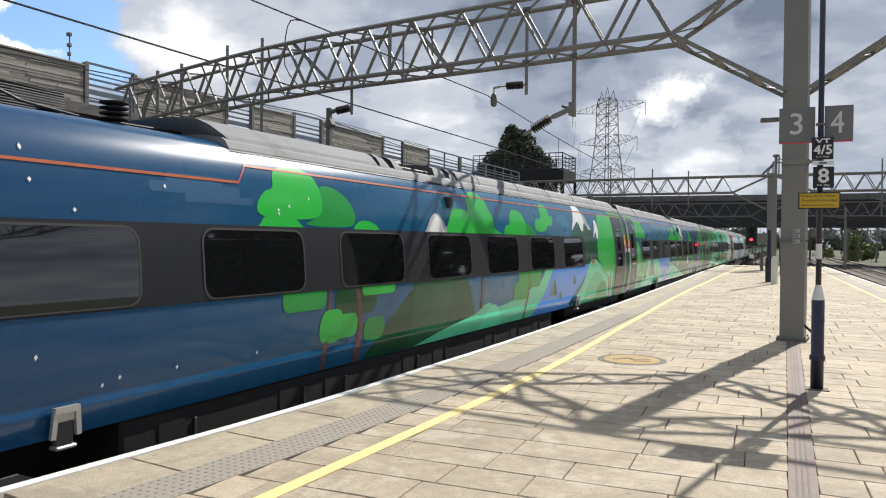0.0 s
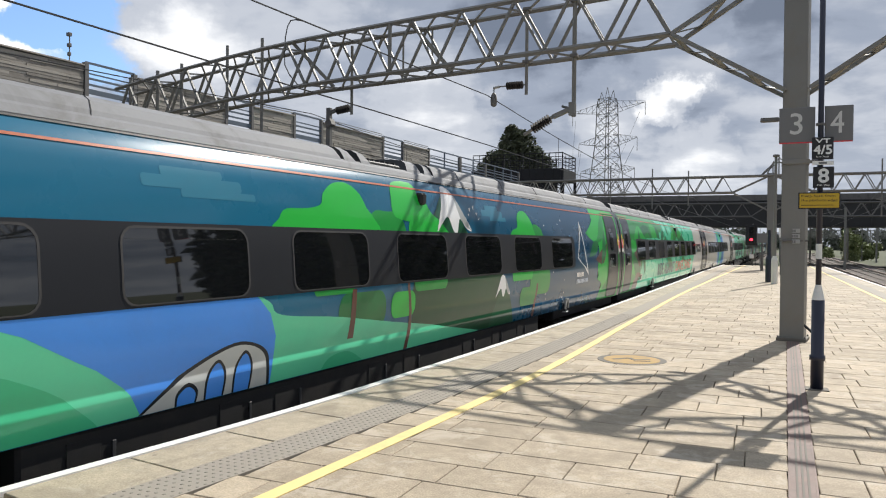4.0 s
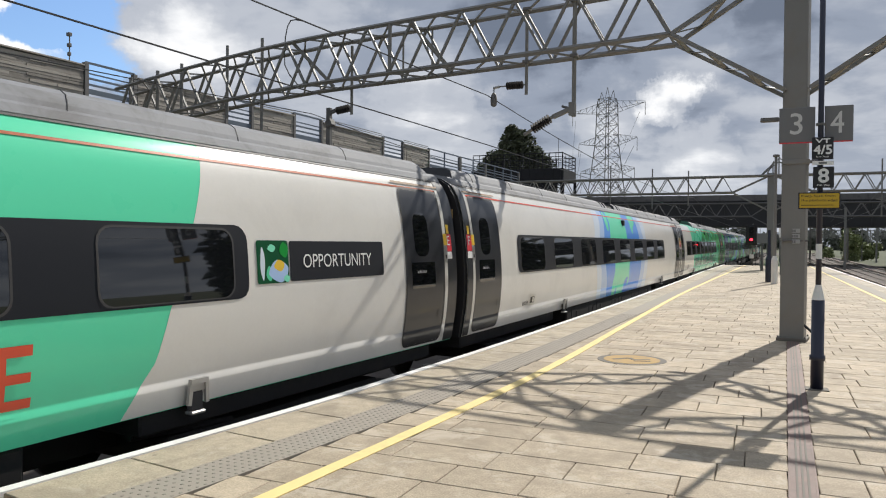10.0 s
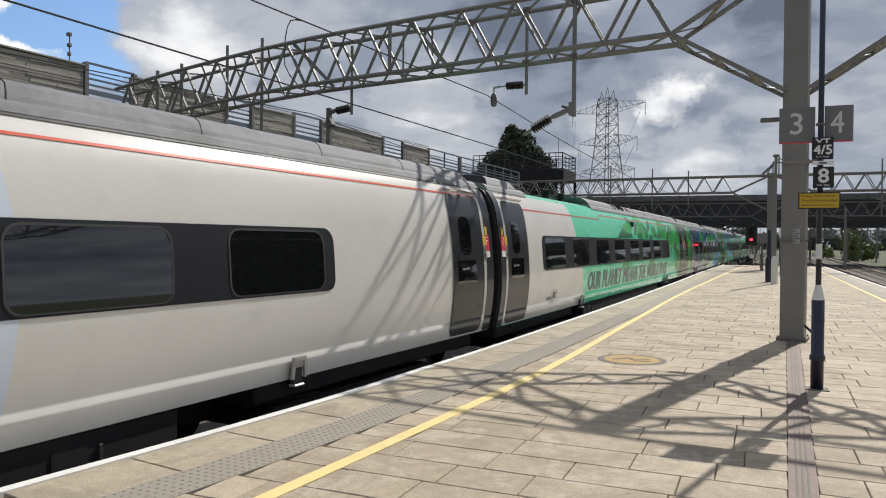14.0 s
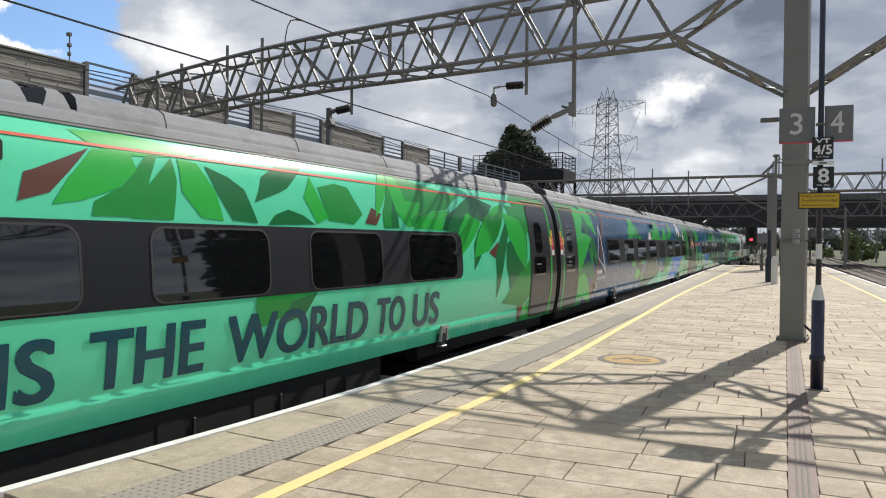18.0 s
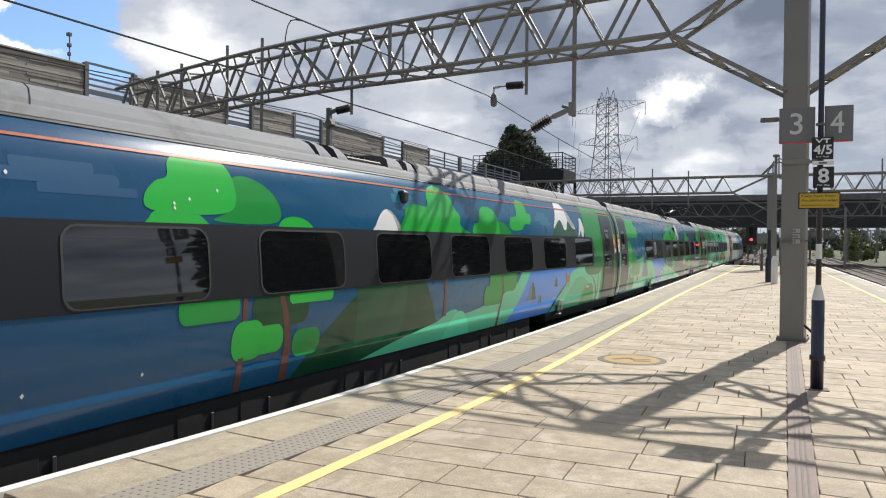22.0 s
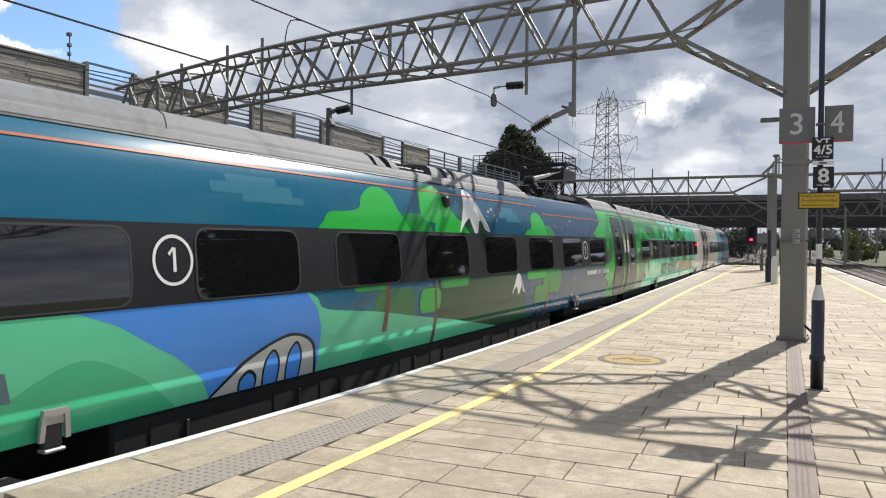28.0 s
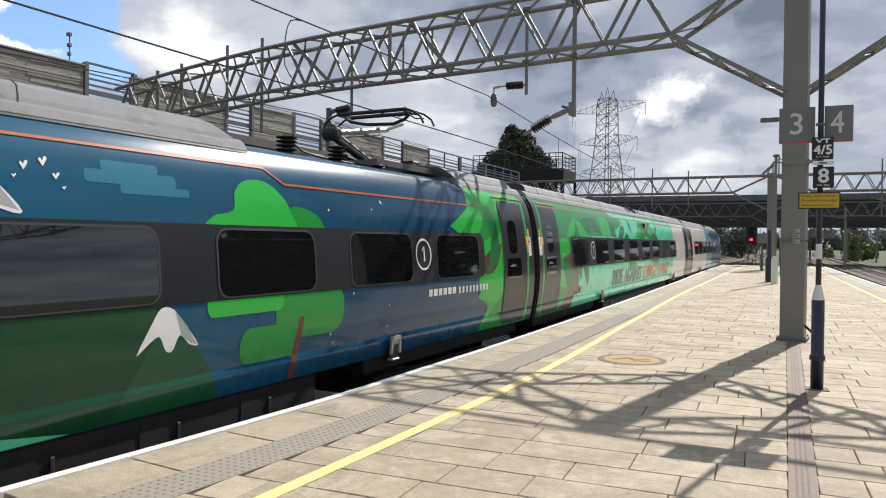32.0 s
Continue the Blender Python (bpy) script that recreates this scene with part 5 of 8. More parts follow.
def window(coach, u0, u1, z0=1.07, z1=1.715):
    f = put_shared(("wf", u0, u1), "window_frame", coach, "", lambda: decal("window_frame", [rect(u0 - 0.02, u1 + 0.02, z0 - 0.02, z1 + 0.02, 0.145), rect(u0, u1, z0, z1, 0.13)], "frame_grey", coach, 0.013))
    put_shared(("wp", u0, u1), "pane", f, "", lambda: decal("pane", [rect(u0 - 0.005, u1 + 0.005, z0 - 0.005, z1 + 0.005, 0.13)], "glass", f, 0.0105))


def door(coach, u0, u1, strip_mat, letter, letter_side):
    """A plug door: grey leaf with seal, window and display, pale pillar, and the coach letter beside it."""
    leaf = put_shared(("door", u0), "door", coach, "dark grey plug door", lambda: decal("door", [rect(u0, u1, 0.29, 2.255, 0.10)], "door", coach, 0.012))
    put_shared(("seal", u0), "seal", leaf, "", lambda: decal("seal", [rect(u0 - 0.025, u1 + 0.025, 0.27, 2.28, 0.12), rect(u0, u1, 0.29, 2.255, 0.10)], "rubber", leaf, 0.0125))
    mid = (u0 + u1) / 2
    put_shared(("dw", u0), "door_window", leaf, "", lambda: decal("door_window", [rect(mid - 0.29, mid + 0.12, 1.415, 2.005, 0.14)], "glass", leaf, 0.014))
    put_shared(("dd", u0), "display", leaf, "black destination display", lambda: decal("display", [rect(mid - 0.40, mid + 0.265, 0.94, 1.33, 0.02)], "glass", leaf, 0.014))
    def words():
        vs, fs = writing("London Euston", 0.26, 0.05)
        return pieces("display_text", [side_point(mid - 0.26 + x, 1.175 + z, 0.0155) for x, z in vs], fs, "lettering_dim", leaf)
    put_shared(("dt", u0), "display_text", leaf, "", words)
    put_shared(("dh", u0), "handle", leaf, "", lambda: decal("handle", [rect(u1 - 0.17, u1 - 0.145, 0.55, 0.67)], "rubber", leaf, 0.015))
    s = letter_side
    first = letter in "HJK"
    a = u0 - 0.112 if s < 0 else u1 + 0.035
    put_shared(("ds", u0, strip_mat), "door_pillar", coach, "", lambda: decal("door_pillar", [rect(a, a + 0.085, 0.3, 2.3, 0.02)], strip_mat, coach, 0.013))
    e = 0.36 if s < 0 else u1 + 0.125
    e1 = u0 - 0.115 if s < 0 else 24.015
    put_shared(("de", u0), "end_pillar", coach, "dark grey body end pillar", lambda: decal("end_pillar", [rect(e, e1, 0.25, 2.405)], "door", coach, 0.0118, ua=0.355, ub=24.02))
    c = 0.485 if s < 0 else 23.79
    plate = put_shared(("dl", u0, first), "coach_letter", coach, "white plate with the coach letter" if first else "red plate with the coach letter", lambda: decal("coach_letter", [rect(c - 0.092, c + 0.092, 1.475, 1.735, 0.02)], "paper" if first else "red", coach, 0.0145, ua=0.3, ub=24.1))
    put_shared(("dn", u0), "notice", plate, "", lambda: decal("notice", [rect(c - 0.092, c + 0.092, 1.365, 1.472, 0.02)], "paper", plate, 0.0145, ua=0.3, ub=24.1))
    put_shared(("dy", u0), "notice", plate, "", lambda: decal("notice", [rect(c - 0.04, c + 0.04, 1.745, 1.87)], "yellow", plate, 0.0145, ua=0.3, ub=24.1))
    vs, fs = writing(letter, 0.085, 0.14)
    pieces("letter", [side_point(c - 0.043 + x, 1.57 + z, 0.0165) for x, z in vs], fs, "ink" if first else "paper", plate)
    b0 = a + 0.045
    btn = put_shared(("db", u0), "door_button", coach, "", lambda: decal("door_button", [rect(b0 - 0.04, b0 + 0.05, 1.32, 1.56, 0.02)], "silver", coach, 0.018, ua=0.3, ub=24.1))
    put_shared(("dk", u0), "button", btn, "", lambda: decal("button", [rect(b0 - 0.015, b0 + 0.025, 1.37, 1.43, 0.018)], "rubber", btn, 0.0195, ua=0.3, ub=24.1))
    put_shared(("dc", u0), "notice", btn, "", lambda: decal("notice", [rect(b0 - 0.05, b0 + 0.06, 1.57, 1.74)], "yellow", btn, 0.016, ua=0.3, ub=24.1))
    put_shared(("dg", u0), "gutter", coach, "", lambda: decal("gutter", [rect(u0 - 0.1, u1 + 0.15, 2.318, 2.338)], "gutter", coach, 0.02))


def bogie(coach, u):
    y = u - COACH / 2
    def build():
        bm = fresh()
        box(bm, -1.15, 1.15, y - 1.75, y + 1.75, -0.42, -0.16, 0.04)
        for s in (-1, 1):
            box(bm, s * 1.12 - 0.08, s * 1.12 + 0.08, y - 1.9, y + 1.9, -0.5, -0.2, 0.03)
            for w in (-1.35, 1.35):
                box(bm, s * 1.16 - 0.1, s * 1.16 + 0.1, y + w - 0.2, y + w + 0.2, -0.7, -0.3, 0.03)
            bar(bm, (s * 1.08, y - 0.9, -0.16), (s * 1.08, y - 2.1, -0.06), 0.09, round_n=8)
        return part("bogie", bm, "black", coach, "black bogie frame")
    b = put_shared(("bogie", u), "bogie", coach, "black bogie frame", build)
    for w, s in product((-1.35, 1.35), (-1, 1)):
        put_shared(("wheel", u, w, s), "wheel", b, "", lambda: part("wheel", lathe(fresh(), [(0.43, -0.065), (0.43, 0.045), (0.40, 0.065), (0.12, 0.07)], 20, pose(s * 0.75, y + w, RAIL_Z + 0.43, 0, 90 * s, 0)), "steel_dark", b))


def equipment(coach):
    """Black skirts and boxes under the floor, brackets and small fittings of the side."""
    def skirt():
        bm = fresh()
        box(bm, -1.22, 1.235, -5.6, 5.4, -0.52, 0.135, 0.03)
        box(bm, -1.2, 1.22, -11.5, -6.6, -0.06, 0.135, 0.02)
        box(bm, -1.2, 1.22, 6.4, 11.5, -0.06, 0.135, 0.02)
        box(bm, -0.5, 0.5, -11.6, 11.6, -0.3, 0.12)
        return part("underframe", bm, "black", coach, "black underframe skirt")
    put_shared("skirt", "underframe", coach, "black underframe skirt", skirt)
    for k, y in enumerate((-4.8, -3.2, -2.4, -0.6, 0.3, 2.2, 3.4, 4.6)):
        put_shared(("hatch", k), "skirt_handle", coach, "", lambda: part("skirt_handle", box(fresh(), 1.235, 1.25, y - 0.018, y + 0.018, -0.2, 0.0, 0.005), "frame_grey", coach))
        put_shared(("panel", k), "skirt_panel", coach, "", lambda: part("skirt_panel", box(fresh(), 1.235, 1.242, y - 0.42, y - 0.12, -0.36, 0.06, 0.003), "black", coach))
    for k, u in enumerate((5.76, 18.85)):
        y = u - COACH / 2

        def bracket():
            bm = fresh()
            for s in (-1, 1):
                bar(bm, (1.365, y + s * 0.105, 0.16), (1.375, y + s * 0.085, 0.37), 0.03, 0.04)
            bar(bm, (1.375, y - 0.1, 0.365), (1.375, y + 0.1, 0.365), 0.04, 0.045)
            box(bm, 1.33, 1.372, y - 0.085, y + 0.085, 0.27, 0.36, 0.01)
            return part("lifting_bracket", bm, "bracket", coach, "dull silver lifting bracket")
        br = put_shared(("bracket", k), "lifting_bracket", coach, "dull silver lifting bracket", bracket)
        put_shared(("bracket_pad", k), "pad", br, "", lambda: part("pad", box(fresh(), 1.30, 1.36, y - 0.075, y + 0.075, 0.1, 0.27, 0.012), "frame_grey", br))
        put_shared(("bracket_foot", k), "foot", br, "", lambda: part("foot", box(fresh(), 1.29, 1.385, y - 0.085, y + 0.085, 0.07, 0.1, 0.01), "bracket", br))
    sock = put_shared("socket", "socket_box", coach, "small recessed socket in a silver frame", lambda: decal("socket_box", [rect(3.39, 3.73, 0.44, 0.63), rect(3.44, 3.68, 0.48, 0.59)], "silver", coach, 0.012))
    put_shared("socket_in", "recess", sock, "", lambda: decal("recess", [rect(3.43, 3.69, 0.47, 0.6)], "rubber", sock, 0.009))
    put_shared("socket_plug", "plug", sock, "", lambda: decal("plug", [rect(3.55, 3.66, 0.49, 0.58)], "silver", sock, 0.014))
    lamp = put_shared("side_lamp", "side_lamp", coach, "small dark box lamp high on the side", lambda: part("side_lamp", box(fresh(), 1.16, 1.275, 0.28, 0.43, 2.14, 2.31, 0.025), "rubber", coach))
    put_shared("side_lamp_face", "lens", lamp, "", lambda: part("lens", box(fresh(), 1.27, 1.282, 0.305, 0.405, 2.16, 2.29, 0.01), "frame_grey", lamp))


def gangway(coach):
    def build():
        bm = fresh()
        rings = []
        for k in range(9):
            y, g = 12.05 + k * 0.038, (0.94 if k % 2 else 1.0)
            w, lo, hi = 1.04 * g, 0.05, 2.49 * (0.985 if k % 2 else 1.0)
            c = 0.3
            ring = [(-w, lo), (w, lo), (w, hi - c), (w - c * 0.3, hi - c * 0.3), (w - c, hi), (-w + c, hi), (-w + c * 0.3, hi - c * 0.3), (-w, hi - c)]
            rings.append([bm.verts.new((x, y, z)) for x, z in ring])
        for a, b in zip(rings, rings[1:]):
            for k in range(8):
                bm.faces.new((a[k], a[(k + 1) % 8], b[(k + 1) % 8], b[k]))
        return part("gangway", bm, "rubber", coach, "black corrugated gangway bellows")
    put_shared("gangway", "gangway", coach, "black corrugated gangway bellows", build)
    for k, (drop, x) in enumerate(((0.42, 1.19), (0.30, 1.14))):
        put_shared(("jumper", k), "jumper_cable", coach, "", lambda: part("jumper_cable", tube(fresh(), [(x, 12.06 + 0.03 * j, 1.75 - drop * math.sin(math.pi * j / 10)) for j in range(11)], 0.014, 6), "frame_grey", coach))
    put_shared("end_tag", "end_notice", coach, "small orange notice on the coach end", lambda: part("end_notice", box(fresh(), 1.06, 1.14, -11.68, -11.67, 1.98, 2.12), "disc_orange", coach))
    for u in (0.295, 24.0):
        put_shared(("end_hoop", u), "end_hoop", coach, "", lambda: part("end_hoop", extrude_profile(fresh(), [(x * 0.985, z * 0.995) for x, z in BODY_RING], u, u + 0.09), "rubber", coach))


def roof(coach, spans, recess):
    for k, (u0, u1, s0, s1) in enumerate(spans):
        r = put_shared(("roof", u0, u1), "roof_fairing", coach, "pale grey dusty roof fairing", lambda: part("roof_fairing", roof_bm(u0, u1, s0, s1), "roof", coach, "pale grey dusty roof fairing"))
        if len(r.data.materials) < 2:
            r.data.materials.append(M["rubber" if u0 < 3 or 13 < u0 < 14 else "roof"])
            for poly in r.data.polygons:
                poly.material_index = 1 if poly.normal.y < -0.35 else 0
        n = int((u1 - u0 - 1.2) / 1.9)
        for j in range(n):
            u = u0 + 0.9 + j * 1.9
            put_shared(("seamline", u0, j), "panel_seam", r, "", lambda: part("panel_seam", tube(fresh(), [(x + 0.001, u - COACH / 2 + 0.35 * (z - 2.48), z + 0.001) for x, z in ((1.012, 2.48), (0.955, 2.60), (0.89, 2.69), (0.80, 2.74), (0.5, 2.77), (-0.5, 2.77))], 0.006, 5), "grille", r))
    if recess:
        u0, u1 = recess
        def grille():
            bm = fresh()
            box(bm, -0.9, 0.9, u0 - COACH / 2, u1 - COACH / 2, 2.55, 2.635, 0.02)
            n = int((u1 - u0) / 0.12)
            for k in range(n):
                y = u0 - COACH / 2 + (k + 0.5) * (u1 - u0) / n
                bar(bm, (-0.85, y, 2.65), (0.85, y, 2.65), 0.03, 0.04)
            return part("roof_grille", bm, "grille", coach, "dark roof ventilation grille")
        put_shared(("grille", u0), "roof_grille", coach, "dark roof ventilation grille", grille)
        # wedge cowls with dark mouths on both sides of the grille
        for j, (a, b, s0, s1) in enumerate(((10.74, 11.06, 0.02, 0.2), (11.12, 11.42, 0.02, 0.2), (12.26, 12.74, 0.2, 0.02), (12.8, 13.1, 0.2, 0.02))):
            cowl = put_shared(("cowl", j), "roof_cowl", coach, "grey wedge cowl with a dark mouth", lambda: part("roof_cowl", roof_bm(a, b, s0, s1), "roof", coach, "grey wedge cowl with a dark mouth"))
            if len(cowl.data.materials) < 2:
                cowl.data.materials.append(M["grille"])
                for poly in cowl.data.polygons:
                    poly.material_index = 1 if abs(poly.normal.y) > 0.35 else 0


def build_coach(n, base, strips, letter, windows, band, roof_spans, recess, label, beds, end=24.02):
    coach = empty("coach", (0, 0, 0), label=label, category="train coach", group="coaches of the passing train")
    body = new("body", shell_mesh(0.365, end).copy())
    body.data.materials.append(M[base])
    body.data.materials.append(M["rubber"])
    for poly in body.data.polygons:
        poly.material_index = 1 if abs(poly.normal.y) > 0.5 else 0
    turn = [Vector((0, 0, 0))] * len(body.data.loops)
    for poly in body.data.polygons:
        for li in poly.loop_indices:
            v = body.data.vertices[body.data.loops[li].vertex_index].co
            if poly.material_index == 0 and v.x > 1.0:
                turn[li] = side_normal(v.z)
    body.data.normals_split_custom_set(turn)
    body.parent = coach
    for u0, u1 in beds:
        part("roof_bed", extrude_profile(fresh(), [(1.052, 2.508), (1.055, 2.528), (1.012, 2.60), (0.95, 2.645), (0.6, 2.70), (0.0, 2.715), (-0.6, 2.70), (-0.95, 2.645), (-1.012, 2.60), (-1.055, 2.528), (-1.052, 2.508)], u0, min(u1, end - 0.01)), "roof", coach, "grey roof gutter and deck")
    for u0, u1 in beds:
        # thin black strip laid in as the gutter's shadow line
        decal("roof_joint", [rect(u0, min(u1, end - 0.02), 2.394, 2.411)], "rubber", coach, 0.0095)
    decal("window_band", [rect(band[0], band[1], 1.02, 1.765, 0.16)], "band", coach, 0.0085, "charcoal grey window band")
    for u in windows:
        window(coach, u, u + 1.44)
    door(coach, 0.695, 1.79, strips[0], letter, -1)
    if end > 23:
        door(coach, 22.53, 23.6, strips[1], letter, 1)
        gangway(coach)
    bogie(coach, 3.45)
    bogie(coach, 20.45)
    equipment(coach)
    roof(coach, roof_spans, recess)
    return coach


LAYER = 0.0008


# how far a painted motif sits along the side from its drawing: start, full, metres
SETBACK = [99.0, 100.0, 0.0]


def art(coach, name, loops, material, layer, label="", **cut):
    a, b, d = SETBACK
    if d:
        loops = [[(u + d * min(max((u - a) / (b - a), 0.0), 1.0), z) for u, z in loop] for loop in loops]
    return decal(name, loops, material, coach, 0.0012 + LAYER * layer, label, **cut)


W8A = [2.86, 4.98, 7.14, 9.29, 11.46, 13.58, 15.71, 17.85]
W8B = W8A[1:] + [20.02]
ROOF_STD = [(0.5, 10.7, 0.3, 0.1), (13.12, 23.85, 0.1, 0.3)]
COACHES = []


def blend_paint(name, a, b, y0, y1):
    """Glossy vinyl whose colour runs from a to b along the coach."""
    m, T, p = principled(name)
    tc = T.n("ShaderNodeTexCoord")
    sep = T.n("ShaderNodeSeparateXYZ")
    T.link(tc.outputs["Object"], sep.inputs[0])
    f = T.math("DIVIDE", T.math("SUBTRACT", sep.outputs[1], y0), y1 - y0, clamp=True)
    n1 = T.n("ShaderNodeTexNoise", Scale=1.2, Detail=6.0, Roughness=0.6)
    T.link(tc.outputs["Object"], n1.inputs["Vector"])
    c = T.mix(f, a, b)
    c = T.mix(T.math("MULTIPLY", n1.outputs[0], 0.16), c, tuple(0.6 * v + 0.03 for v in b))
    T.link(c, p.inputs["Base Color"])
    T.link(T.math("ADD", T.math("MULTIPLY", n1.outputs[0], 0.12), 0.22), p.inputs["Roughness"])
    p.inputs["Coat Weight"].default_value = 0.62
    p.inputs["Specular IOR Level"].default_value = 0.1
    p.inputs["Coat Roughness"].default_value = 0.10
    return m


M["dusk_a"] = blend_paint("vinyl_dusk_to_teal", (0.009, 0.050, 0.14), (0.009, 0.118, 0.235), -7.5, 2.0)
M["dusk_b"] = blend_paint("vinyl_teal_to_dusk", (0.010, 0.145, 0.255), (0.007, 0.060, 0.13), -3.0, 7.0)
M["mint_fade"] = blend_paint("vinyl_mint", (0.12, 0.76, 0.45), (0.12, 0.76, 0.45), -8.0, 8.0)


def rounded(points, n=5):
    """A smooth closed outline through a few points."""
    out = []
    k = len(points)
    for i in range(k):
        p0, p1, p2, p3 = [Vector(points[(i + j - 1) % k]) for j in range(4)]
        for s in range(n):
            t = s / n
            q = 0.5 * ((2 * p1) + (p2 - p0) * t + (2 * p0 - 5 * p1 + 4 * p2 - p3) * t * t + (3 * p1 - p0 - 3 * p2 + p3) * t ** 3)
            out.append((q.x, q.y))
    return out


def curve_top(points, floor, n=5):
    """A hill: a smooth open line of points, closed down to the floor."""
    pts = [points[0]] + points + [points[-1]]
    out = []
    for i in range(1, len(pts) - 2):
        p0, p1, p2, p3 = [Vector(pts[i + j - 1]) for j in range(4)]
        for s in range(n):
            t = s / n
            q = 0.5 * ((2 * p1) + (p2 - p0) * t + (2 * p0 - 5 * p1 + 4 * p2 - p3) * t * t + (3 * p1 - p0 - 3 * p2 + p3) * t ** 3)
            out.append((q.x, q.y))
    out.append(points[-1])
    return out + [(points[-1][0], floor), (points[0][0], floor)]


def painted_hill(coach, points, mat, layer, floor=0.2, **cut):
    return art(coach, "painted_hill", [curve_top(points, floor)], mat, layer, **cut)


def painted_leaf(coach, base, tip, width, mat, layer, dark=None, bend=0.12):
    """A pointed leaf from base to tip; with dark, its lower half is darker."""
    b, t = Vector(base), Vector(tip)
    d = t - b
    nrm = Vector((-d.y, d.x)).normalized() * width / 2
    bow = nrm.normalized() * d.length * bend
    shape = ((0.0, 0.0), (0.12, 0.42), (0.3, 0.85), (0.45, 1.0), (0.62, 0.86), (0.8, 0.5), (0.92, 0.2), (1.0, 0.0))
    mid = [b + d * s + bow * math.sin(math.pi * s) for s, w in shape]
    up = [m + nrm * w for m, (s, w) in zip(mid, shape)]
    dn = [m - nrm * w for m, (s, w) in zip(mid, shape)]
    f = lambda line: [(v.x, v.y) for v in line]
    if dark:
        art(coach, "painted_leaf", [f(up + dn[::-1])], mat, layer)
        art(coach, "painted_leaf", [f(mid + dn[::-1])], dark, layer + 0.4)
    else:
        art(coach, "painted_leaf", [f(up + dn[::-1])], mat, layer)


def painted_blob(coach, u0, u1, z0, z1, mat, layer, r=None, name="painted_tree_crown"):
    r = r or min(u1 - u0, z1 - z0) * 0.42
    art(coach, name, [rect(u0, u1, z0, z1, r, 5)], mat, layer)


def painted_trunk(coach, points, w0, w1, mat, layer):
    n = len(points)
    left, right = [], []
    for k, (u, z) in enumerate(points):
        w = w0 + (w1 - w0) * k / (n - 1)
        left.append((u - w / 2, z))
        right.append((u + w / 2, z))
    art(coach, "painted_trunk", [left + right[::-1]], mat, layer)


def painted_peak(coach, u0, u1, z0, z1, layer, shade=True):
    """A snow cap with drips, its far flank in shade."""
    w, h = u1 - u0, z1 - z0
    cap = rounded([(u0, z0), (u0 + 0.2 * w, z0 + 0.62 * h), (u0 + 0.36 * w, z1), (u0 + 0.56 * w, z1 - 0.04 * h), (u0 + 0.8 * w, z0 + 0.5 * h), (u1, z0 + 0.05 * h),
                   (u0 + 0.84 * w, z0 + 0.1 * h), (u0 + 0.68 * w, z0 + 0.34 * h), (u0 + 0.56 * w, z0 - 0.02 * h), (u0 + 0.45 * w, z0 + 0.02 * h), (u0 + 0.34 * w, z0 + 0.36 * h), (u0 + 0.16 * w, z0 + 0.2 * h)], 4)
    art(coach, "painted_snow", [cap], "snow", layer)
    if shade:
        art(coach, "painted_snow_shade", [[(u0 + 0.58 * w, z1 - 0.05 * h), (u0 + 0.8 * w, z0 + 0.52 * h), (u1 - 0.02 * w, z0 + 0.06 * h), (u0 + 0.86 * w, z0 + 0.12 * h), (u0 + 0.7 * w, z0 + 0.32 * h)]], "snow_shade", layer + 0.5)


def cloud_streak(coach, u, z, w, mat="teal_pale", layer=1):
    art(coach, "painted_cloud", [rect(u, u + w, z, z + 0.09, 0.03), rect(u + 0.18 * w, u + 0.8 * w, z + 0.0901, z + 0.15, 0.02), rect(u + 0.35 * w, u + 1.15 * w, z - 0.07, z - 0.0001, 0.02)], mat, layer)


def slogan(coach, words, u0, u1, z0, z1, mat):
    """Each letter is a part; its strokes are cut at many heights so that they follow the rounded side."""
    fit = 1 - 0.036 / (u1 - u0)
    verts, faces = writing(words, u1 - u0, z1 - z0 - 0.016)
    bm = fresh()
    vs = [bm.verts.new((a, b, 0)) for a, b in verts]
    for f in faces:
        bm.faces.new([vs[i] for i in f])
    for k in range(1, 9):
        bmesh.ops.bisect_plane(bm, geom=bm.verts[:] + bm.edges[:] + bm.faces[:], plane_co=(0, (z1 - z0) * k / 9, 0), plane_no=(0, 1, 0))
    # one part a letter: faces that overlap along the side belong together
    faces = sorted(bm.faces, key=lambda f: min(v.co.x for v in f.verts))
    groups, reach = [], -1.0
    for f in faces:
        if min(v.co.x for v in f.verts) > reach + 1e-4:
            groups.append([])
        groups[-1].append(f)
        reach = max(reach, max(v.co.x for v in f.verts))
    for group in groups:
        wv, wf = [], []
        for du, dz, off in ((0.0, 0.0, 0.0078), (0.018, 0.0, 0.0081), (0.036, 0.0, 0.0084), (0.0, 0.016, 0.0087), (0.036, 0.016, 0.0090)):
            for f in group:
                b = len(wv)
                wv += [side_point(u0 + v.co.x * fit + du, z0 + v.co.y + dz, off) for v in f.verts]
                wf.append(tuple(range(b, b + len(f.verts))))
        ob = pieces("slogan_letter", wv, wf, mat, coach)
        ob.data.normals_split_custom_set_from_vertices([side_normal(v[2]) for v in wv])
    bm.free()


def orange_line(coach, points, mat="orange"):
    w = 0.0095
    for (u0, z0), (u1, z1) in zip(points, points[1:]):
        art(coach, "orange_line", [[(u0, z0 - w), (u1, z1 - w), (u1, z1 + w), (u0, z0 + w)]], mat, 7.5)


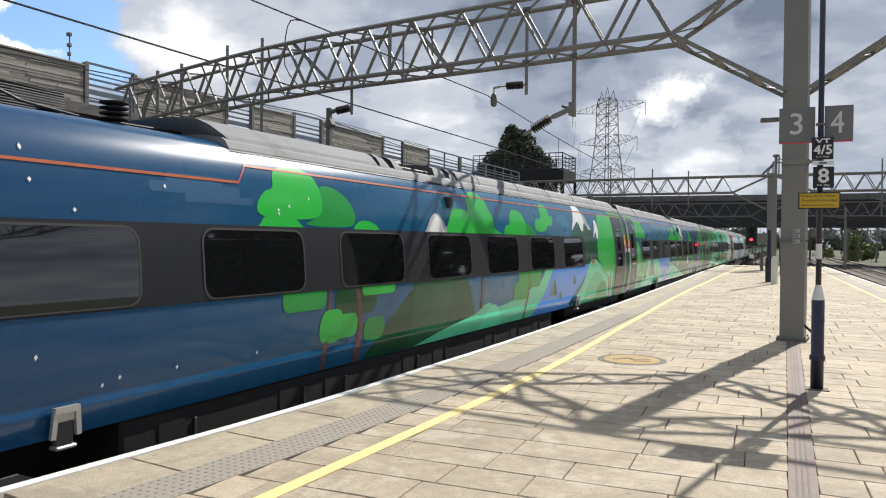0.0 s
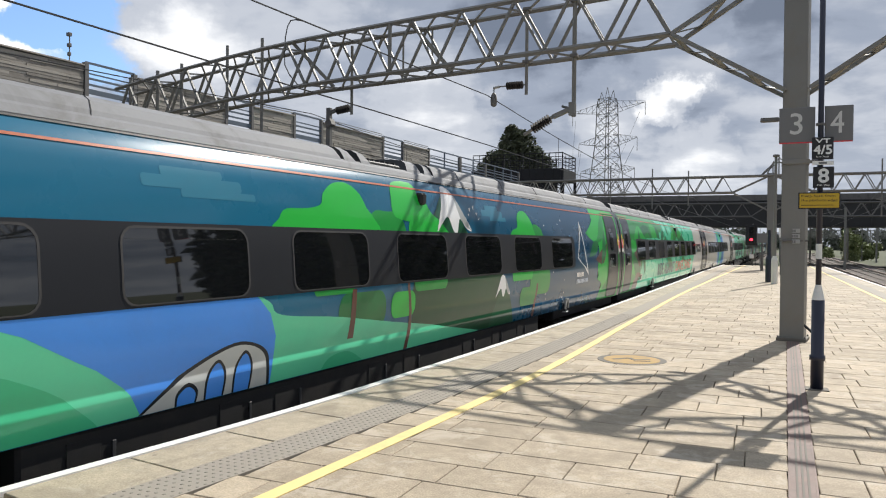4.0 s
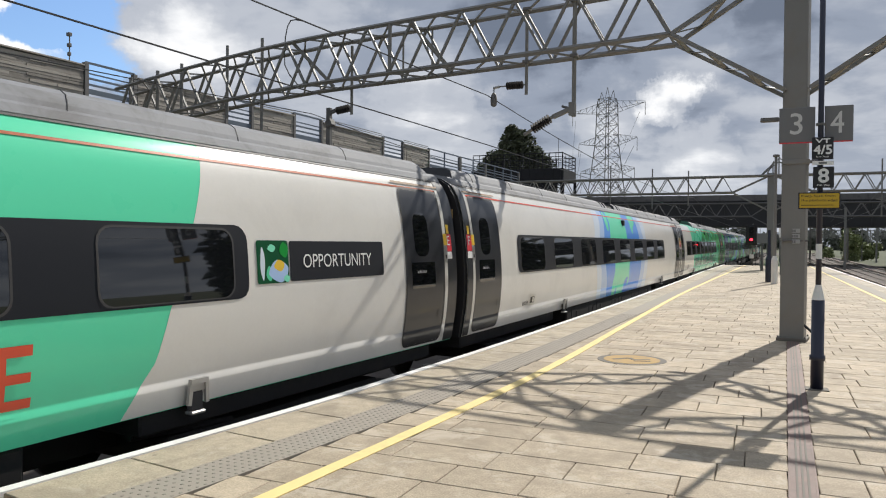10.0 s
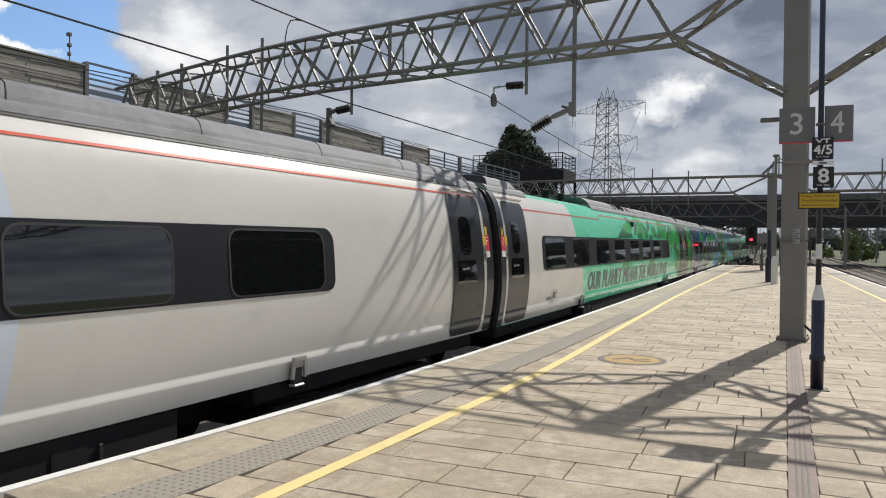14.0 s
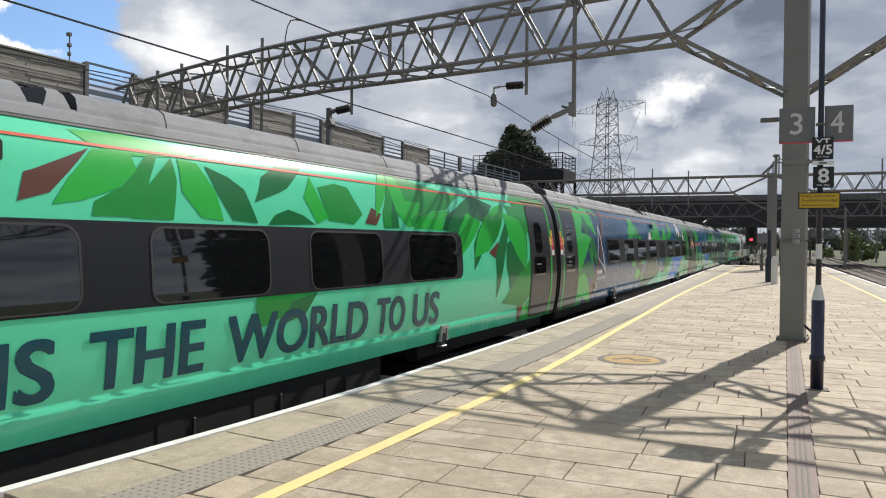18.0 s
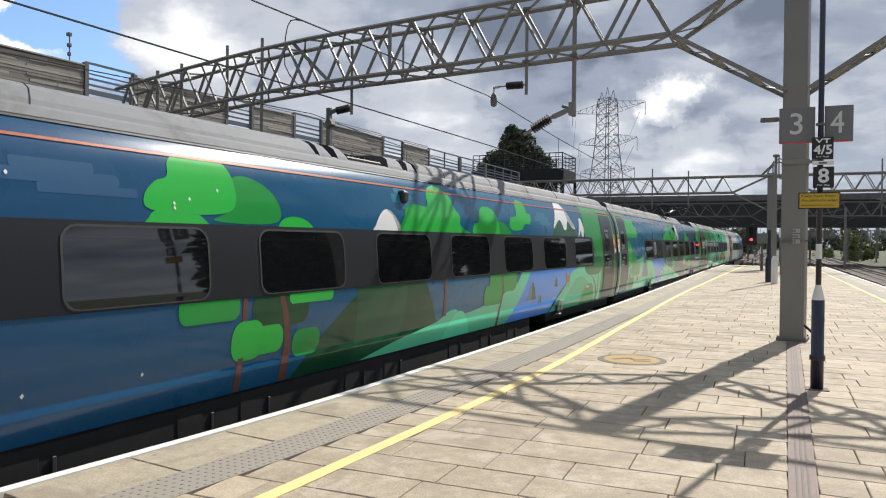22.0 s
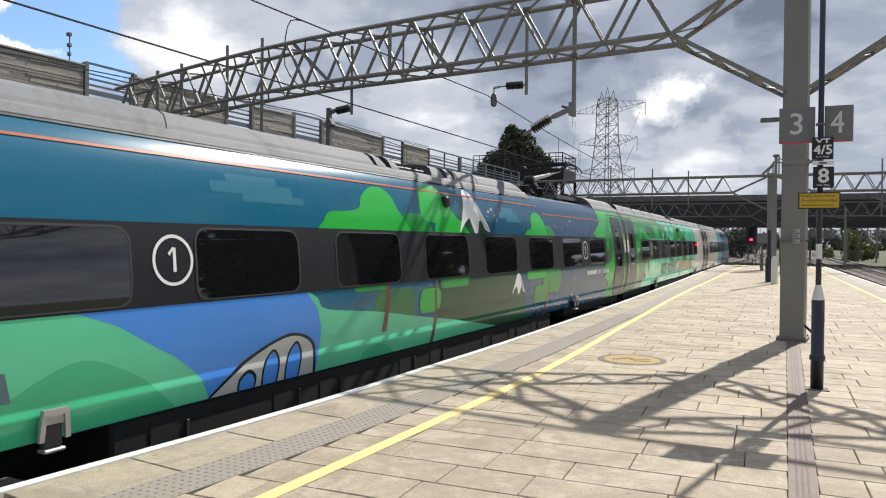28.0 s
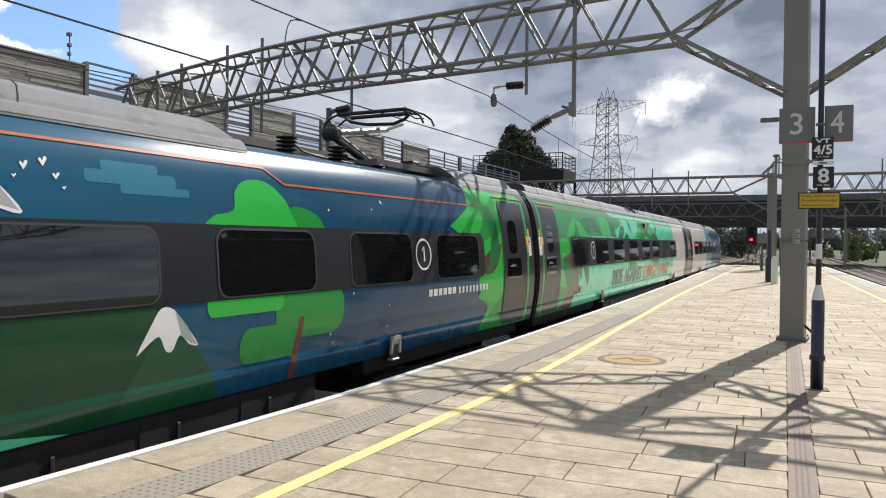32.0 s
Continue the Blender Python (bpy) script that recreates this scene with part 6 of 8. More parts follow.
def brand_mark(coach, u, dz=0.0):
    """The operator's mark: a white three-cornered outline and two plain bars under it."""
    a, b, c = Vector((u + 0.36, 2.13)), Vector((u, 1.26)), Vector((u + 0.88, 0.82))
    g = (a + b + c) / 3
    sc = lambda v, k: tuple(g + (v - g) * k)
    art(coach, "white_outline_mark", [[sc(v, 1.0) for v in (a, b, c)], [(a.x + 0.005, a.y - 0.14), (b.x + 0.052, b.y + 0.008), (c.x - 0.11, c.y + 0.105)]], "snow", 7, "white three-cornered outline mark")
    for k in range(6):
        art(coach, "white_bar", [rect(u - 0.1 + k * 0.095, u - 0.035 + k * 0.095, 0.815, 0.9)], "snow", 7)
    for k in range(9):
        art(coach, "white_bar", [rect(u - 0.1 + k * 0.11, u - 0.03 + k * 0.11, 0.685, 0.765)], "ice", 7)


def stars(coach, u0, u1, count, seed):
    rng = random.Random(seed)
    for _ in range(count):
        u, z = rng.uniform(u0, u1), rng.choice((rng.uniform(0.45, 0.98), rng.uniform(1.8, 2.22)))
        art(coach, "painted_star", [[(u - 0.016, z), (u, z - 0.02), (u + 0.016, z), (u, z + 0.02)]], "snow", 7)


def class_mark(coach, u):
    """First class numeral in a ring on the band."""
    ring = lambda r: [(u + r * math.cos(a * math.tau / 28), 1.44 + r * math.sin(a * math.tau / 28)) for a in range(28)]
    decal("first_class_mark", [ring(0.225), ring(0.195)], "snow", coach, 0.0115, "white first class ring and numeral")
    decal("numeral", [rect(u - 0.005, u + 0.03, 1.34, 1.55)], "snow", coach, 0.0115)
    decal("numeral", [[(u - 0.06, 1.50), (u - 0.04, 1.48), (u + 0.0, 1.53), (u + 0.0, 1.56)]], "snow", coach, 0.0117)


def design_night(c, big_hill):
    """Leaves, then night sky, trees, dark hills, peaks, a lake and an end tree."""
    cloud_streak(c, 6.6, 2.02, 1.1, "night_pale")
    cloud_streak(c, 17.4, 2.04, 0.7)
    cloud_streak(c, 12.0, 2.12, 0.6)
    stars(c, 5.2, 9.0, 14, 4)
    # hills and far forest below the windows
    painted_hill(c, [(9.85, 0.25), (10.5, 0.68), (11.1, 0.98), (11.7, 1.1), (12.5, 1.1), (12.78, 0.96), (13.12, 0.5), (13.3, 0.2)], "green_deep", 1)
    painted_hill(c, [(11.0, 1.02), (11.6, 1.08), (12.2, 1.03), (12.06, 0.38), (12.0, 0.2)], "forest", 2)
    painted_hill(c, [(18.0, 1.6), (18.4, 1.9), (18.75, 2.3), (19.4, 2.3), (19.95, 1.95), (20.3, 1.7), (20.6, 1.2), (20.8, 1.0)], "forest", 1, 1.0)
    art(c, "painted_flank", [[(19.4, 2.3), (19.95, 1.95), (20.3, 1.7), (20.7, 1.05), (19.3, 1.05), (19.75, 1.6)]], "green_deep", 2)
    painted_hill(c, [(10.85, 0.2), (12.1, 0.37), (13.1, 0.46), (13.45, 0.57), (13.75, 0.6), (14.05, 0.51), (14.9, 0.58), (15.8, 0.74), (16.3, 0.84), (16.7, 1.08), (17.2, 0.9), (17.6, 0.6), (17.9, 0.2)], "hill_pale", 3)
    painted_hill(c, [(13.3, 0.2), (13.75, 0.52), (14.0, 0.55), (14.25, 0.4), (14.4, 0.2)], "mint", 3.5)
    # lake
    art(c, "painted_lake", [[(15.85, 0.2), (16.4, 0.5), (16.75, 0.8), (17.0, 1.06), (20.6, 1.1), (20.6, 0.9), (19.4, 0.9), (18.6, 0.55), (18.0, 0.2)]], "blue", 4)
    if big_hill:
        painted_hill(c, [(18.2, 0.2), (18.7, 0.42), (19.2, 0.75), (19.6, 1.1), (19.85, 1.2), (20.2, 1.2), (20.6, 1.05), (21.2, 1.0), (22.1, 1.0)], "hill_pale", 5)
        painted_hill(c, [(19.2, 0.2), (19.5, 0.55), (19.9, 0.8), (20.4, 0.86), (20.9, 0.7), (21.3, 0.3), (21.4, 0.2)], "hill", 5.4)
    else:
        painted_hill(c, [(18.0, 0.2), (18.7, 0.52), (19.4, 0.9), (19.8, 0.98), (20.3, 1.08), (21.0, 1.08), (21.9, 1.05), (22.1, 1.0)], "hill_pale", 5)
        painted_hill(c, [(18.75, 0.2), (19.2, 0.48), (19.8, 0.78), (20.4, 0.8), (20.9, 0.62), (21.3, 0.3), (21.4, 0.2)], "hill", 5.4)
    painted_hill(c, [(20.25, 0.2), (20.5, 0.5), (20.8, 0.64), (21.2, 0.62), (21.45, 0.4), (21.6, 0.2)], "green_mid", 5.8)
    for u, z, s in ((17.06, 0.52, 0.9), (18.33, 0.69, 0.5), (17.5, 0.44, 0.4)):
        art(c, "painted_rock", [[(u - 0.26 * s, z), (u - 0.1 * s, z + 0.28 * s), (u, z + 0.37 * s), (u + 0.12 * s, z + 0.25 * s), (u + 0.26 * s, z)]], "rock", 5)
        art(c, "painted_rock_shade", [[(u, z), (u, z + 0.37 * s), (u + 0.12 * s, z + 0.25 * s), (u + 0.26 * s, z)]], "forest", 5.4)
    # snow: a round dome, then two peaks
    art(c, "painted_snow", [rounded([(11.42, 1.7), (11.52, 1.84), (11.66, 1.97), (11.82, 2.03), (11.96, 1.98), (12.05, 1.84), (12.08, 1.7)])], "snow", 2)
    art(c, "painted_snow_shade", [[(11.8, 2.035), (11.92, 2.015), (12.04, 1.93), (12.14, 1.81), (12.2, 1.7), (12.06, 1.7), (12.03, 1.82), (11.95, 1.96)]], "snow_shade", 2.4)
    painted_peak(c, 18.36, 19.95, 1.92, 2.43, 3)
    painted_peak(c, 20.13, 20.87, 1.74, 2.16, 3)
    # trees above the windows
    crowns = (
        ([(7.98, 1.87), (7.93, 1.98), (8.06, 2.1), (8.2, 2.14), (8.26, 2.26), (8.5, 2.33), (8.84, 2.31), (9.0, 2.2), (9.02, 2.0), (8.9, 1.88), (8.5, 1.845)], "green", 3.4),
        ([(7.92, 1.7), (7.95, 1.8), (8.06, 1.87), (8.4, 1.87), (8.56, 1.82), (8.62, 1.7)], "green", 3.0),
        ([(8.7, 1.8), (8.92, 1.9), (8.95, 2.14), (9.2, 2.2), (9.52, 2.12), (9.66, 1.96), (9.62, 1.82), (9.3, 1.78)], "green_mid", 2),
        ([(9.62, 1.7), (9.66, 1.82), (9.84, 1.87), (10.05, 1.85), (10.18, 1.78), (10.2, 1.7)], "green", 3),
        ([(12.28, 1.72), (12.26, 1.96), (12.42, 2.1), (12.7, 2.12), (12.98, 2.11), (13.02, 2.24), (13.2, 2.34), (13.5, 2.36), (13.78, 2.26), (13.86, 2.14), (14.02, 2.02), (14.0, 1.88), (14.2, 1.8), (14.4, 1.76), (14.4, 1.7)], "green", 3.4),
        ([(13.1, 1.72), (13.1, 2.06), (13.24, 2.14), (13.4, 2.06), (13.7, 1.92), (13.78, 1.72)], "green_mid", 2.2),
        ([(14.5, 1.72), (14.52, 1.9), (14.74, 1.95), (14.8, 2.1), (15.0, 2.18), (15.36, 2.16), (15.55, 2.04), (15.58, 1.82), (15.5, 1.72)], "green", 3.4),
        ([(15.45, 1.72), (15.56, 1.96), (15.8, 1.96), (16.0, 1.88), (16.14, 1.8), (16.16, 1.72)], "green_mid", 2),
        ([(16.1, 1.9), (16.2, 2.06), (16.5, 2.1), (16.58, 2.26), (16.74, 2.34), (17.0, 2.3), (17.04, 2.16), (17.2, 2.14), (17.12, 1.98), (16.86, 1.96), (16.7, 1.86), (16.3, 1.84)], "green", 3.4))
    for points, m, l in crowns:
        art(c, "painted_tree_crown", [rounded(points, 4)], m, l)
    # trees below
    for u0, u1, z0, z1, m, l in ((8.22, 8.98, 0.84, 1.06, "green_mid", 4), (9.16, 10.05, 0.74, 1.06, "green_deep", 3.5), (8.88, 9.34, 0.47, 0.82, "green", 4.4), (8.95, 9.64, 0.5, 0.76, "green", 4.5), (9.8, 10.28, 0.42, 0.68, "green_mid", 4),
                                 (9.72, 10.5, 0.92, 1.06, "green", 4), (14.8, 15.6, 0.56, 0.86, "green_mid", 4.4), (15.02, 16.28, 0.74, 1.1, "green_mid", 4.8)):
        painted_blob(c, u0, u1, z0, z1, m, l)
    painted_trunk(c, [(9.02, 0.24), (9.03, 0.6), (9.06, 1.05)], 0.08, 0.06, "bark_red", 4.2)
    painted_trunk(c, [(9.7, 0.24), (9.72, 0.55), (9.66, 0.85), (9.6, 1.0)], 0.12, 0.07, "bark_red", 5)
    painted_trunk(c, [(13.38, 0.53), (13.37, 0.8), (13.36, 1.1)], 0.11, 0.08, "bark_red", 5)
    painted_trunk(c, [(15.5, 0.2), (15.55, 0.5), (15.63, 0.75), (15.58, 1.0)], 0.1, 0.06, "bark", 5.4)
    # deer: body, legs, neck and antlers
    du, dz = (0.76, 0.34) if big_hill else (0.0, 0.0)
    d = [rect(19.02, 19.3, 0.755, 0.87, 0.04), [(18.99, 0.86), (19.06, 0.82), (19.1, 0.9), (19.04, 0.97), (18.97, 0.95)]]
    d += [rect(u, u + 0.022, 0.64, 0.7549) for u in (19.05, 19.12, 19.22, 19.27)] + [[(18.99, 0.9701), (19.0, 0.9701), (18.98, 1.04)], [(19.03, 0.9701), (19.04, 0.9701), (19.06, 1.05)]]
    d = [[(u + du, z + dz) for u, z in loop] for loop in d]
    art(c, "painted_deer", d, "deer", 6.4)
    # end tree round the door
    if big_hill:
        painted_blob(c, 20.62, 22.3, 0.85, 2.30, "green", 6, 0.35)
        painted_blob(c, 20.4, 21.2, 1.1, 1.75, "green", 6.1, 0.25)
        painted_trunk(c, [(21.75, 0.22), (21.8, 0.5), (21.72, 0.86)], 0.13, 0.06, "bark", 6.8)
        painted_trunk(c, [(21.72, 0.4), (21.5, 0.72), (20.95, 0.87)], 0.12, 0.05, "bark", 6.8)
    else:
        painted_blob(c, 20.68, 22.5, 1.25, 2.46, "green_mid", 6, 0.25)
        art(c, "painted_tree_crown", [rounded([(20.48, 1.05), (20.63, 0.88), (21.08, 0.82), (21.78, 0.84), (22.03, 0.99), (21.98, 1.26), (21.63, 1.34), (21.3, 1.55), (21.0, 1.68), (20.7, 1.4)])], "green_dark", 6.5)
        painted_trunk(c, [(21.73, 0.24), (21.68, 0.38), (21.53, 0.57), (21.28, 0.75), (20.93, 0.84)], 0.13, 0.05, "bark", 6.8)
        painted_trunk(c, [(21.8, 0.24), (21.78, 0.54), (21.7, 0.84)], 0.08, 0.06, "bark", 6.9)
    painted_blob(c, 22.0, 24.1, 0.25, 2.4, "green_mid", 5.9, 0.12)
    # leaves and branch at the leading end
    art(c, "painted_branch", [[(2.5, 0.2), (3.1, 0.24), (3.65, 0.62), (4.1, 1.2), (4.6, 1.95), (4.95, 2.4), (4.62, 2.4), (4.3, 1.85), (3.85, 1.2), (3.4, 0.82), (2.9, 0.52)]], "bark_red", 2)
    art(c, "painted_leafage", [rect(0.3, 2.35, 0.2, 2.41)], "green_mid", 2.5)
    painted_leaf(c, (2.5, 2.38), (4.3, 2.16), 0.3, "green_mid", 3)
    painted_leaf(c, (2.6, 2.32), (3.76, 1.78), 0.42, "green", 4)
    painted_leaf(c, (2.5, 2.3), (3.05, 1.68), 0.5, "green_dark", 3.5)
    painted_leaf(c, (3.0, 1.8), (3.66, 0.92), 0.45, "green_dark", 3)
    painted_leaf(c, (2.9, 1.55), (3.2, 0.98), 0.3, "green_mid", 3.2)
    painted_leaf(c, (1.4, 0.78), (3.22, 1.75), 0.72, "green", 5)
    painted_leaf(c, (1.6, 1.5), (2.75, 2.32), 0.6, "green", 4.4)
    painted_leaf(c, (2.0, 0.85), (3.55, 0.72), 0.42, "green_dark", 4)
    painted_leaf(c, (1.5, 0.62), (3.25, 0.2), 0.5, "green", 5)
    brand_mark(c, 3.72)


def design_hills(c, first_class):
    """Bushes, rocks, bridge and lake, trees and peaks, then night sky with leaves at the far end."""
    cloud_streak(c, 7.4, 2.06, 1.2)
    cloud_streak(c, 14.4, 2.05, 0.9)
    stars(c, 17.2, 20.2, 9, 8)
    painted_hill(c, [(1.2, 0.9), (2.2, 0.98), (3.2, 1.06), (4.15, 1.16), (4.7, 1.32), (5.4, 1.2), (5.8, 1.06), (6.5, 0.86), (7.25, 0.4), (7.45, 0.2)], "hill_pale", 2)
    art(c, "painted_lake", [[(5.7, 1.08), (8.5, 1.1), (8.7, 1.02), (8.9, 0.86), (9.0, 0.66), (9.0, 0.2), (7.42, 0.2), (7.25, 0.4), (6.9, 0.62), (6.3, 0.9)]], "blue", 2.9)
    painted_hill(c, [(5.2, 0.4), (5.9, 0.7), (6.4, 0.58), (6.9, 0.3), (7.0, 0.2)], "hill", 2.4)
    # far woods and fields beyond the lake
    painted_hill(c, [(11.86, 0.5), (11.9, 1.1), (12.4, 1.12), (13.5, 1.08), (14.6, 1.08), (15.3, 0.62), (15.75, 0.2)], "green_deep", 1, 0.2)
    painted_hill(c, [(8.2, 0.94), (8.4, 1.04), (8.62, 1.05), (8.9, 0.95), (9.1, 0.83), (10.2, 0.73), (11.7, 0.54), (14.15, 0.26), (14.45, 0.2)], "hill_pale", 2.6)
    art(c, "painted_hill_side", [[(8.4, 1.0), (8.55, 1.05), (8.66, 1.04), (8.74, 0.9), (8.74, 0.62), (8.6, 0.5)]], "hill", 2.75)
    painted_hill(c, [(9.85, 0.22), (10.0, 0.34), (10.35, 0.37), (10.65, 0.28), (10.8, 0.2)], "hill", 3.4)
    painted_hill(c, [(13.42, 0.34), (13.5, 0.8), (13.8, 1.08), (14.9, 1.08), (15.4, 0.72), (15.8, 0.2)], "green_deep", 2)
    # bridge with three arches
    SETBACK[:] = [0.0, 1.0, 0.45]
    arch = lambda u, w, h: curve_top([(u - w, 0.24), (u - w, 0.24 + h * 0.6), (u, 0.24 + h), (u + w, 0.24 + h * 0.6), (u + w, 0.24)], 0.2, 4)
    body = curve_top([(6.9, 0.22), (7.3, 0.42), (7.75, 0.58), (8.1, 0.62), (8.4, 0.5), (8.5, 0.22)], 0.2)
    art(c, "painted_bridge_line", [curve_top([(6.86, 0.22), (7.28, 0.45), (7.74, 0.61), (8.1, 0.65), (8.44, 0.52), (8.54, 0.22)], 0.2)], "ink", 4.4)
    art(c, "painted_bridge", [body], "bridge", 4.8)
    for u, h in ((7.42, 0.13), (7.76, 0.26), (8.12, 0.30)):
        art(c, "painted_arch_line", [arch(u, 0.125, h + 0.03)], "ink", 5.2)
        art(c, "painted_arch", [arch(u, 0.1, h)], "blue", 5.6)
    SETBACK[:] = [17.5, 19.0, 0.27]
    # rocks
    art(c, "painted_rock", [[(4.25, 0.54), (4.35, 0.88), (4.5, 1.38), (4.58, 1.42), (4.72, 1.28), (4.95, 0.9), (5.2, 0.54)]], "rock", 4)
    art(c, "painted_rock_shade", [[(4.58, 1.42), (4.72, 1.28), (4.95, 0.9), (5.2, 0.54), (4.62, 0.54), (4.66, 0.95)]], "teal", 4.4)
    art(c, "painted_rock", [[(4.75, 0.52), (4.85, 0.9), (5.0, 0.96), (5.2, 0.74), (5.4, 0.7), (5.46, 0.5)]], "rock", 4.2)
    art(c, "painted_shrub", [[(4.8, 0.86), (4.9, 0.98), (5.02, 0.96), (5.12, 0.82), (4.98, 0.86)]], "green_mid", 4.6)
    # bushes at the leading end
    for u0, u1, z0, z1, m, l in ((1.2, 2.4, 1.8, 2.3, "green", 4), (1.9, 3.24, 1.8, 2.27, "green", 4.2), (2.5, 3.54, 1.79, 2.13, "green", 4.1), (1.2, 2.42, 0.88, 1.68, "green", 4.4), (1.5, 2.54, 0.92, 1.6, "green_mid", 4.0),
                                 (2.44, 3.76, 0.62, 1.0, "green_mid", 4.6), (2.1, 2.92, 0.3, 0.58, "green_dark", 4.7), (2.4, 3.1, 0.8, 1.3, "green_mid", 4.5), (1.3, 2.6, 1.55, 1.95, "teal", 3.6)):
        painted_blob(c, u0, u1, z0, z1, m, l)
    painted_trunk(c, [(1.92, 0.22), (2.02, 0.5), (2.18, 0.84)], 0.13, 0.06, "bark_red", 4.8)
    painted_trunk(c, [(2.1, 0.5), (2.3, 0.68), (2.5, 0.85)], 0.09, 0.05, "bark_red", 4.8)
    # trees over the windows
    crowns = (
        ([(9.1, 1.7), (9.12, 1.86), (9.24, 1.95), (9.6, 1.97), (9.86, 2.02), (9.95, 2.14), (10.2, 2.24), (10.5, 2.25), (10.72, 2.16), (10.82, 2.02), (10.94, 1.92), (10.96, 1.7)], "green", 3.4),
        ([(10.8, 1.7), (10.95, 1.98), (11.3, 2.0), (11.6, 1.98), (11.7, 1.7)], "green_mid", 2.6),
        ([(11.5, 1.94), (11.48, 2.2), (11.6, 2.32), (11.9, 2.36), (12.2, 2.33), (12.22, 2.1), (12.2, 1.9)], "green", 3.2),
        ([(11.9, 1.72), (11.92, 1.96), (12.1, 2.12), (12.4, 2.16), (12.56, 2.02), (12.8, 1.92), (12.98, 1.8), (13.0, 1.72)], "green", 3.8),
        ([(15.66, 1.72), (15.7, 1.84), (15.96, 1.9), (16.02, 2.08), (16.2, 2.17), (16.5, 2.17), (16.72, 2.06), (16.82, 1.9), (16.82, 1.72)], "green", 3.4),
        ([(16.7, 1.72), (16.8, 1.94), (17.0, 1.97), (17.26, 1.9), (17.36, 1.8), (17.36, 1.72)], "green_mid", 2.6))
    for points, m, l in crowns:
        art(c, "painted_tree_crown", [rounded(points, 4)], m, l)
    painted_hill(c, [(12.2, 1.7), (12.55, 1.95), (13.0, 2.25), (13.35, 2.1), (13.8, 1.7)], "forest", 2, 1.65)
    painted_peak(c, 12.68, 13.88, 1.78, 2.36, 4)
    painted_hill(c, [(14.6, 0.2), (14.85, 0.6), (15.12, 0.92), (15.4, 0.72), (15.85, 0.2)], "forest", 4)
    painted_peak(c, 14.8, 15.46, 0.68, 0.99, 5)
    for k, (u, z) in enumerate(((13.92, 2.115), (14.07, 2.145), (14.16, 2.065), (13.84, 2.045), (14.215, 1.985))):
        art(c, "painted_bird", [[(u + a * w, z + b * w) for a, b in ((0.0, -0.035), (-0.042, 0.02), (-0.03, 0.038), (-0.012, 0.036), (0.002, 0.012), (0.03, 0.05), (0.058, 0.05), (0.062, 0.032))] for w in ((0.62, 0.66, 0.58, 0.34, 0.32)[k],)], "snow", 5)
    # trees below the windows
    for u0, u1, z0, z1, m, l in ((9.62, 10.42, 0.96, 1.12, "green_mid", 4), (10.1, 11.15, 0.55, 0.96, "green_dark", 1.8), (11.28, 11.92, 0.62, 0.92, "green", 4.4), (11.9, 12.9, 0.9, 1.12, "green_mid", 4.2),
                                 (15.56, 16.62, 0.88, 1.08, "green", 4.4), (16.5, 17.66, 0.6, 1.08, "green_mid", 4.2), (16.0, 16.9, 0.44, 0.76, "green_mid", 4.6)):
        painted_blob(c, u0, u1, z0, z1, m, l)
    painted_trunk(c, [(10.38, 0.48), (10.4, 0.7), (10.42, 1.0)], 0.12, 0.09, "bark_red", 4.8)
    painted_trunk(c, [(11.78, 0.2), (11.82, 0.45), (11.8, 0.65), (11.72, 1.02)], 0.1, 0.06, "bark", 5)
    painted_trunk(c, [(16.84, 0.24), (16.86, 0.5), (16.9, 0.7), (16.92, 0.8)], 0.12, 0.08, "bark_red", 5)
    # leaves at the far end
    art(c, "painted_leafage", [rounded([(21.3, 2.45), (21.1, 1.9), (21.4, 1.5), (21.2, 0.9), (21.6, 0.55), (21.5, 0.15), (24.0, 0.15), (24.0, 2.45)])], "green", 2)
    painted_leaf(c, (21.7, 2.3), (20.27, 1.86), 0.5, "green", 4)
    painted_leaf(c, (22.2, 2.35), (20.9, 1.72), 0.42, "green_mid", 3.4)
    painted_leaf(c, (21.5, 2.1), (20.42, 1.28), 0.4, "green_dark", 2.6)
    painted_leaf(c, (22.2, 1.6), (21.0, 1.2), 0.4, "bark_red", 2.4)
    painted_leaf(c, (22.4, 1.3), (21.15, 0.72), 0.5, "green", 5)
    painted_leaf(c, (22.6, 0.9), (21.3, 0.22), 0.4, "green_mid", 4.4)
    painted_leaf(c, (22.0, 2.1), (21.5, 1.0), 0.35, "green_dark", 3)
    if first_class:
        class_mark(c, 6.87)
        class_mark(c, 19.62)
        for k in range(6):
            art(c, "white_bar", [rect(19.48 + k * 0.15, 19.59 + k * 0.15, 0.825, 0.91)], "snow", 7)
        for k in range(9):
            art(c, "white_bar", [rect(20.44 + k * 0.128, 20.51 + k * 0.128, 0.82, 0.905)], "ice", 7)
        orange_line(c, [(0.34, 2.285), (16.5, 2.285), (16.78, 2.17), (21.4, 2.17)])
    else:
        brand_mark(c, 19.45)
        orange_line(c, [(0.34, 2.285), (23.95, 2.285)])


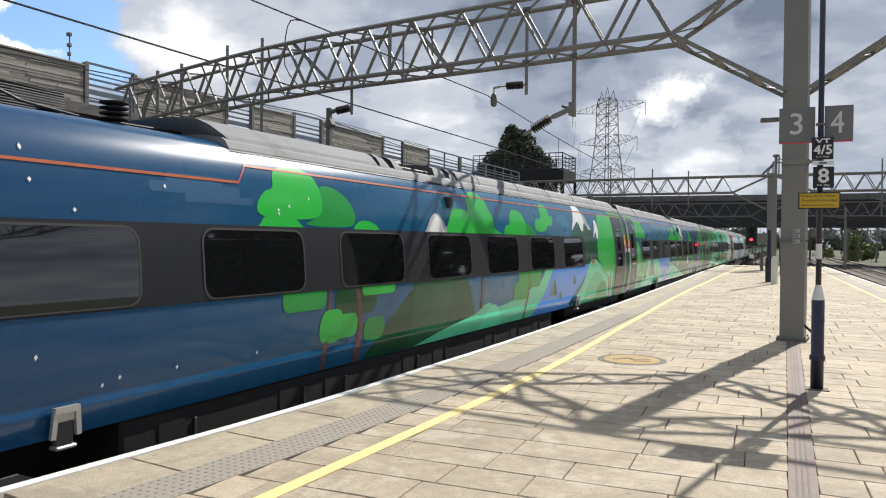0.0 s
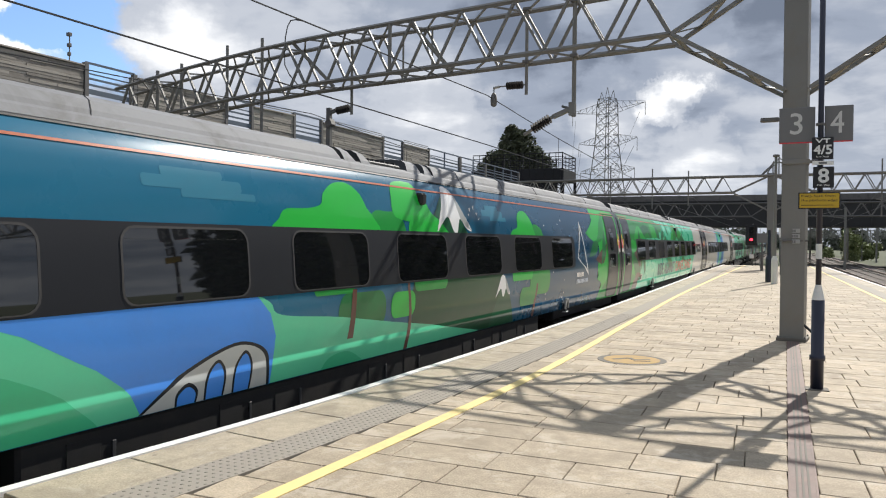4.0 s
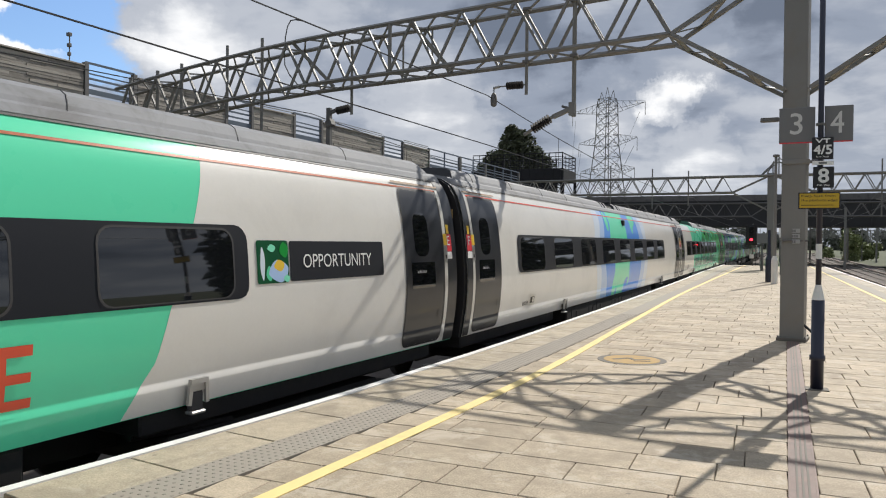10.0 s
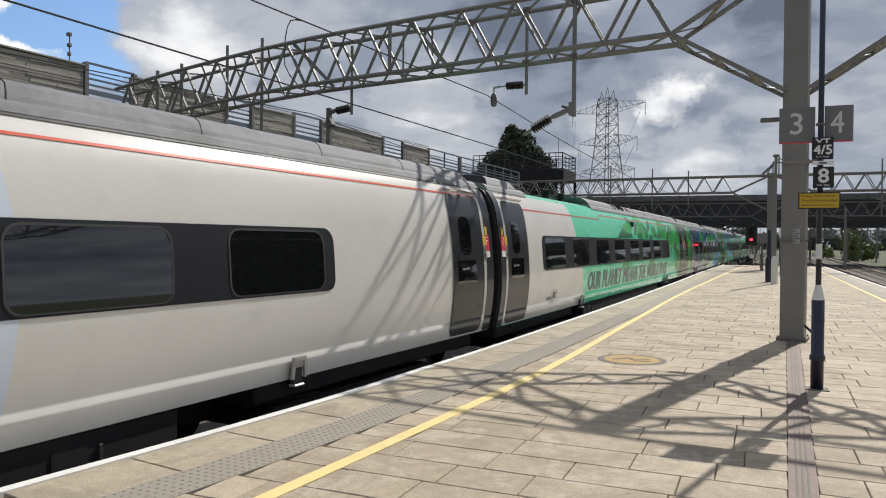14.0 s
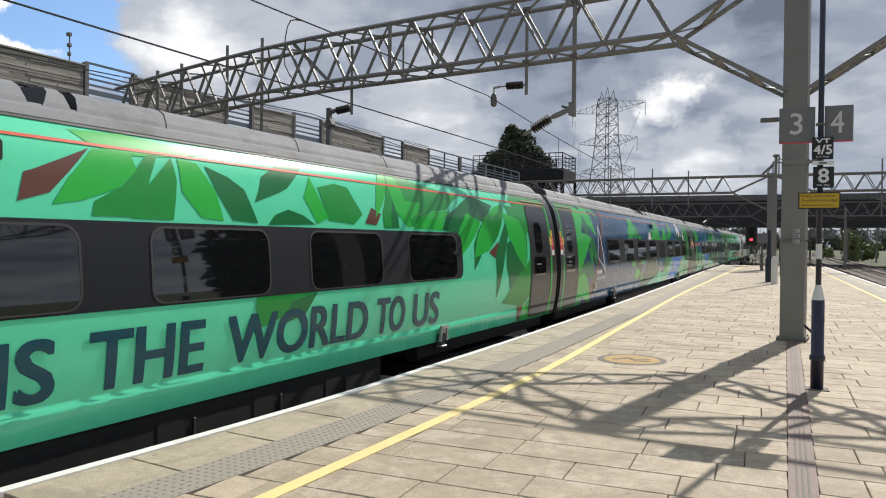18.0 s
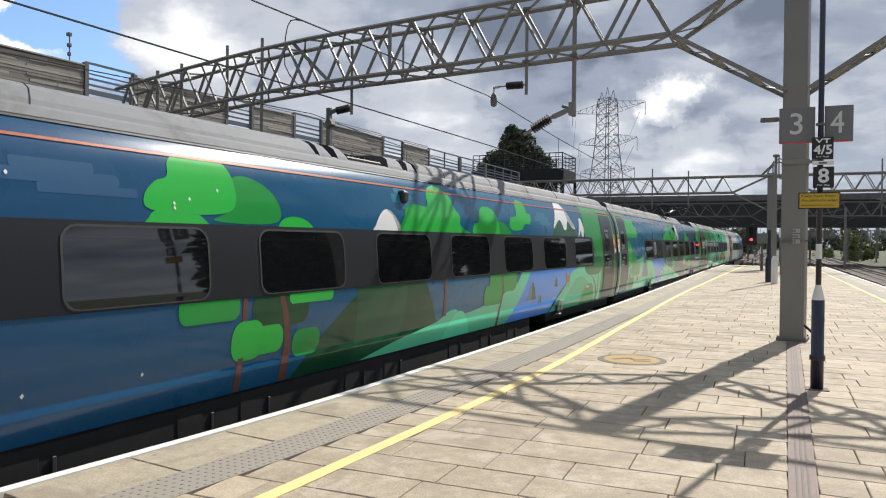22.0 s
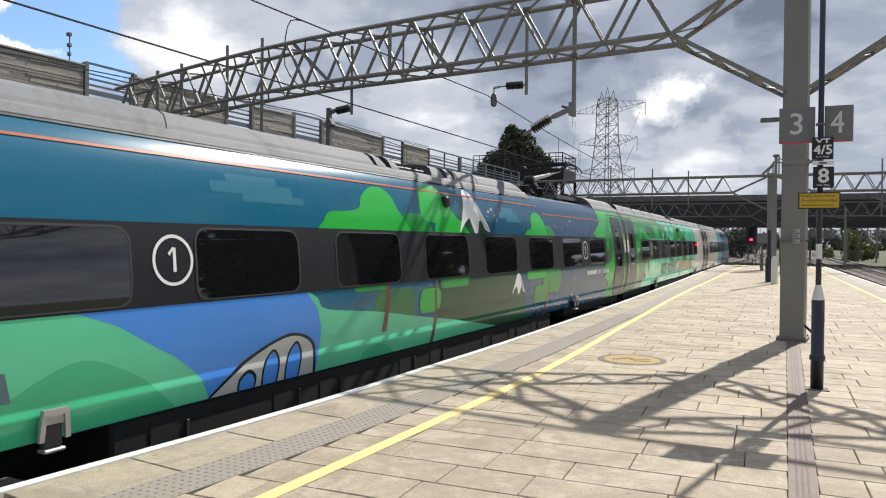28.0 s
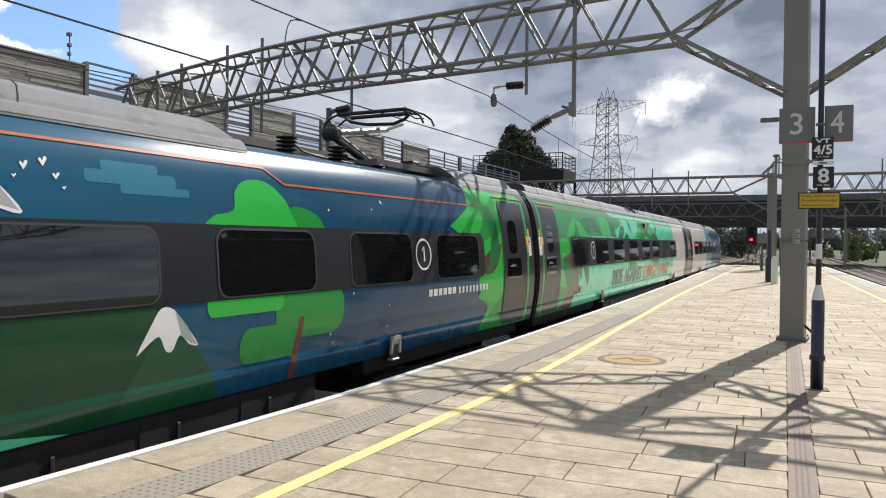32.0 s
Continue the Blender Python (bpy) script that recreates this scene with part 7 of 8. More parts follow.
def design_leaves_first(c, first_class):
    """Leaves over mint with the ride slogan, then white."""
    art(c, "painted_white_end", [[(18.08, 0.2), (18.4, 0.6), (18.55, 1.0), (18.85, 1.78), (19.1, 2.41), (24.0, 2.41), (24.0, 0.2)]], "white", 1)
    art(c, "painted_leafage", [rounded([(0.2, 0.15), (2.4, 0.2), (2.9, 0.9), (3.1, 1.5), (4.0, 1.8), (5.5, 1.8), (7.4, 1.9), (7.6, 2.3), (5, 2.46), (0.2, 2.46)])], "green_mid", 2)
    art(c, "painted_branch", [[(2.3, 1.35), (3.1, 1.55), (3.35, 0.9), (2.95, 0.22), (2.0, 0.22), (2.6, 0.6)]], "bark", 3)
    art(c, "painted_leaf", [[(2.45, 1.75), (2.70, 1.96), (3.12, 2.13), (3.40, 2.17), (3.35, 2.08), (3.21, 1.90), (3.08, 1.77)]], "green", 4.4)
    art(c, "painted_leaf", [[(3.42, 2.16), (3.79, 2.10), (4.14, 1.92), (4.55, 1.79), (3.49, 1.78), (3.43, 1.97)]], "green", 4.5)
    art(c, "painted_leaf", [[(3.38, 2.13), (3.48, 1.92), (3.62, 1.78), (3.10, 1.77), (3.24, 1.93)]], "green_dark", 4.8)
    art(c, "painted_leaf", [[(3.79, 2.12), (4.51, 2.21), (5.33, 2.18), (5.59, 2.03), (5.86, 1.83), (5.49, 1.81), (5.12, 1.99), (4.68, 1.94), (4.39, 1.81), (4.14, 1.92)]], "green_dark", 4.2)
    art(c, "painted_leaf", [[(4.49, 1.79), (4.72, 1.91), (5.08, 1.97), (5.28, 1.81)]], "green_mid", 4.6)
    art(c, "painted_leaf", [[(5.73, 2.25), (6.38, 2.25), (6.88, 2.17), (6.94, 1.82), (5.92, 1.82), (5.82, 2.07)]], "green", 3.8)
    art(c, "painted_leaf", [[(6.87, 2.21), (7.38, 2.16), (7.68, 1.79), (7.04, 1.82)]], "green_dark", 4.2)
    art(c, "painted_leaf", [[(7.28, 2.26), (8.31, 2.29), (8.69, 2.18), (7.90, 2.02), (7.59, 2.12)]], "green_mid", 3.6)
    art(c, "painted_leaf", [[(7.94, 1.77), (8.13, 1.96), (8.48, 2.12), (8.91, 2.10), (8.76, 1.90), (8.48, 1.76)]], "green_dark", 4.2)
    art(c, "painted_leaf", [[(8.71, 1.77), (9.22, 1.96), (9.46, 1.78)]], "green_dark", 4.4)
    art(c, "painted_leaf", [[(9.66, 2.30), (9.87, 2.19), (10.02, 1.90), (9.68, 2.07)]], "green_dark", 4.4)
    art(c, "painted_leaf", [[(10.52, 1.80), (10.98, 2.04), (11.62, 2.12), (11.36, 1.78)]], "green", 4.4)
    art(c, "painted_leaf", [[(3.76, 1.00), (4.20, 1.00), (4.31, 0.72), (4.24, 0.60), (3.97, 0.79)]], "green_dark", 5)
    art(c, "painted_leaf", [[(3.34, 1.03), (3.68, 1.01), (3.56, 0.74), (3.41, 0.88)]], "green_mid", 5)
    art(c, "painted_leaf", [[(2.46, 1.26), (2.86, 1.49), (2.85, 1.18), (3.02, 0.87), (2.54, 1.18)]], "bark_red", 4.6)
    art(c, "painted_leaf", [[(2.19, 1.32), (2.52, 1.16), (3.02, 0.88), (3.39, 0.80), (3.33, 0.53), (2.40, 0.63), (1.97, 0.89)]], "green_dark", 4.2)
    art(c, "painted_leaf", [[(2.62, 0.61), (2.82, 0.70), (3.39, 0.67), (3.52, 0.51)]], "bark_red", 4.5)
    art(c, "painted_leaf", [[(1.87, 1.70), (2.17, 1.75), (2.57, 1.67), (2.83, 1.51), (2.54, 1.37), (2.05, 1.31), (1.84, 1.39)]], "green", 4.3)
    art(c, "painted_leaf", [[(1.82, 1.06), (2.12, 0.93), (2.33, 0.77), (2.45, 0.63), (1.84, 0.69)]], "green", 4.7)
    art(c, "painted_leaf", [[(9.21, 0.99), (9.84, 0.70), (10.47, 0.54), (10.62, 0.82), (10.30, 0.99)]], "green_mid", 7.4)
    art(c, "painted_leaf", [[(11.26, 2.24), (11.66, 2.27), (11.78, 2.11), (11.85, 1.94), (11.83, 1.78), (11.19, 1.78)]], "green_mid", 3.6)
    art(c, "painted_leaf", [[(11.52, 2.32), (11.77, 2.32), (12.20, 2.34), (12.45, 2.33), (12.20, 2.24), (11.86, 2.23), (11.65, 2.25)]], "green", 4.6)
    art(c, "painted_leaf", [[(11.65, 2.26), (11.91, 2.25), (12.24, 2.22), (12.36, 2.11), (12.47, 1.83), (12.12, 1.87), (12.12, 1.78), (11.81, 1.78), (11.77, 1.99)]], "green_mid", 4.0)
    art(c, "painted_leaf", [[(12.15, 2.24), (12.24, 2.22), (12.54, 2.16), (12.70, 2.09), (12.76, 1.99), (12.55, 1.98), (12.31, 2.13)]], "bark", 4.9)
    art(c, "painted_leaf", [[(12.32, 2.14), (12.48, 2.12), (12.68, 2.01), (12.72, 1.84), (12.51, 1.90), (12.37, 1.99)]], "bark_red", 5.0)
    art(c, "painted_leaf", [[(12.76, 2.02), (12.85, 2.14), (13.01, 2.23), (13.21, 2.30), (13.43, 2.32), (13.63, 2.28), (13.49, 2.17), (13.13, 2.13), (12.89, 2.07)]], "green_dark", 4.5)
    art(c, "painted_leaf", [[(12.75, 1.97), (12.88, 2.00), (13.01, 1.86), (13.42, 1.85), (13.98, 1.99), (14.32, 1.99), (14.67, 1.89), (15.00, 1.77), (13.86, 1.76), (13.35, 1.79), (12.88, 1.79)]], "green_dark", 4.2)
    art(c, "painted_leaf", [[(12.79, 1.99), (12.93, 2.09), (13.21, 2.16), (13.54, 2.19), (13.87, 2.17), (14.17, 2.08), (13.89, 1.97), (13.42, 1.86), (13.08, 1.87), (12.87, 1.92)]], "green", 4.8)
    art(c, "painted_leaf", [[(12.72, 1.93), (12.84, 1.92), (12.94, 1.80), (12.74, 1.80)]], "green", 4.6)
    art(c, "painted_leaf", [[(14.12, 1.97), (14.47, 2.06), (14.61, 2.06), (14.41, 1.98)]], "bark", 4.8)
    art(c, "painted_leaf", [[(14.47, 2.05), (14.56, 2.13), (14.76, 2.19), (14.93, 2.21), (14.83, 2.13), (14.61, 2.00), (14.48, 2.00)]], "green_dark", 4.9)
    art(c, "painted_leaf", [[(13.42, 1.00), (13.58, 1.00), (13.56, 0.90), (13.49, 0.85), (13.44, 0.92)]], "green_mid", 7.4)
    art(c, "painted_leaf", [[(13.74, 0.99), (14.04, 1.00), (14.15, 0.87), (13.97, 0.78), (13.82, 0.88)]], "green_mid", 7.5)
    art(c, "painted_leaf", [[(14.01, 1.00), (14.30, 1.00), (14.41, 0.89), (14.41, 0.73), (14.19, 0.81), (14.04, 0.91)]], "green_mid", 7.6)
    art(c, "painted_leaf", [[(14.36, 1.00), (14.61, 1.01), (14.72, 0.92), (14.89, 0.76), (14.58, 0.84)]], "green_mid", 7.5)
    for word, u0, u1, mat in (("RIDE", 7.0, 8.38, "letter_blue"), ("AGAINST", 8.62, 11.42, "letter_blue"), ("CLIMATE", 11.7, 14.35, "letter_red"), ("CHANGE", 14.68, 17.32, "letter_red")):
        slogan(c, word, u0, u1, 0.45, 0.86, mat)
    orange_line(c, [(0.34, 2.285), (23.95, 2.285)])
    if first_class:
        class_mark(c, 4.75)
    else:
        decal("name_plate", [rect(20.12, 21.95, 1.185, 1.615, 0.03)], "band", c, 0.009, "dark name plate reading opportunity")
        verts, faces = writing("OPPORTUNITY", 1.33, 0.15)
        pieces("name_lettering", [side_point(20.34 + a, 1.325 + b, 0.0135) for a, b in verts], faces, "paper", c)
        emb = decal("emblem", [rect(19.62, 20.1, 1.175, 1.62, 0.03)], "forest", c, 0.009, "square emblem of painted feathers and leaves")
        for k, (u, z, w, h, m) in enumerate(((19.70, 1.38, 0.035, 0.17, "ice"), (19.80, 1.28, 0.05, 0.08, "hill_pale"), (19.94, 1.30, 0.15, 0.12, "sky_pale"), (19.95, 1.36, 0.08, 0.06, "yellow"), (20.03, 1.52, 0.07, 0.08, "green_mid"), (19.84, 1.54, 0.06, 0.04, "mint_pale"), (20.06, 1.22, 0.05, 0.04, "mint_pale"))):
            decal("emblem_patch", [rounded([(u - w, z - 0.2 * h), (u - 0.2 * w, z + h), (u + w, z + 0.3 * h), (u + 0.3 * w, z - h)])], m, emb, 0.0096 + 0.0004 * k)


def design_globe(c):
    """White with a broad blue and green globe band."""
    SETBACK[2] = 0.0
    art(c, "painted_stripe", [[(8.95, 0.2), (8.58, 1.0), (8.62, 1.8), (8.87, 2.41), (9.9, 2.41), (9.9, 0.2)]], "ice", 1)
    art(c, "painted_stripe", [[(9.35, 0.2), (9.08, 1.0), (9.15, 1.8), (9.5, 2.41), (10.2, 2.41), (10.2, 0.2)]], "sky_pale", 1.5)
    art(c, "painted_stripe", [[(10.05, 0.2), (9.6, 1.0), (9.66, 1.8), (9.98, 2.41), (14.35, 2.41), (14.6, 1.8), (14.68, 1.1), (14.4, 0.2)]], "blue", 2)
    art(c, "painted_stripe", [[(14.2, 0.2), (14.5, 1.1), (14.4, 1.8), (14.2, 2.41), (14.95, 2.41), (15.25, 1.8), (15.3, 1.1), (15.05, 0.2)]], "sky_pale", 1.6)
    art(c, "painted_stripe", [[(14.9, 0.2), (14.9, 2.41), (15.68, 2.41), (15.8, 1.8), (15.82, 1.1), (15.68, 0.2)]], "ice", 1.2)
    SETBACK[2] = 0.25
    art(c, "painted_land", [rounded([(10.35, 2.45), (10.25, 2.1), (10.1, 1.6), (10.45, 1.1), (10.5, 0.8), (10.35, 0.5), (10.45, 0.15), (10.75, 0.15), (10.8, 0.3), (10.9, 0.42), (11.05, 0.2), (11.7, 0.15), (11.9, 0.5), (12.3, 0.62), (12.35, 0.4), (12.5, 0.5), (12.5, 0.95), (12.75, 1.4), (12.4, 1.75), (12.35, 2.05), (12.15, 2.25), (12.2, 2.45)])], "mint", 3)
    art(c, "painted_land", [rounded([(13.1, 2.3), (13.15, 2.05), (13.35, 1.92), (13.5, 2.1), (13.85, 2.2), (14.0, 2.4), (13.4, 2.45)])], "mint", 3)
    art(c, "painted_land", [rounded([(9.75, 2.3), (9.8, 2.05), (10.0, 1.95), (10.1, 2.2), (9.95, 2.38)])], "mint", 3)
    orange_line(c, [(0.2, 2.285), (23.95, 2.285)], "letter_red")


def design_planet(c):
    """White, then mint with the planet slogan under leaves."""
    art(c, "painted_white_end", [[(0.3, 0.2), (0.3, 2.41), (5.1, 2.41), (5.35, 1.8), (5.7, 1.05), (6.1, 0.2)]], "white", 1)
    art(c, "painted_leafage", [rounded([(21.9, 2.36), (22.2, 2.0), (22.5, 1.7), (22.4, 0.9), (22.5, 0.5), (22.5, 0.15), (24.0, 0.15), (24.0, 2.46)])], "green_mid", 2)
    art(c, "painted_leaf", [[(9.90, 1.78), (10.32, 1.96), (10.77, 2.03), (11.36, 2.02), (11.94, 1.95), (12.11, 1.80)]], "green_dark", 4)
    art(c, "painted_leaf", [[(10.83, 2.11), (11.11, 2.17), (11.57, 2.22), (11.97, 2.18), (12.23, 2.09), (11.95, 1.96), (11.56, 1.91), (11.12, 1.97)]], "green", 4.6)
    art(c, "painted_leaf", [[(11.57, 2.38), (12.02, 2.31), (12.25, 2.22), (12.32, 2.15), (12.08, 2.13), (11.69, 2.22)]], "green_dark", 4.3)
    art(c, "painted_leaf", [[(10.40, 2.14), (10.80, 2.04), (10.71, 2.00)]], "bark", 4.8)
    art(c, "painted_leaf", [[(10.30, 0.83), (10.35, 0.99), (10.75, 1.01), (10.64, 0.93), (10.46, 0.90)]], "green_mid", 7.4)
    art(c, "painted_leaf", [[(10.66, 0.79), (10.79, 0.96), (11.13, 1.01), (10.97, 0.87)]], "green_mid", 7.4)
    art(c, "painted_leaf", [[(11.24, 0.77), (11.11, 0.97), (11.31, 1.00), (11.31, 0.88)]], "green", 7.4)
    art(c, "painted_leaf", [[(11.73, 0.84), (11.45, 0.99), (11.70, 1.00)]], "green", 7.4)
    art(c, "painted_leaf", [[(17.11, 1.91), (17.15, 2.08), (17.25, 2.25), (17.44, 2.39), (17.62, 2.41), (17.49, 2.25), (17.29, 2.06)]], "green", 4.6)
    art(c, "painted_leaf", [[(17.62, 2.41), (17.57, 2.25), (17.61, 2.12), (17.45, 1.79), (17.28, 1.79), (17.28, 1.98), (17.48, 2.23)]], "green_mid", 4.0)
    art(c, "painted_leaf", [[(17.60, 2.17), (17.66, 2.01), (17.66, 1.80), (17.46, 1.79), (17.49, 1.96)]], "green_dark", 4.3)
    art(c, "painted_leaf", [[(17.63, 2.41), (17.82, 2.40), (17.87, 2.27), (17.94, 2.07), (17.98, 1.81), (17.85, 1.83), (17.63, 2.01), (17.56, 2.21)]], "green", 4.7)
    art(c, "painted_leaf", [[(17.63, 2.41), (17.99, 2.41), (18.39, 2.36), (19.33, 2.28), (19.62, 2.26), (19.26, 2.15), (19.09, 2.08), (18.62, 2.05), (18.17, 1.82), (17.96, 1.83)]], "green_mid", 3.4)
    art(c, "painted_leaf", [[(17.91, 2.14), (18.35, 2.14), (18.19, 2.00), (17.97, 1.91), (17.94, 2.03)]], "green", 5.0)
    art(c, "painted_leaf", [[(18.03, 1.80), (18.30, 1.96), (18.68, 2.05), (19.24, 2.07), (19.01, 1.95), (18.90, 1.79), (18.46, 1.80)]], "green", 4.4)
    art(c, "painted_leaf", [[(18.90, 1.80), (19.11, 2.01), (19.57, 2.15), (19.88, 2.12), (19.50, 1.84), (19.23, 1.54), (19.27, 1.76)]], "green_dark", 4.8)
    art(c, "painted_leaf", [[(19.58, 2.16), (20.08, 2.29), (20.52, 2.25), (20.91, 2.20), (20.40, 1.95), (20.08, 1.99), (19.79, 2.07)]], "green_dark", 4.5)
    art(c, "painted_leaf", [[(19.23, 1.31), (19.31, 1.60), (19.54, 1.87), (19.82, 2.07), (20.08, 2.00), (20.30, 1.94), (20.03, 1.72), (19.57, 1.45)]], "green", 5.2)
    art(c, "painted_leaf", [[(19.93, 1.15), (19.97, 1.59), (20.18, 1.81), (20.46, 1.99), (20.26, 1.72), (20.20, 1.38)]], "green_dark", 5.0)
    art(c, "painted_leaf", [[(19.95, 1.36), (20.12, 1.72), (20.53, 2.05), (21.01, 2.19), (21.40, 2.23), (21.37, 2.10), (20.99, 1.73), (20.53, 1.48)]], "green", 5.5)
    art(c, "painted_leaf", [[(20.52, 1.44), (20.97, 1.63), (20.97, 1.43), (20.78, 1.35)]], "bark_red", 4.8)
    art(c, "painted_leaf", [[(20.84, 0.67), (20.81, 1.40), (21.10, 1.73), (21.57, 2.13), (21.47, 1.81), (21.23, 1.40), (20.98, 0.86)]], "green_dark", 5.3)
    art(c, "painted_leaf", [[(21.32, 2.13), (22.05, 2.03), (22.31, 1.68), (22.26, 1.06), (21.79, 1.39), (21.46, 1.74)]], "green", 5.7)
    art(c, "painted_leaf", [[(21.46, 0.76), (21.27, 1.19), (21.34, 1.60), (21.57, 1.67), (22.18, 1.13), (22.03, 0.98)]], "green_dark", 5.4)
    art(c, "painted_leaf", [[(21.11, 0.57), (21.52, 0.80), (22.18, 1.15), (22.42, 1.30), (22.48, 0.63), (22.12, 0.45)]], "green_mid", 5.6)
    art(c, "painted_leaf", [[(21.87, 0.47), (22.17, 0.46), (22.09, 0.26), (22.02, 0.20)]], "bark_red", 5.5)
    art(c, "painted_leaf", [[(22.05, 0.20), (22.11, 0.40), (22.46, 0.56), (22.56, 0.20), (22.24, 0.20)]], "green", 5.2)
    art(c, "painted_leaf", [[(21.51, 2.23), (22.48, 2.20), (22.31, 1.30), (22.08, 1.53), (21.65, 2.01)]], "green_mid", 4.6)
    art(c, "painted_leaf", [[(12.46, 1.88), (12.53, 2.08), (13.10, 2.26), (12.88, 2.10), (12.71, 1.95)]], "bark_red", 4.5)
    art(c, "painted_leaf", [[(12.72, 1.87), (12.89, 2.08), (13.13, 2.26), (13.48, 2.27), (13.52, 2.16), (13.29, 2.01), (12.98, 1.91)]], "green", 4.8)
    art(c, "painted_leaf", [[(13.04, 1.80), (13.08, 1.91), (13.35, 2.04), (13.64, 2.26), (13.78, 2.29), (13.66, 2.14), (13.43, 1.80)]], "green_mid", 4.2)
    art(c, "painted_leaf", [[(13.40, 1.79), (13.58, 2.05), (13.92, 2.27), (13.93, 2.12), (13.84, 1.79)]], "green_mid", 4.4)
    art(c, "painted_leaf", [[(13.99, 2.27), (14.21, 2.25), (14.38, 2.06), (14.44, 1.80), (14.17, 1.82), (13.97, 2.03)]], "green", 4.9)
    art(c, "painted_leaf", [[(14.30, 2.24), (14.57, 2.18), (14.77, 2.10), (14.91, 1.79), (14.56, 1.81), (14.41, 2.03)]], "green_dark", 4.6)
    art(c, "painted_leaf", [[(14.90, 1.99), (15.06, 2.21), (15.42, 2.35), (15.86, 2.37), (15.43, 2.14)]], "green_dark", 4.4)
    art(c, "painted_leaf", [[(15.06, 1.78), (15.18, 1.88), (15.40, 1.94), (15.64, 1.89), (15.84, 1.80)]], "green_dark", 4.3)
    art(c, "painted_leaf", [[(15.87, 2.26), (16.10, 1.88), (15.88, 1.81), (15.69, 2.08)]], "green", 4.9)
    art(c, "painted_leaf", [[(15.98, 2.18), (16.33, 2.23), (16.58, 2.21), (16.81, 1.94), (16.60, 1.82), (16.10, 1.85)]], "green_mid", 4.2)
    art(c, "painted_leaf", [[(16.85, 1.84), (17.03, 2.03), (17.24, 1.96), (17.10, 1.82)]], "bark_red", 4.4)
    art(c, "painted_leaf", [[(12.97, 2.37), (13.49, 2.39), (14.40, 2.33), (13.91, 2.27), (13.41, 2.24), (13.12, 2.29)]], "green", 3.6)
    art(c, "painted_leaf", [[(14.81, 0.92), (14.84, 1.03), (15.36, 1.03), (15.80, 1.04), (15.28, 0.83), (14.90, 0.75)]], "green_mid", 7.4)
    art(c, "painted_leaf", [[(15.23, 0.75), (15.36, 0.94), (15.81, 1.01), (15.60, 0.82)]], "green_dark", 7.5)
    for word, u0, u1 in (("OUR", 6.35, 7.68), ("PLANET", 7.92, 10.23), ("MEANS", 10.5, 12.71), ("THE", 12.98, 14.16), ("WORLD", 14.44, 16.84), ("TO", 17.03, 17.74), ("US", 17.96, 18.72)):
        slogan(c, word, u0, u1, 0.465, 0.88, "letter_blue")
    orange_line(c, [(0.34, 2.2), (7.86, 2.2), (8.08, 2.285), (23.95, 2.285)], "letter_red")


def design_driving(c):
    """Pale coach end that turns aqua and blue towards the cab."""
    art(c, "painted_stripe", [[(9.0, 0.2), (9.4, 2.41), (13.0, 2.41), (12.4, 0.2)]], "aqua", 1)
    art(c, "painted_stripe", [[(12.2, 0.2), (12.8, 2.41), (18.7, 2.41), (18.7, 0.2)]], "night", 2)
    orange_line(c, [(0.34, 2.285), (17.5, 2.285)])
    # cab nose
    bm = fresh()
    rings = []
    for k in range(9):
        f = k / 8
        sx, top, low = 1 - 0.42 * f ** 2.2, 2.58 - 1.5 * f ** 2.4, 0.24 - 0.1 * f
        y = 18.58 + 6.2 * f - COACH / 2
        rings.append([bm.verts.new((x * sx, y, low + (z - 0.24) * (top - low) / 2.34)) for x, z in BODY_RING])
    for a, b in zip(rings, rings[1:]):
        for k in range(len(a)):
            bm.faces.new((a[k], b[k], b[(k + 1) % len(a)], a[(k + 1) % len(a)]))
    bm.faces.new(rings[-1])
    bmesh.ops.recalc_face_normals(bm, faces=bm.faces)
    part("cab_nose", bm, "night", c, "dark blue rounded cab nose", True)
    for k in range(2):
        part("tail_lamp", box(fresh(), 0.5 - k * 1.2, 0.7 - k * 1.2, 24.62 - COACH / 2, 24.8 - COACH / 2, 0.7, 0.82, 0.02), "red", c, "red tail lamp")


def roof_gear(c, us):
    """Brown ribbed insulators on the bare roof."""
    for u in us:
        for x in (0.45, -0.45):
            prof = [(0.05, 2.55)]
            for k in range(5):
                z = 2.58 + k * 0.05
                prof += [(0.05, z), (0.13, z + 0.018), (0.13, z + 0.028), (0.05, z + 0.045)]
            part("roof_insulator", lathe(fresh(), prof, 12, pose(x, u - COACH / 2, 0)), "insulator", c, "dark ribbed roof insulator")
    a, b = us[0] - COACH / 2, us[-1] - COACH / 2
    part("roof_cable", tube(fresh(), [(0.45, a, 2.80), (0.3, a + 0.5, 2.70), (0.35, (a + b) / 2 + 0.4, 2.64), (0.45, b + 1.2, 2.64)], 0.014, 6), "rubber", c)


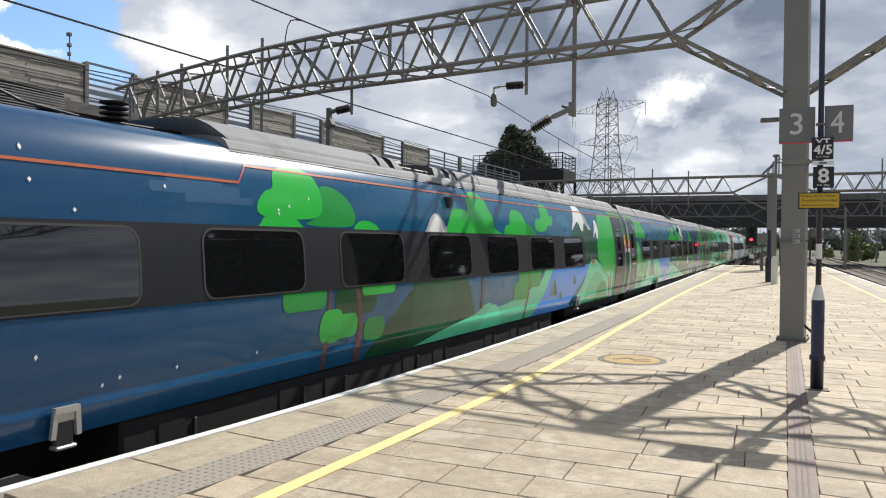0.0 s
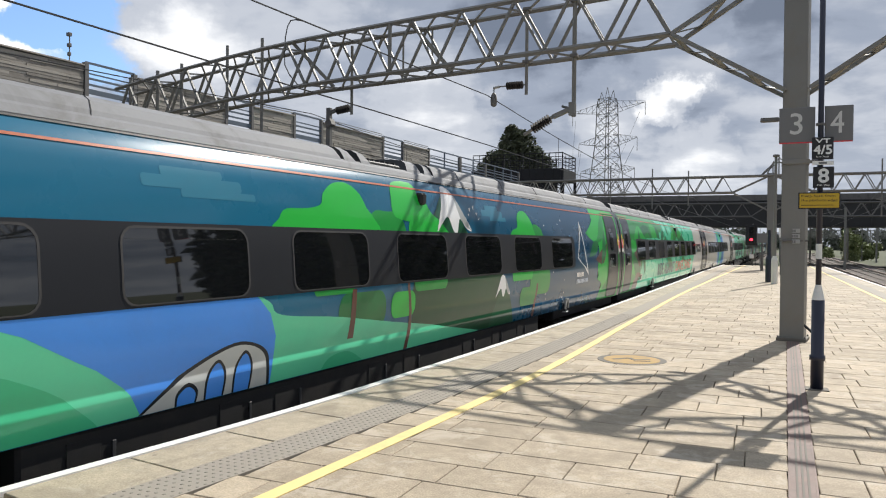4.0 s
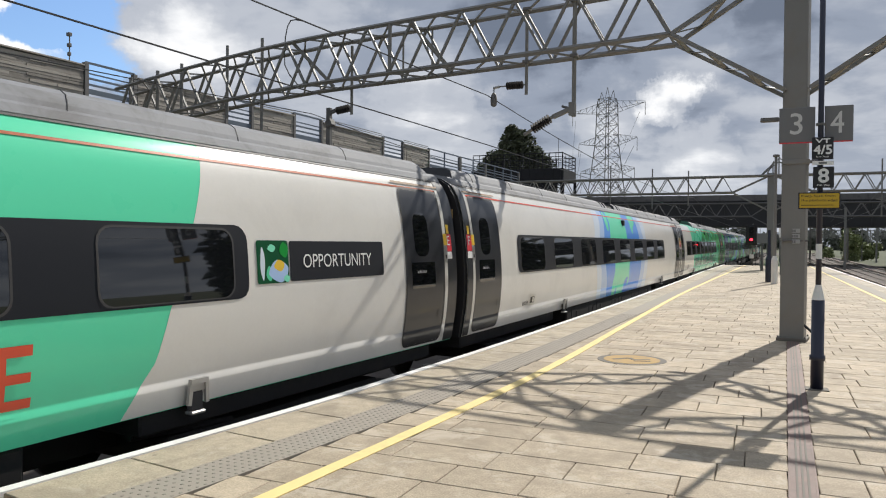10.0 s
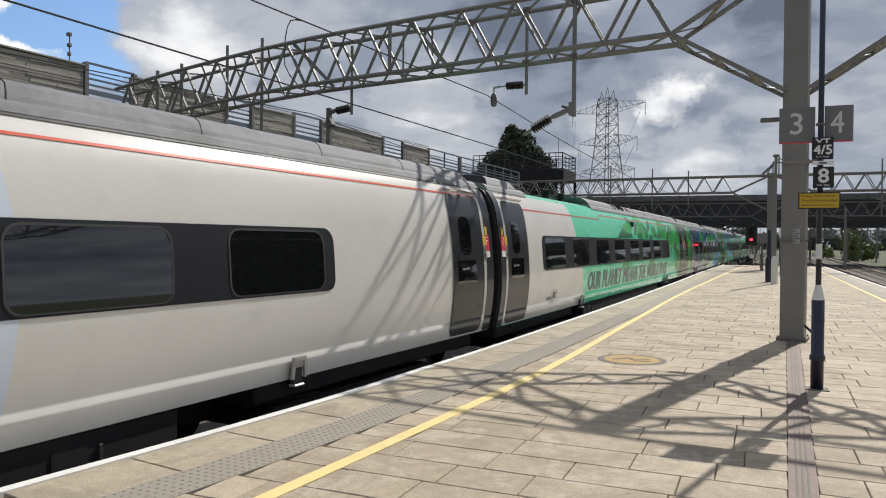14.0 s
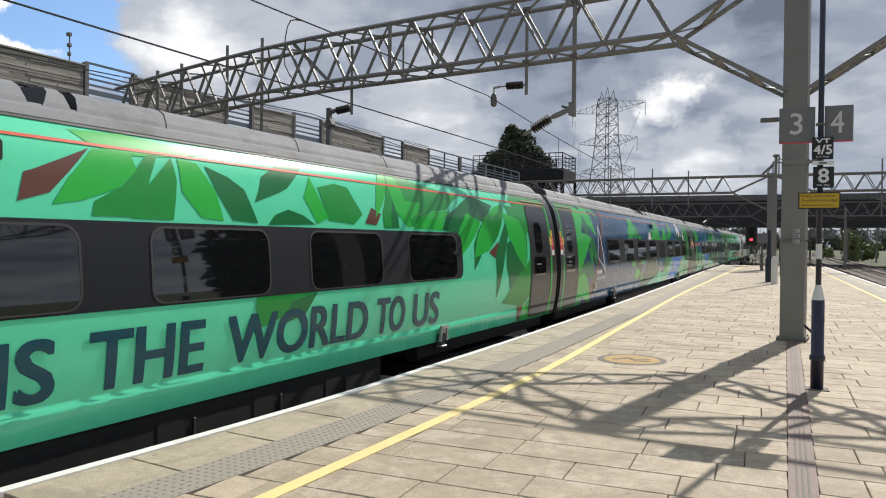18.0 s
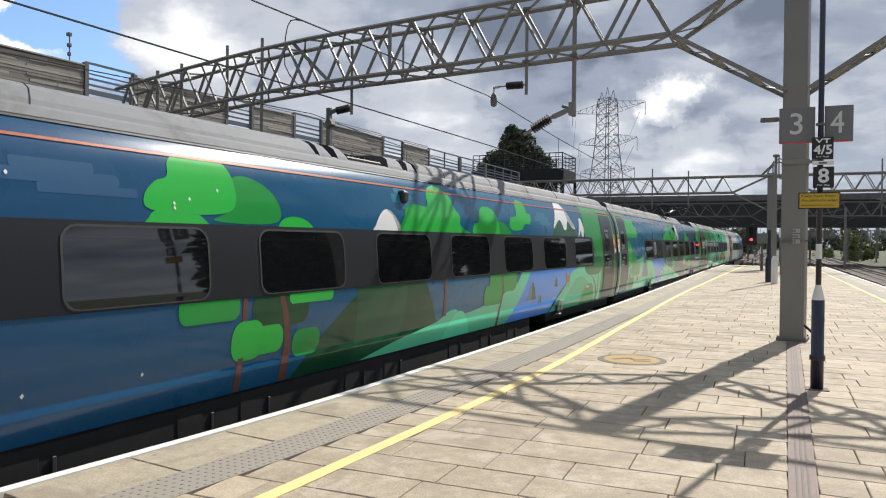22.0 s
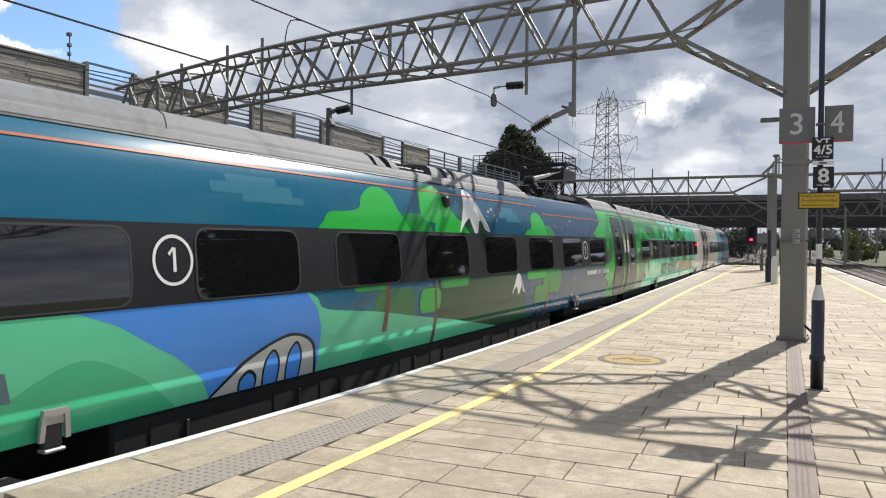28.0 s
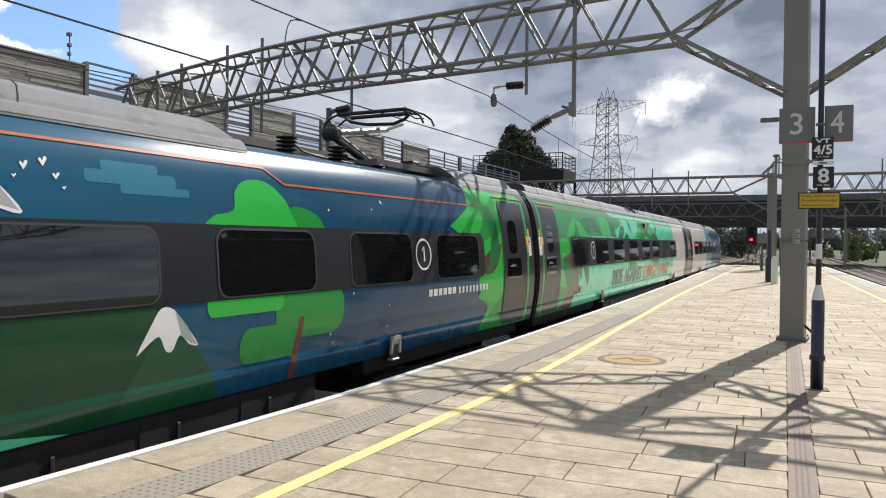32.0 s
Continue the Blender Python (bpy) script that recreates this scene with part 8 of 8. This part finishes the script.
def pantograph(c, u):
    """Single-arm pantograph, lowered, on its base frame; u is its head's place along the roof."""
    y = u - COACH / 2
    base = part("pantograph_base", bar(bar(bar(bar(fresh(), (-0.6, y - 1.0, 2.68), (-0.6, y + 1.2, 2.68), 0.09), (0.6, y - 1.0, 2.68), (0.6, y + 1.2, 2.68), 0.09), (-0.6, y + 0.15, 2.70), (0.6, y + 0.15, 2.70), 0.12), (-0.6, y - 0.9, 2.68), (0.6, y - 0.9, 2.68), 0.09), "steel_dark", c, "dark pantograph base frame")
    for x, d in product((-0.6, 0.6), (-0.9, 1.1)):
        part("insulator", lathe(fresh(), [(0.05, 2.56), (0.1, 2.58), (0.05, 2.60), (0.1, 2.62), (0.05, 2.65)], 10, pose(x, y + d, 0)), "insulator", base)
    for x, d, w, h in ((0.1, 0.45, 0.16, 0.12), (-0.25, 0.7, 0.14, 0.16), (0.3, 0.9, 0.12, 0.1), (0.45, 0.3, 0.1, 0.14)):
        part("drive_box", box(fresh(), x - w, x + w, y + d - 0.12, y + d + 0.12, 2.66, 2.68 + h, 0.02), "rubber", base)
    knee = Vector((0.0, y - 1.2, 3.08))
    foot = Vector((0.0, y - 0.05, 2.70))
    arm = part("pantograph_arm", bar(fresh(), foot, knee, 0.15, 0.15, round_n=10), "rubber", c, "dark lower pantograph arm")
    part("joint", lathe(fresh(), [(0.06, -0.13), (0.1, -0.11), (0.1, 0.11), (0.06, 0.13)], 12, Matrix.Translation(knee) @ pose(0, 0, 0, 0, 90)), "rubber", arm, "round dark knee joint")
    part("link", bar(fresh(), (0.14, y - 0.25, 2.70), (0.12, y - 1.2, 3.0), 0.05, round_n=6), "steel_dark", arm)
    part("spring", bar(fresh(), (-0.2, y - 0.05, 2.74), (-0.2, y - 0.7, 2.84), 0.11, round_n=8), "rubber", arm)
    up = part("upper_arm", bar(bar(fresh(), knee + Vector((0, 0, 0.02)), (0.06, y + 0.2, 3.33), 0.085, round_n=10), (0.06, y + 0.12, 3.31), (0.3, y + 0.3, 3.42), 0.05, round_n=8), "silver", c, "silver upper pantograph arm")
    part("stay", bar(fresh(), knee + Vector((-0.08, 0, -0.06)), (-0.05, y + 0.15, 3.25), 0.025, round_n=6), "steel_dark", up)
    head = fresh()
    for d in (-0.17, 0.17):
        tube(head, [(-0.93, y + d, 3.33), (-0.88, y + d, 3.43), (-0.76, y + d, 3.52), (-0.6, y + d, 3.575), (0.6, y + d, 3.575), (0.76, y + d, 3.52), (0.88, y + d, 3.43), (0.93, y + d, 3.33)], 0.017, 6)
        tube(head, [(-0.62, y + d, 3.56), (0.62, y + d, 3.56)], 0.03, 4)
    tube(head, [(-0.62, y, 3.55), (-0.5, y, 3.46), (-0.2, y, 3.40), (0.3, y, 3.38), (0.5, y, 3.44), (0.62, y, 3.55)], 0.028, 6)
    for x in (-0.6, 0.6):
        bar(head, (x, y - 0.2, 3.55), (x, y + 0.2, 3.55), 0.05)
        bar(head, (x * 0.8, y - 0.15, 3.47), (x, y + 0.1, 3.55), 0.03)
    tube(head, [(0.62, y - 0.1, 3.5), (0.75, y - 0.1, 3.42), (0.9, y - 0.1, 3.41)], 0.012, 5)
    part("pantograph_head", head, "rubber", c, "dark pantograph head with curved horns")
    part("grey_box", box(fresh(), -0.5, 0.1, y - 1.9, y - 1.3, 2.55, 2.74, 0.03), "steel_dark", c)


SPEC = (
    # base, door pillars, letter, windows, band, roof spans, recess, label
    ("dusk_a", ("green", "green"), "C", W8B[:-1], (4.8, 19.5), [(7.95, 10.7, -0.42, 0.1), (13.12, 23.85, 0.1, 0.3)], (11.42, 12.26), "dark blue coach painted with green trees, snowy peaks and a lake"),
    ("dusk_b", ("mint", "green"), "D", W8A, (2.7, 19.5), ROOF_STD, (11.42, 12.26), "teal coach painted with green hills, trees and a bridge"),
    ("mint_fade", ("green", "strip"), "E", W8A, (2.7, 19.5), ROOF_STD, (11.42, 12.26), "mint green coach with painted leaves and a slogan"),
    ("white", ("strip", "strip"), "F", W8A, (2.7, 19.5), ROOF_STD, (11.42, 12.26), "white coach with a painted blue and green globe"),
    ("mint_fade", ("strip", "green"), "U", W8A, (2.7, 19.5), [(0.5, 2.2, 0.3, 0.3), (7.95, 10.7, -0.42, 0.1), (13.12, 23.85, 0.1, 0.3)], (11.42, 12.26), "white and mint coach with painted leaves and a slogan"),
    ("dusk_a", ("green", "green"), "G", W8B, (4.85, 21.6), ROOF_STD, (11.42, 12.26), "night blue coach painted with leaves, trees, peaks and a lake"),
    ("dusk_b", ("mint", "green"), "H", W8B, (4.85, 21.7), [(0.5, 10.7, 0.3, 0.1), (13.12, 16.45, 0.1, 0.5), (21.5, 23.85, -0.45, 0.3)], (11.42, 12.26), "blue first class coach with hills, bridge, trees and pantograph"),
    ("mint_fade", ("green", "strip"), "J", W8A, (2.7, 19.5), ROOF_STD, (11.42, 12.26), "mint green first class coach with painted leaves"),
    ("white", ("strip", "strip"), "K", W8A[:6], (2.7, 15.35), [(0.5, 10.7, 0.3, 0.1), (13.12, 18.0, 0.1, 1.2)], (11.42, 12.26), "pale blue driving coach at the train's end"),
)
ROOF_KINDS = ("roof_fairing", "roof_grille", "roof_cowl", "roof_insulator", "roof_cable", "pantograph_base", "pantograph_arm", "upper_arm", "pantograph_head", "grey_box")
for n, (base, strips, letter, wins, band, spans, recess, label) in enumerate(SPEC):
    beds = {0: [(7.75, 24.005)], 4: [(0.42, 2.45), (7.75, 24.005)], 6: [(0.42, 16.4), (21.3, 24.005)]}.get(n, [(0.42, 24.005)])
    c = build_coach(n, base, strips, letter, wins, band, spans, recess, label, beds, 18.6 if n == 8 else 24.02)
    if n in (0, 5):
        SETBACK[:] = [16.6, 18.2, 0.27]
        design_night(c, n == 0)
        SETBACK[:] = [99.0, 100.0, 0.0]
        orange_line(c, [(0.34, 2.15), (7.7, 2.15), (7.85, 2.285), (23.95, 2.285)] if n == 0 else [(0.34, 2.285), (23.95, 2.285)])
    elif n in (1, 6):
        design_hills(c, n == 6)
        SETBACK[:] = [99.0, 100.0, 0.0]
        art(c, "painted_leafage", [rect(0.3, 2.05, 2.2, 2.41)], "green_mid", 6)
    elif n in (2, 7):
        design_leaves_first(c, n == 7)
    elif n == 3:
        SETBACK[:] = [0.0, 1.0, 0.1]
        design_globe(c)
        SETBACK[:] = [99.0, 100.0, 0.0]
    elif n == 4:
        design_planet(c)
    else:
        design_driving(c)
    # unit number beside the socket, as plain bars
    if n in (1, 2, 3, 4, 7):
        for k in range(5):
            art(c, "number_bar", [rect(3.02 + k * 0.066, 3.055 + k * 0.066, 0.455, 0.525)], "ink", 7)
    if n == 5:
        for k in range(5):
            art(c, "number_bar", [rect(20.95 + k * 0.065, 20.985 + k * 0.065, 0.555, 0.605)], "ice", 7)
    if n == 6:
        disc = lambda r: [(1.0 + r * math.cos(a * math.tau / 24), 1.55 + r * math.sin(a * math.tau / 24)) for a in range(24)]
        mark = decal("first_class_mark", [disc(0.085), disc(0.072)], "snow", c, 0.0142, "small white first class ring on the door")
        decal("numeral", [rect(0.99, 1.012, 1.51, 1.595)], "snow", mark, 0.0142)
    if n == 1:
        sign = decal("access_sign", [[(u - 0.08, z + 0.06) for u, z in rect(1.52, 1.74, 1.93, 2.14, 0.02)]], "sign_blue", c, 0.0142, "blue square access sign")
        disc = lambda u, z, r: [(u + r * math.cos(a * math.tau / 16), z + r * math.sin(a * math.tau / 16)) for a in range(16)]
        for loops in ([disc(1.615, 2.105, 0.016)], [rect(1.603, 1.626, 2.02, 2.085)], [rect(1.626, 1.675, 2.045, 2.06)], [rect(1.626, 1.685, 2.02, 2.035)], [[(1.672, 2.035), (1.69, 2.035), (1.715, 1.975), (1.697, 1.968)]], [disc(1.632, 2.005, 0.047), disc(1.632, 2.005, 0.035)]):
            decal("pictogram", [[(u - 0.08, z + 0.06) for u, z in loop] for loop in loops], "paper", sign, 0.0155)
    if n == 1:
        prof = [(0.03, 0.0)]
        for k in range(9):
            prof += [(0.03, 0.08 * k + 0.02), (0.07, 0.08 * k + 0.035), (0.07, 0.08 * k + 0.05), (0.03, 0.08 * k + 0.065)]
        part("roof_insulator", lathe(fresh(), prof, 10, pose(0.45, 23.2 - COACH / 2, 2.70, -90)), "red_brown", c, "dark red ribbed roof insulator")
    if n in (0, 4):
        roof_gear(c, (5.6, 6.9))
    if n == 6:
        roof_gear(c, (17.75, 18.8))
        pantograph(c, 20.5)
    # fairings and roof gear stand on the roof deck
    for ob in c.children:
        kind = ob.name.split(".")[0]
        if kind in ROOF_KINDS:
            ob.location.z = 0.07
    COACHES.append(c)

paving()


# ---- the train's way ----
# metres gone at each second; it brakes all the time
WAY = (-22.06, -15.45, -9.1, -3.2, 2.71, 8.74, 14.66, 20.36, 26.05, 31.83, 37.54, 43.1, 48.84, 54.55, 60.03, 65.28, 70.42, 75.54, 80.55, 85.38, 89.98, 94.36, 98.83, 103.15, 107.29, 111.34, 115.07, 118.46, 121.43, 123.99, 126.18, 128.04, 129.74)


def gone(t):
    """How far the train has come at t seconds."""
    return float(smooth_knots(t, range(33), WAY))


def coach_pose(n, t):
    s = (n - 0.5) * COACH - gone(t)
    a, b = line_at(s - 8.5), line_at(s + 8.5)
    m = (a + b) / 2
    return pose(m.x, m.y, 0, 0, 0, -math.degrees(math.atan2(b.x - a.x, b.y - a.y)))


def motions():
    for n, coach in enumerate(COACHES):
        walk(coach, [(t, coach_pose(n, t)) for t in [k * 0.5 for k in range(65)]])


motions()
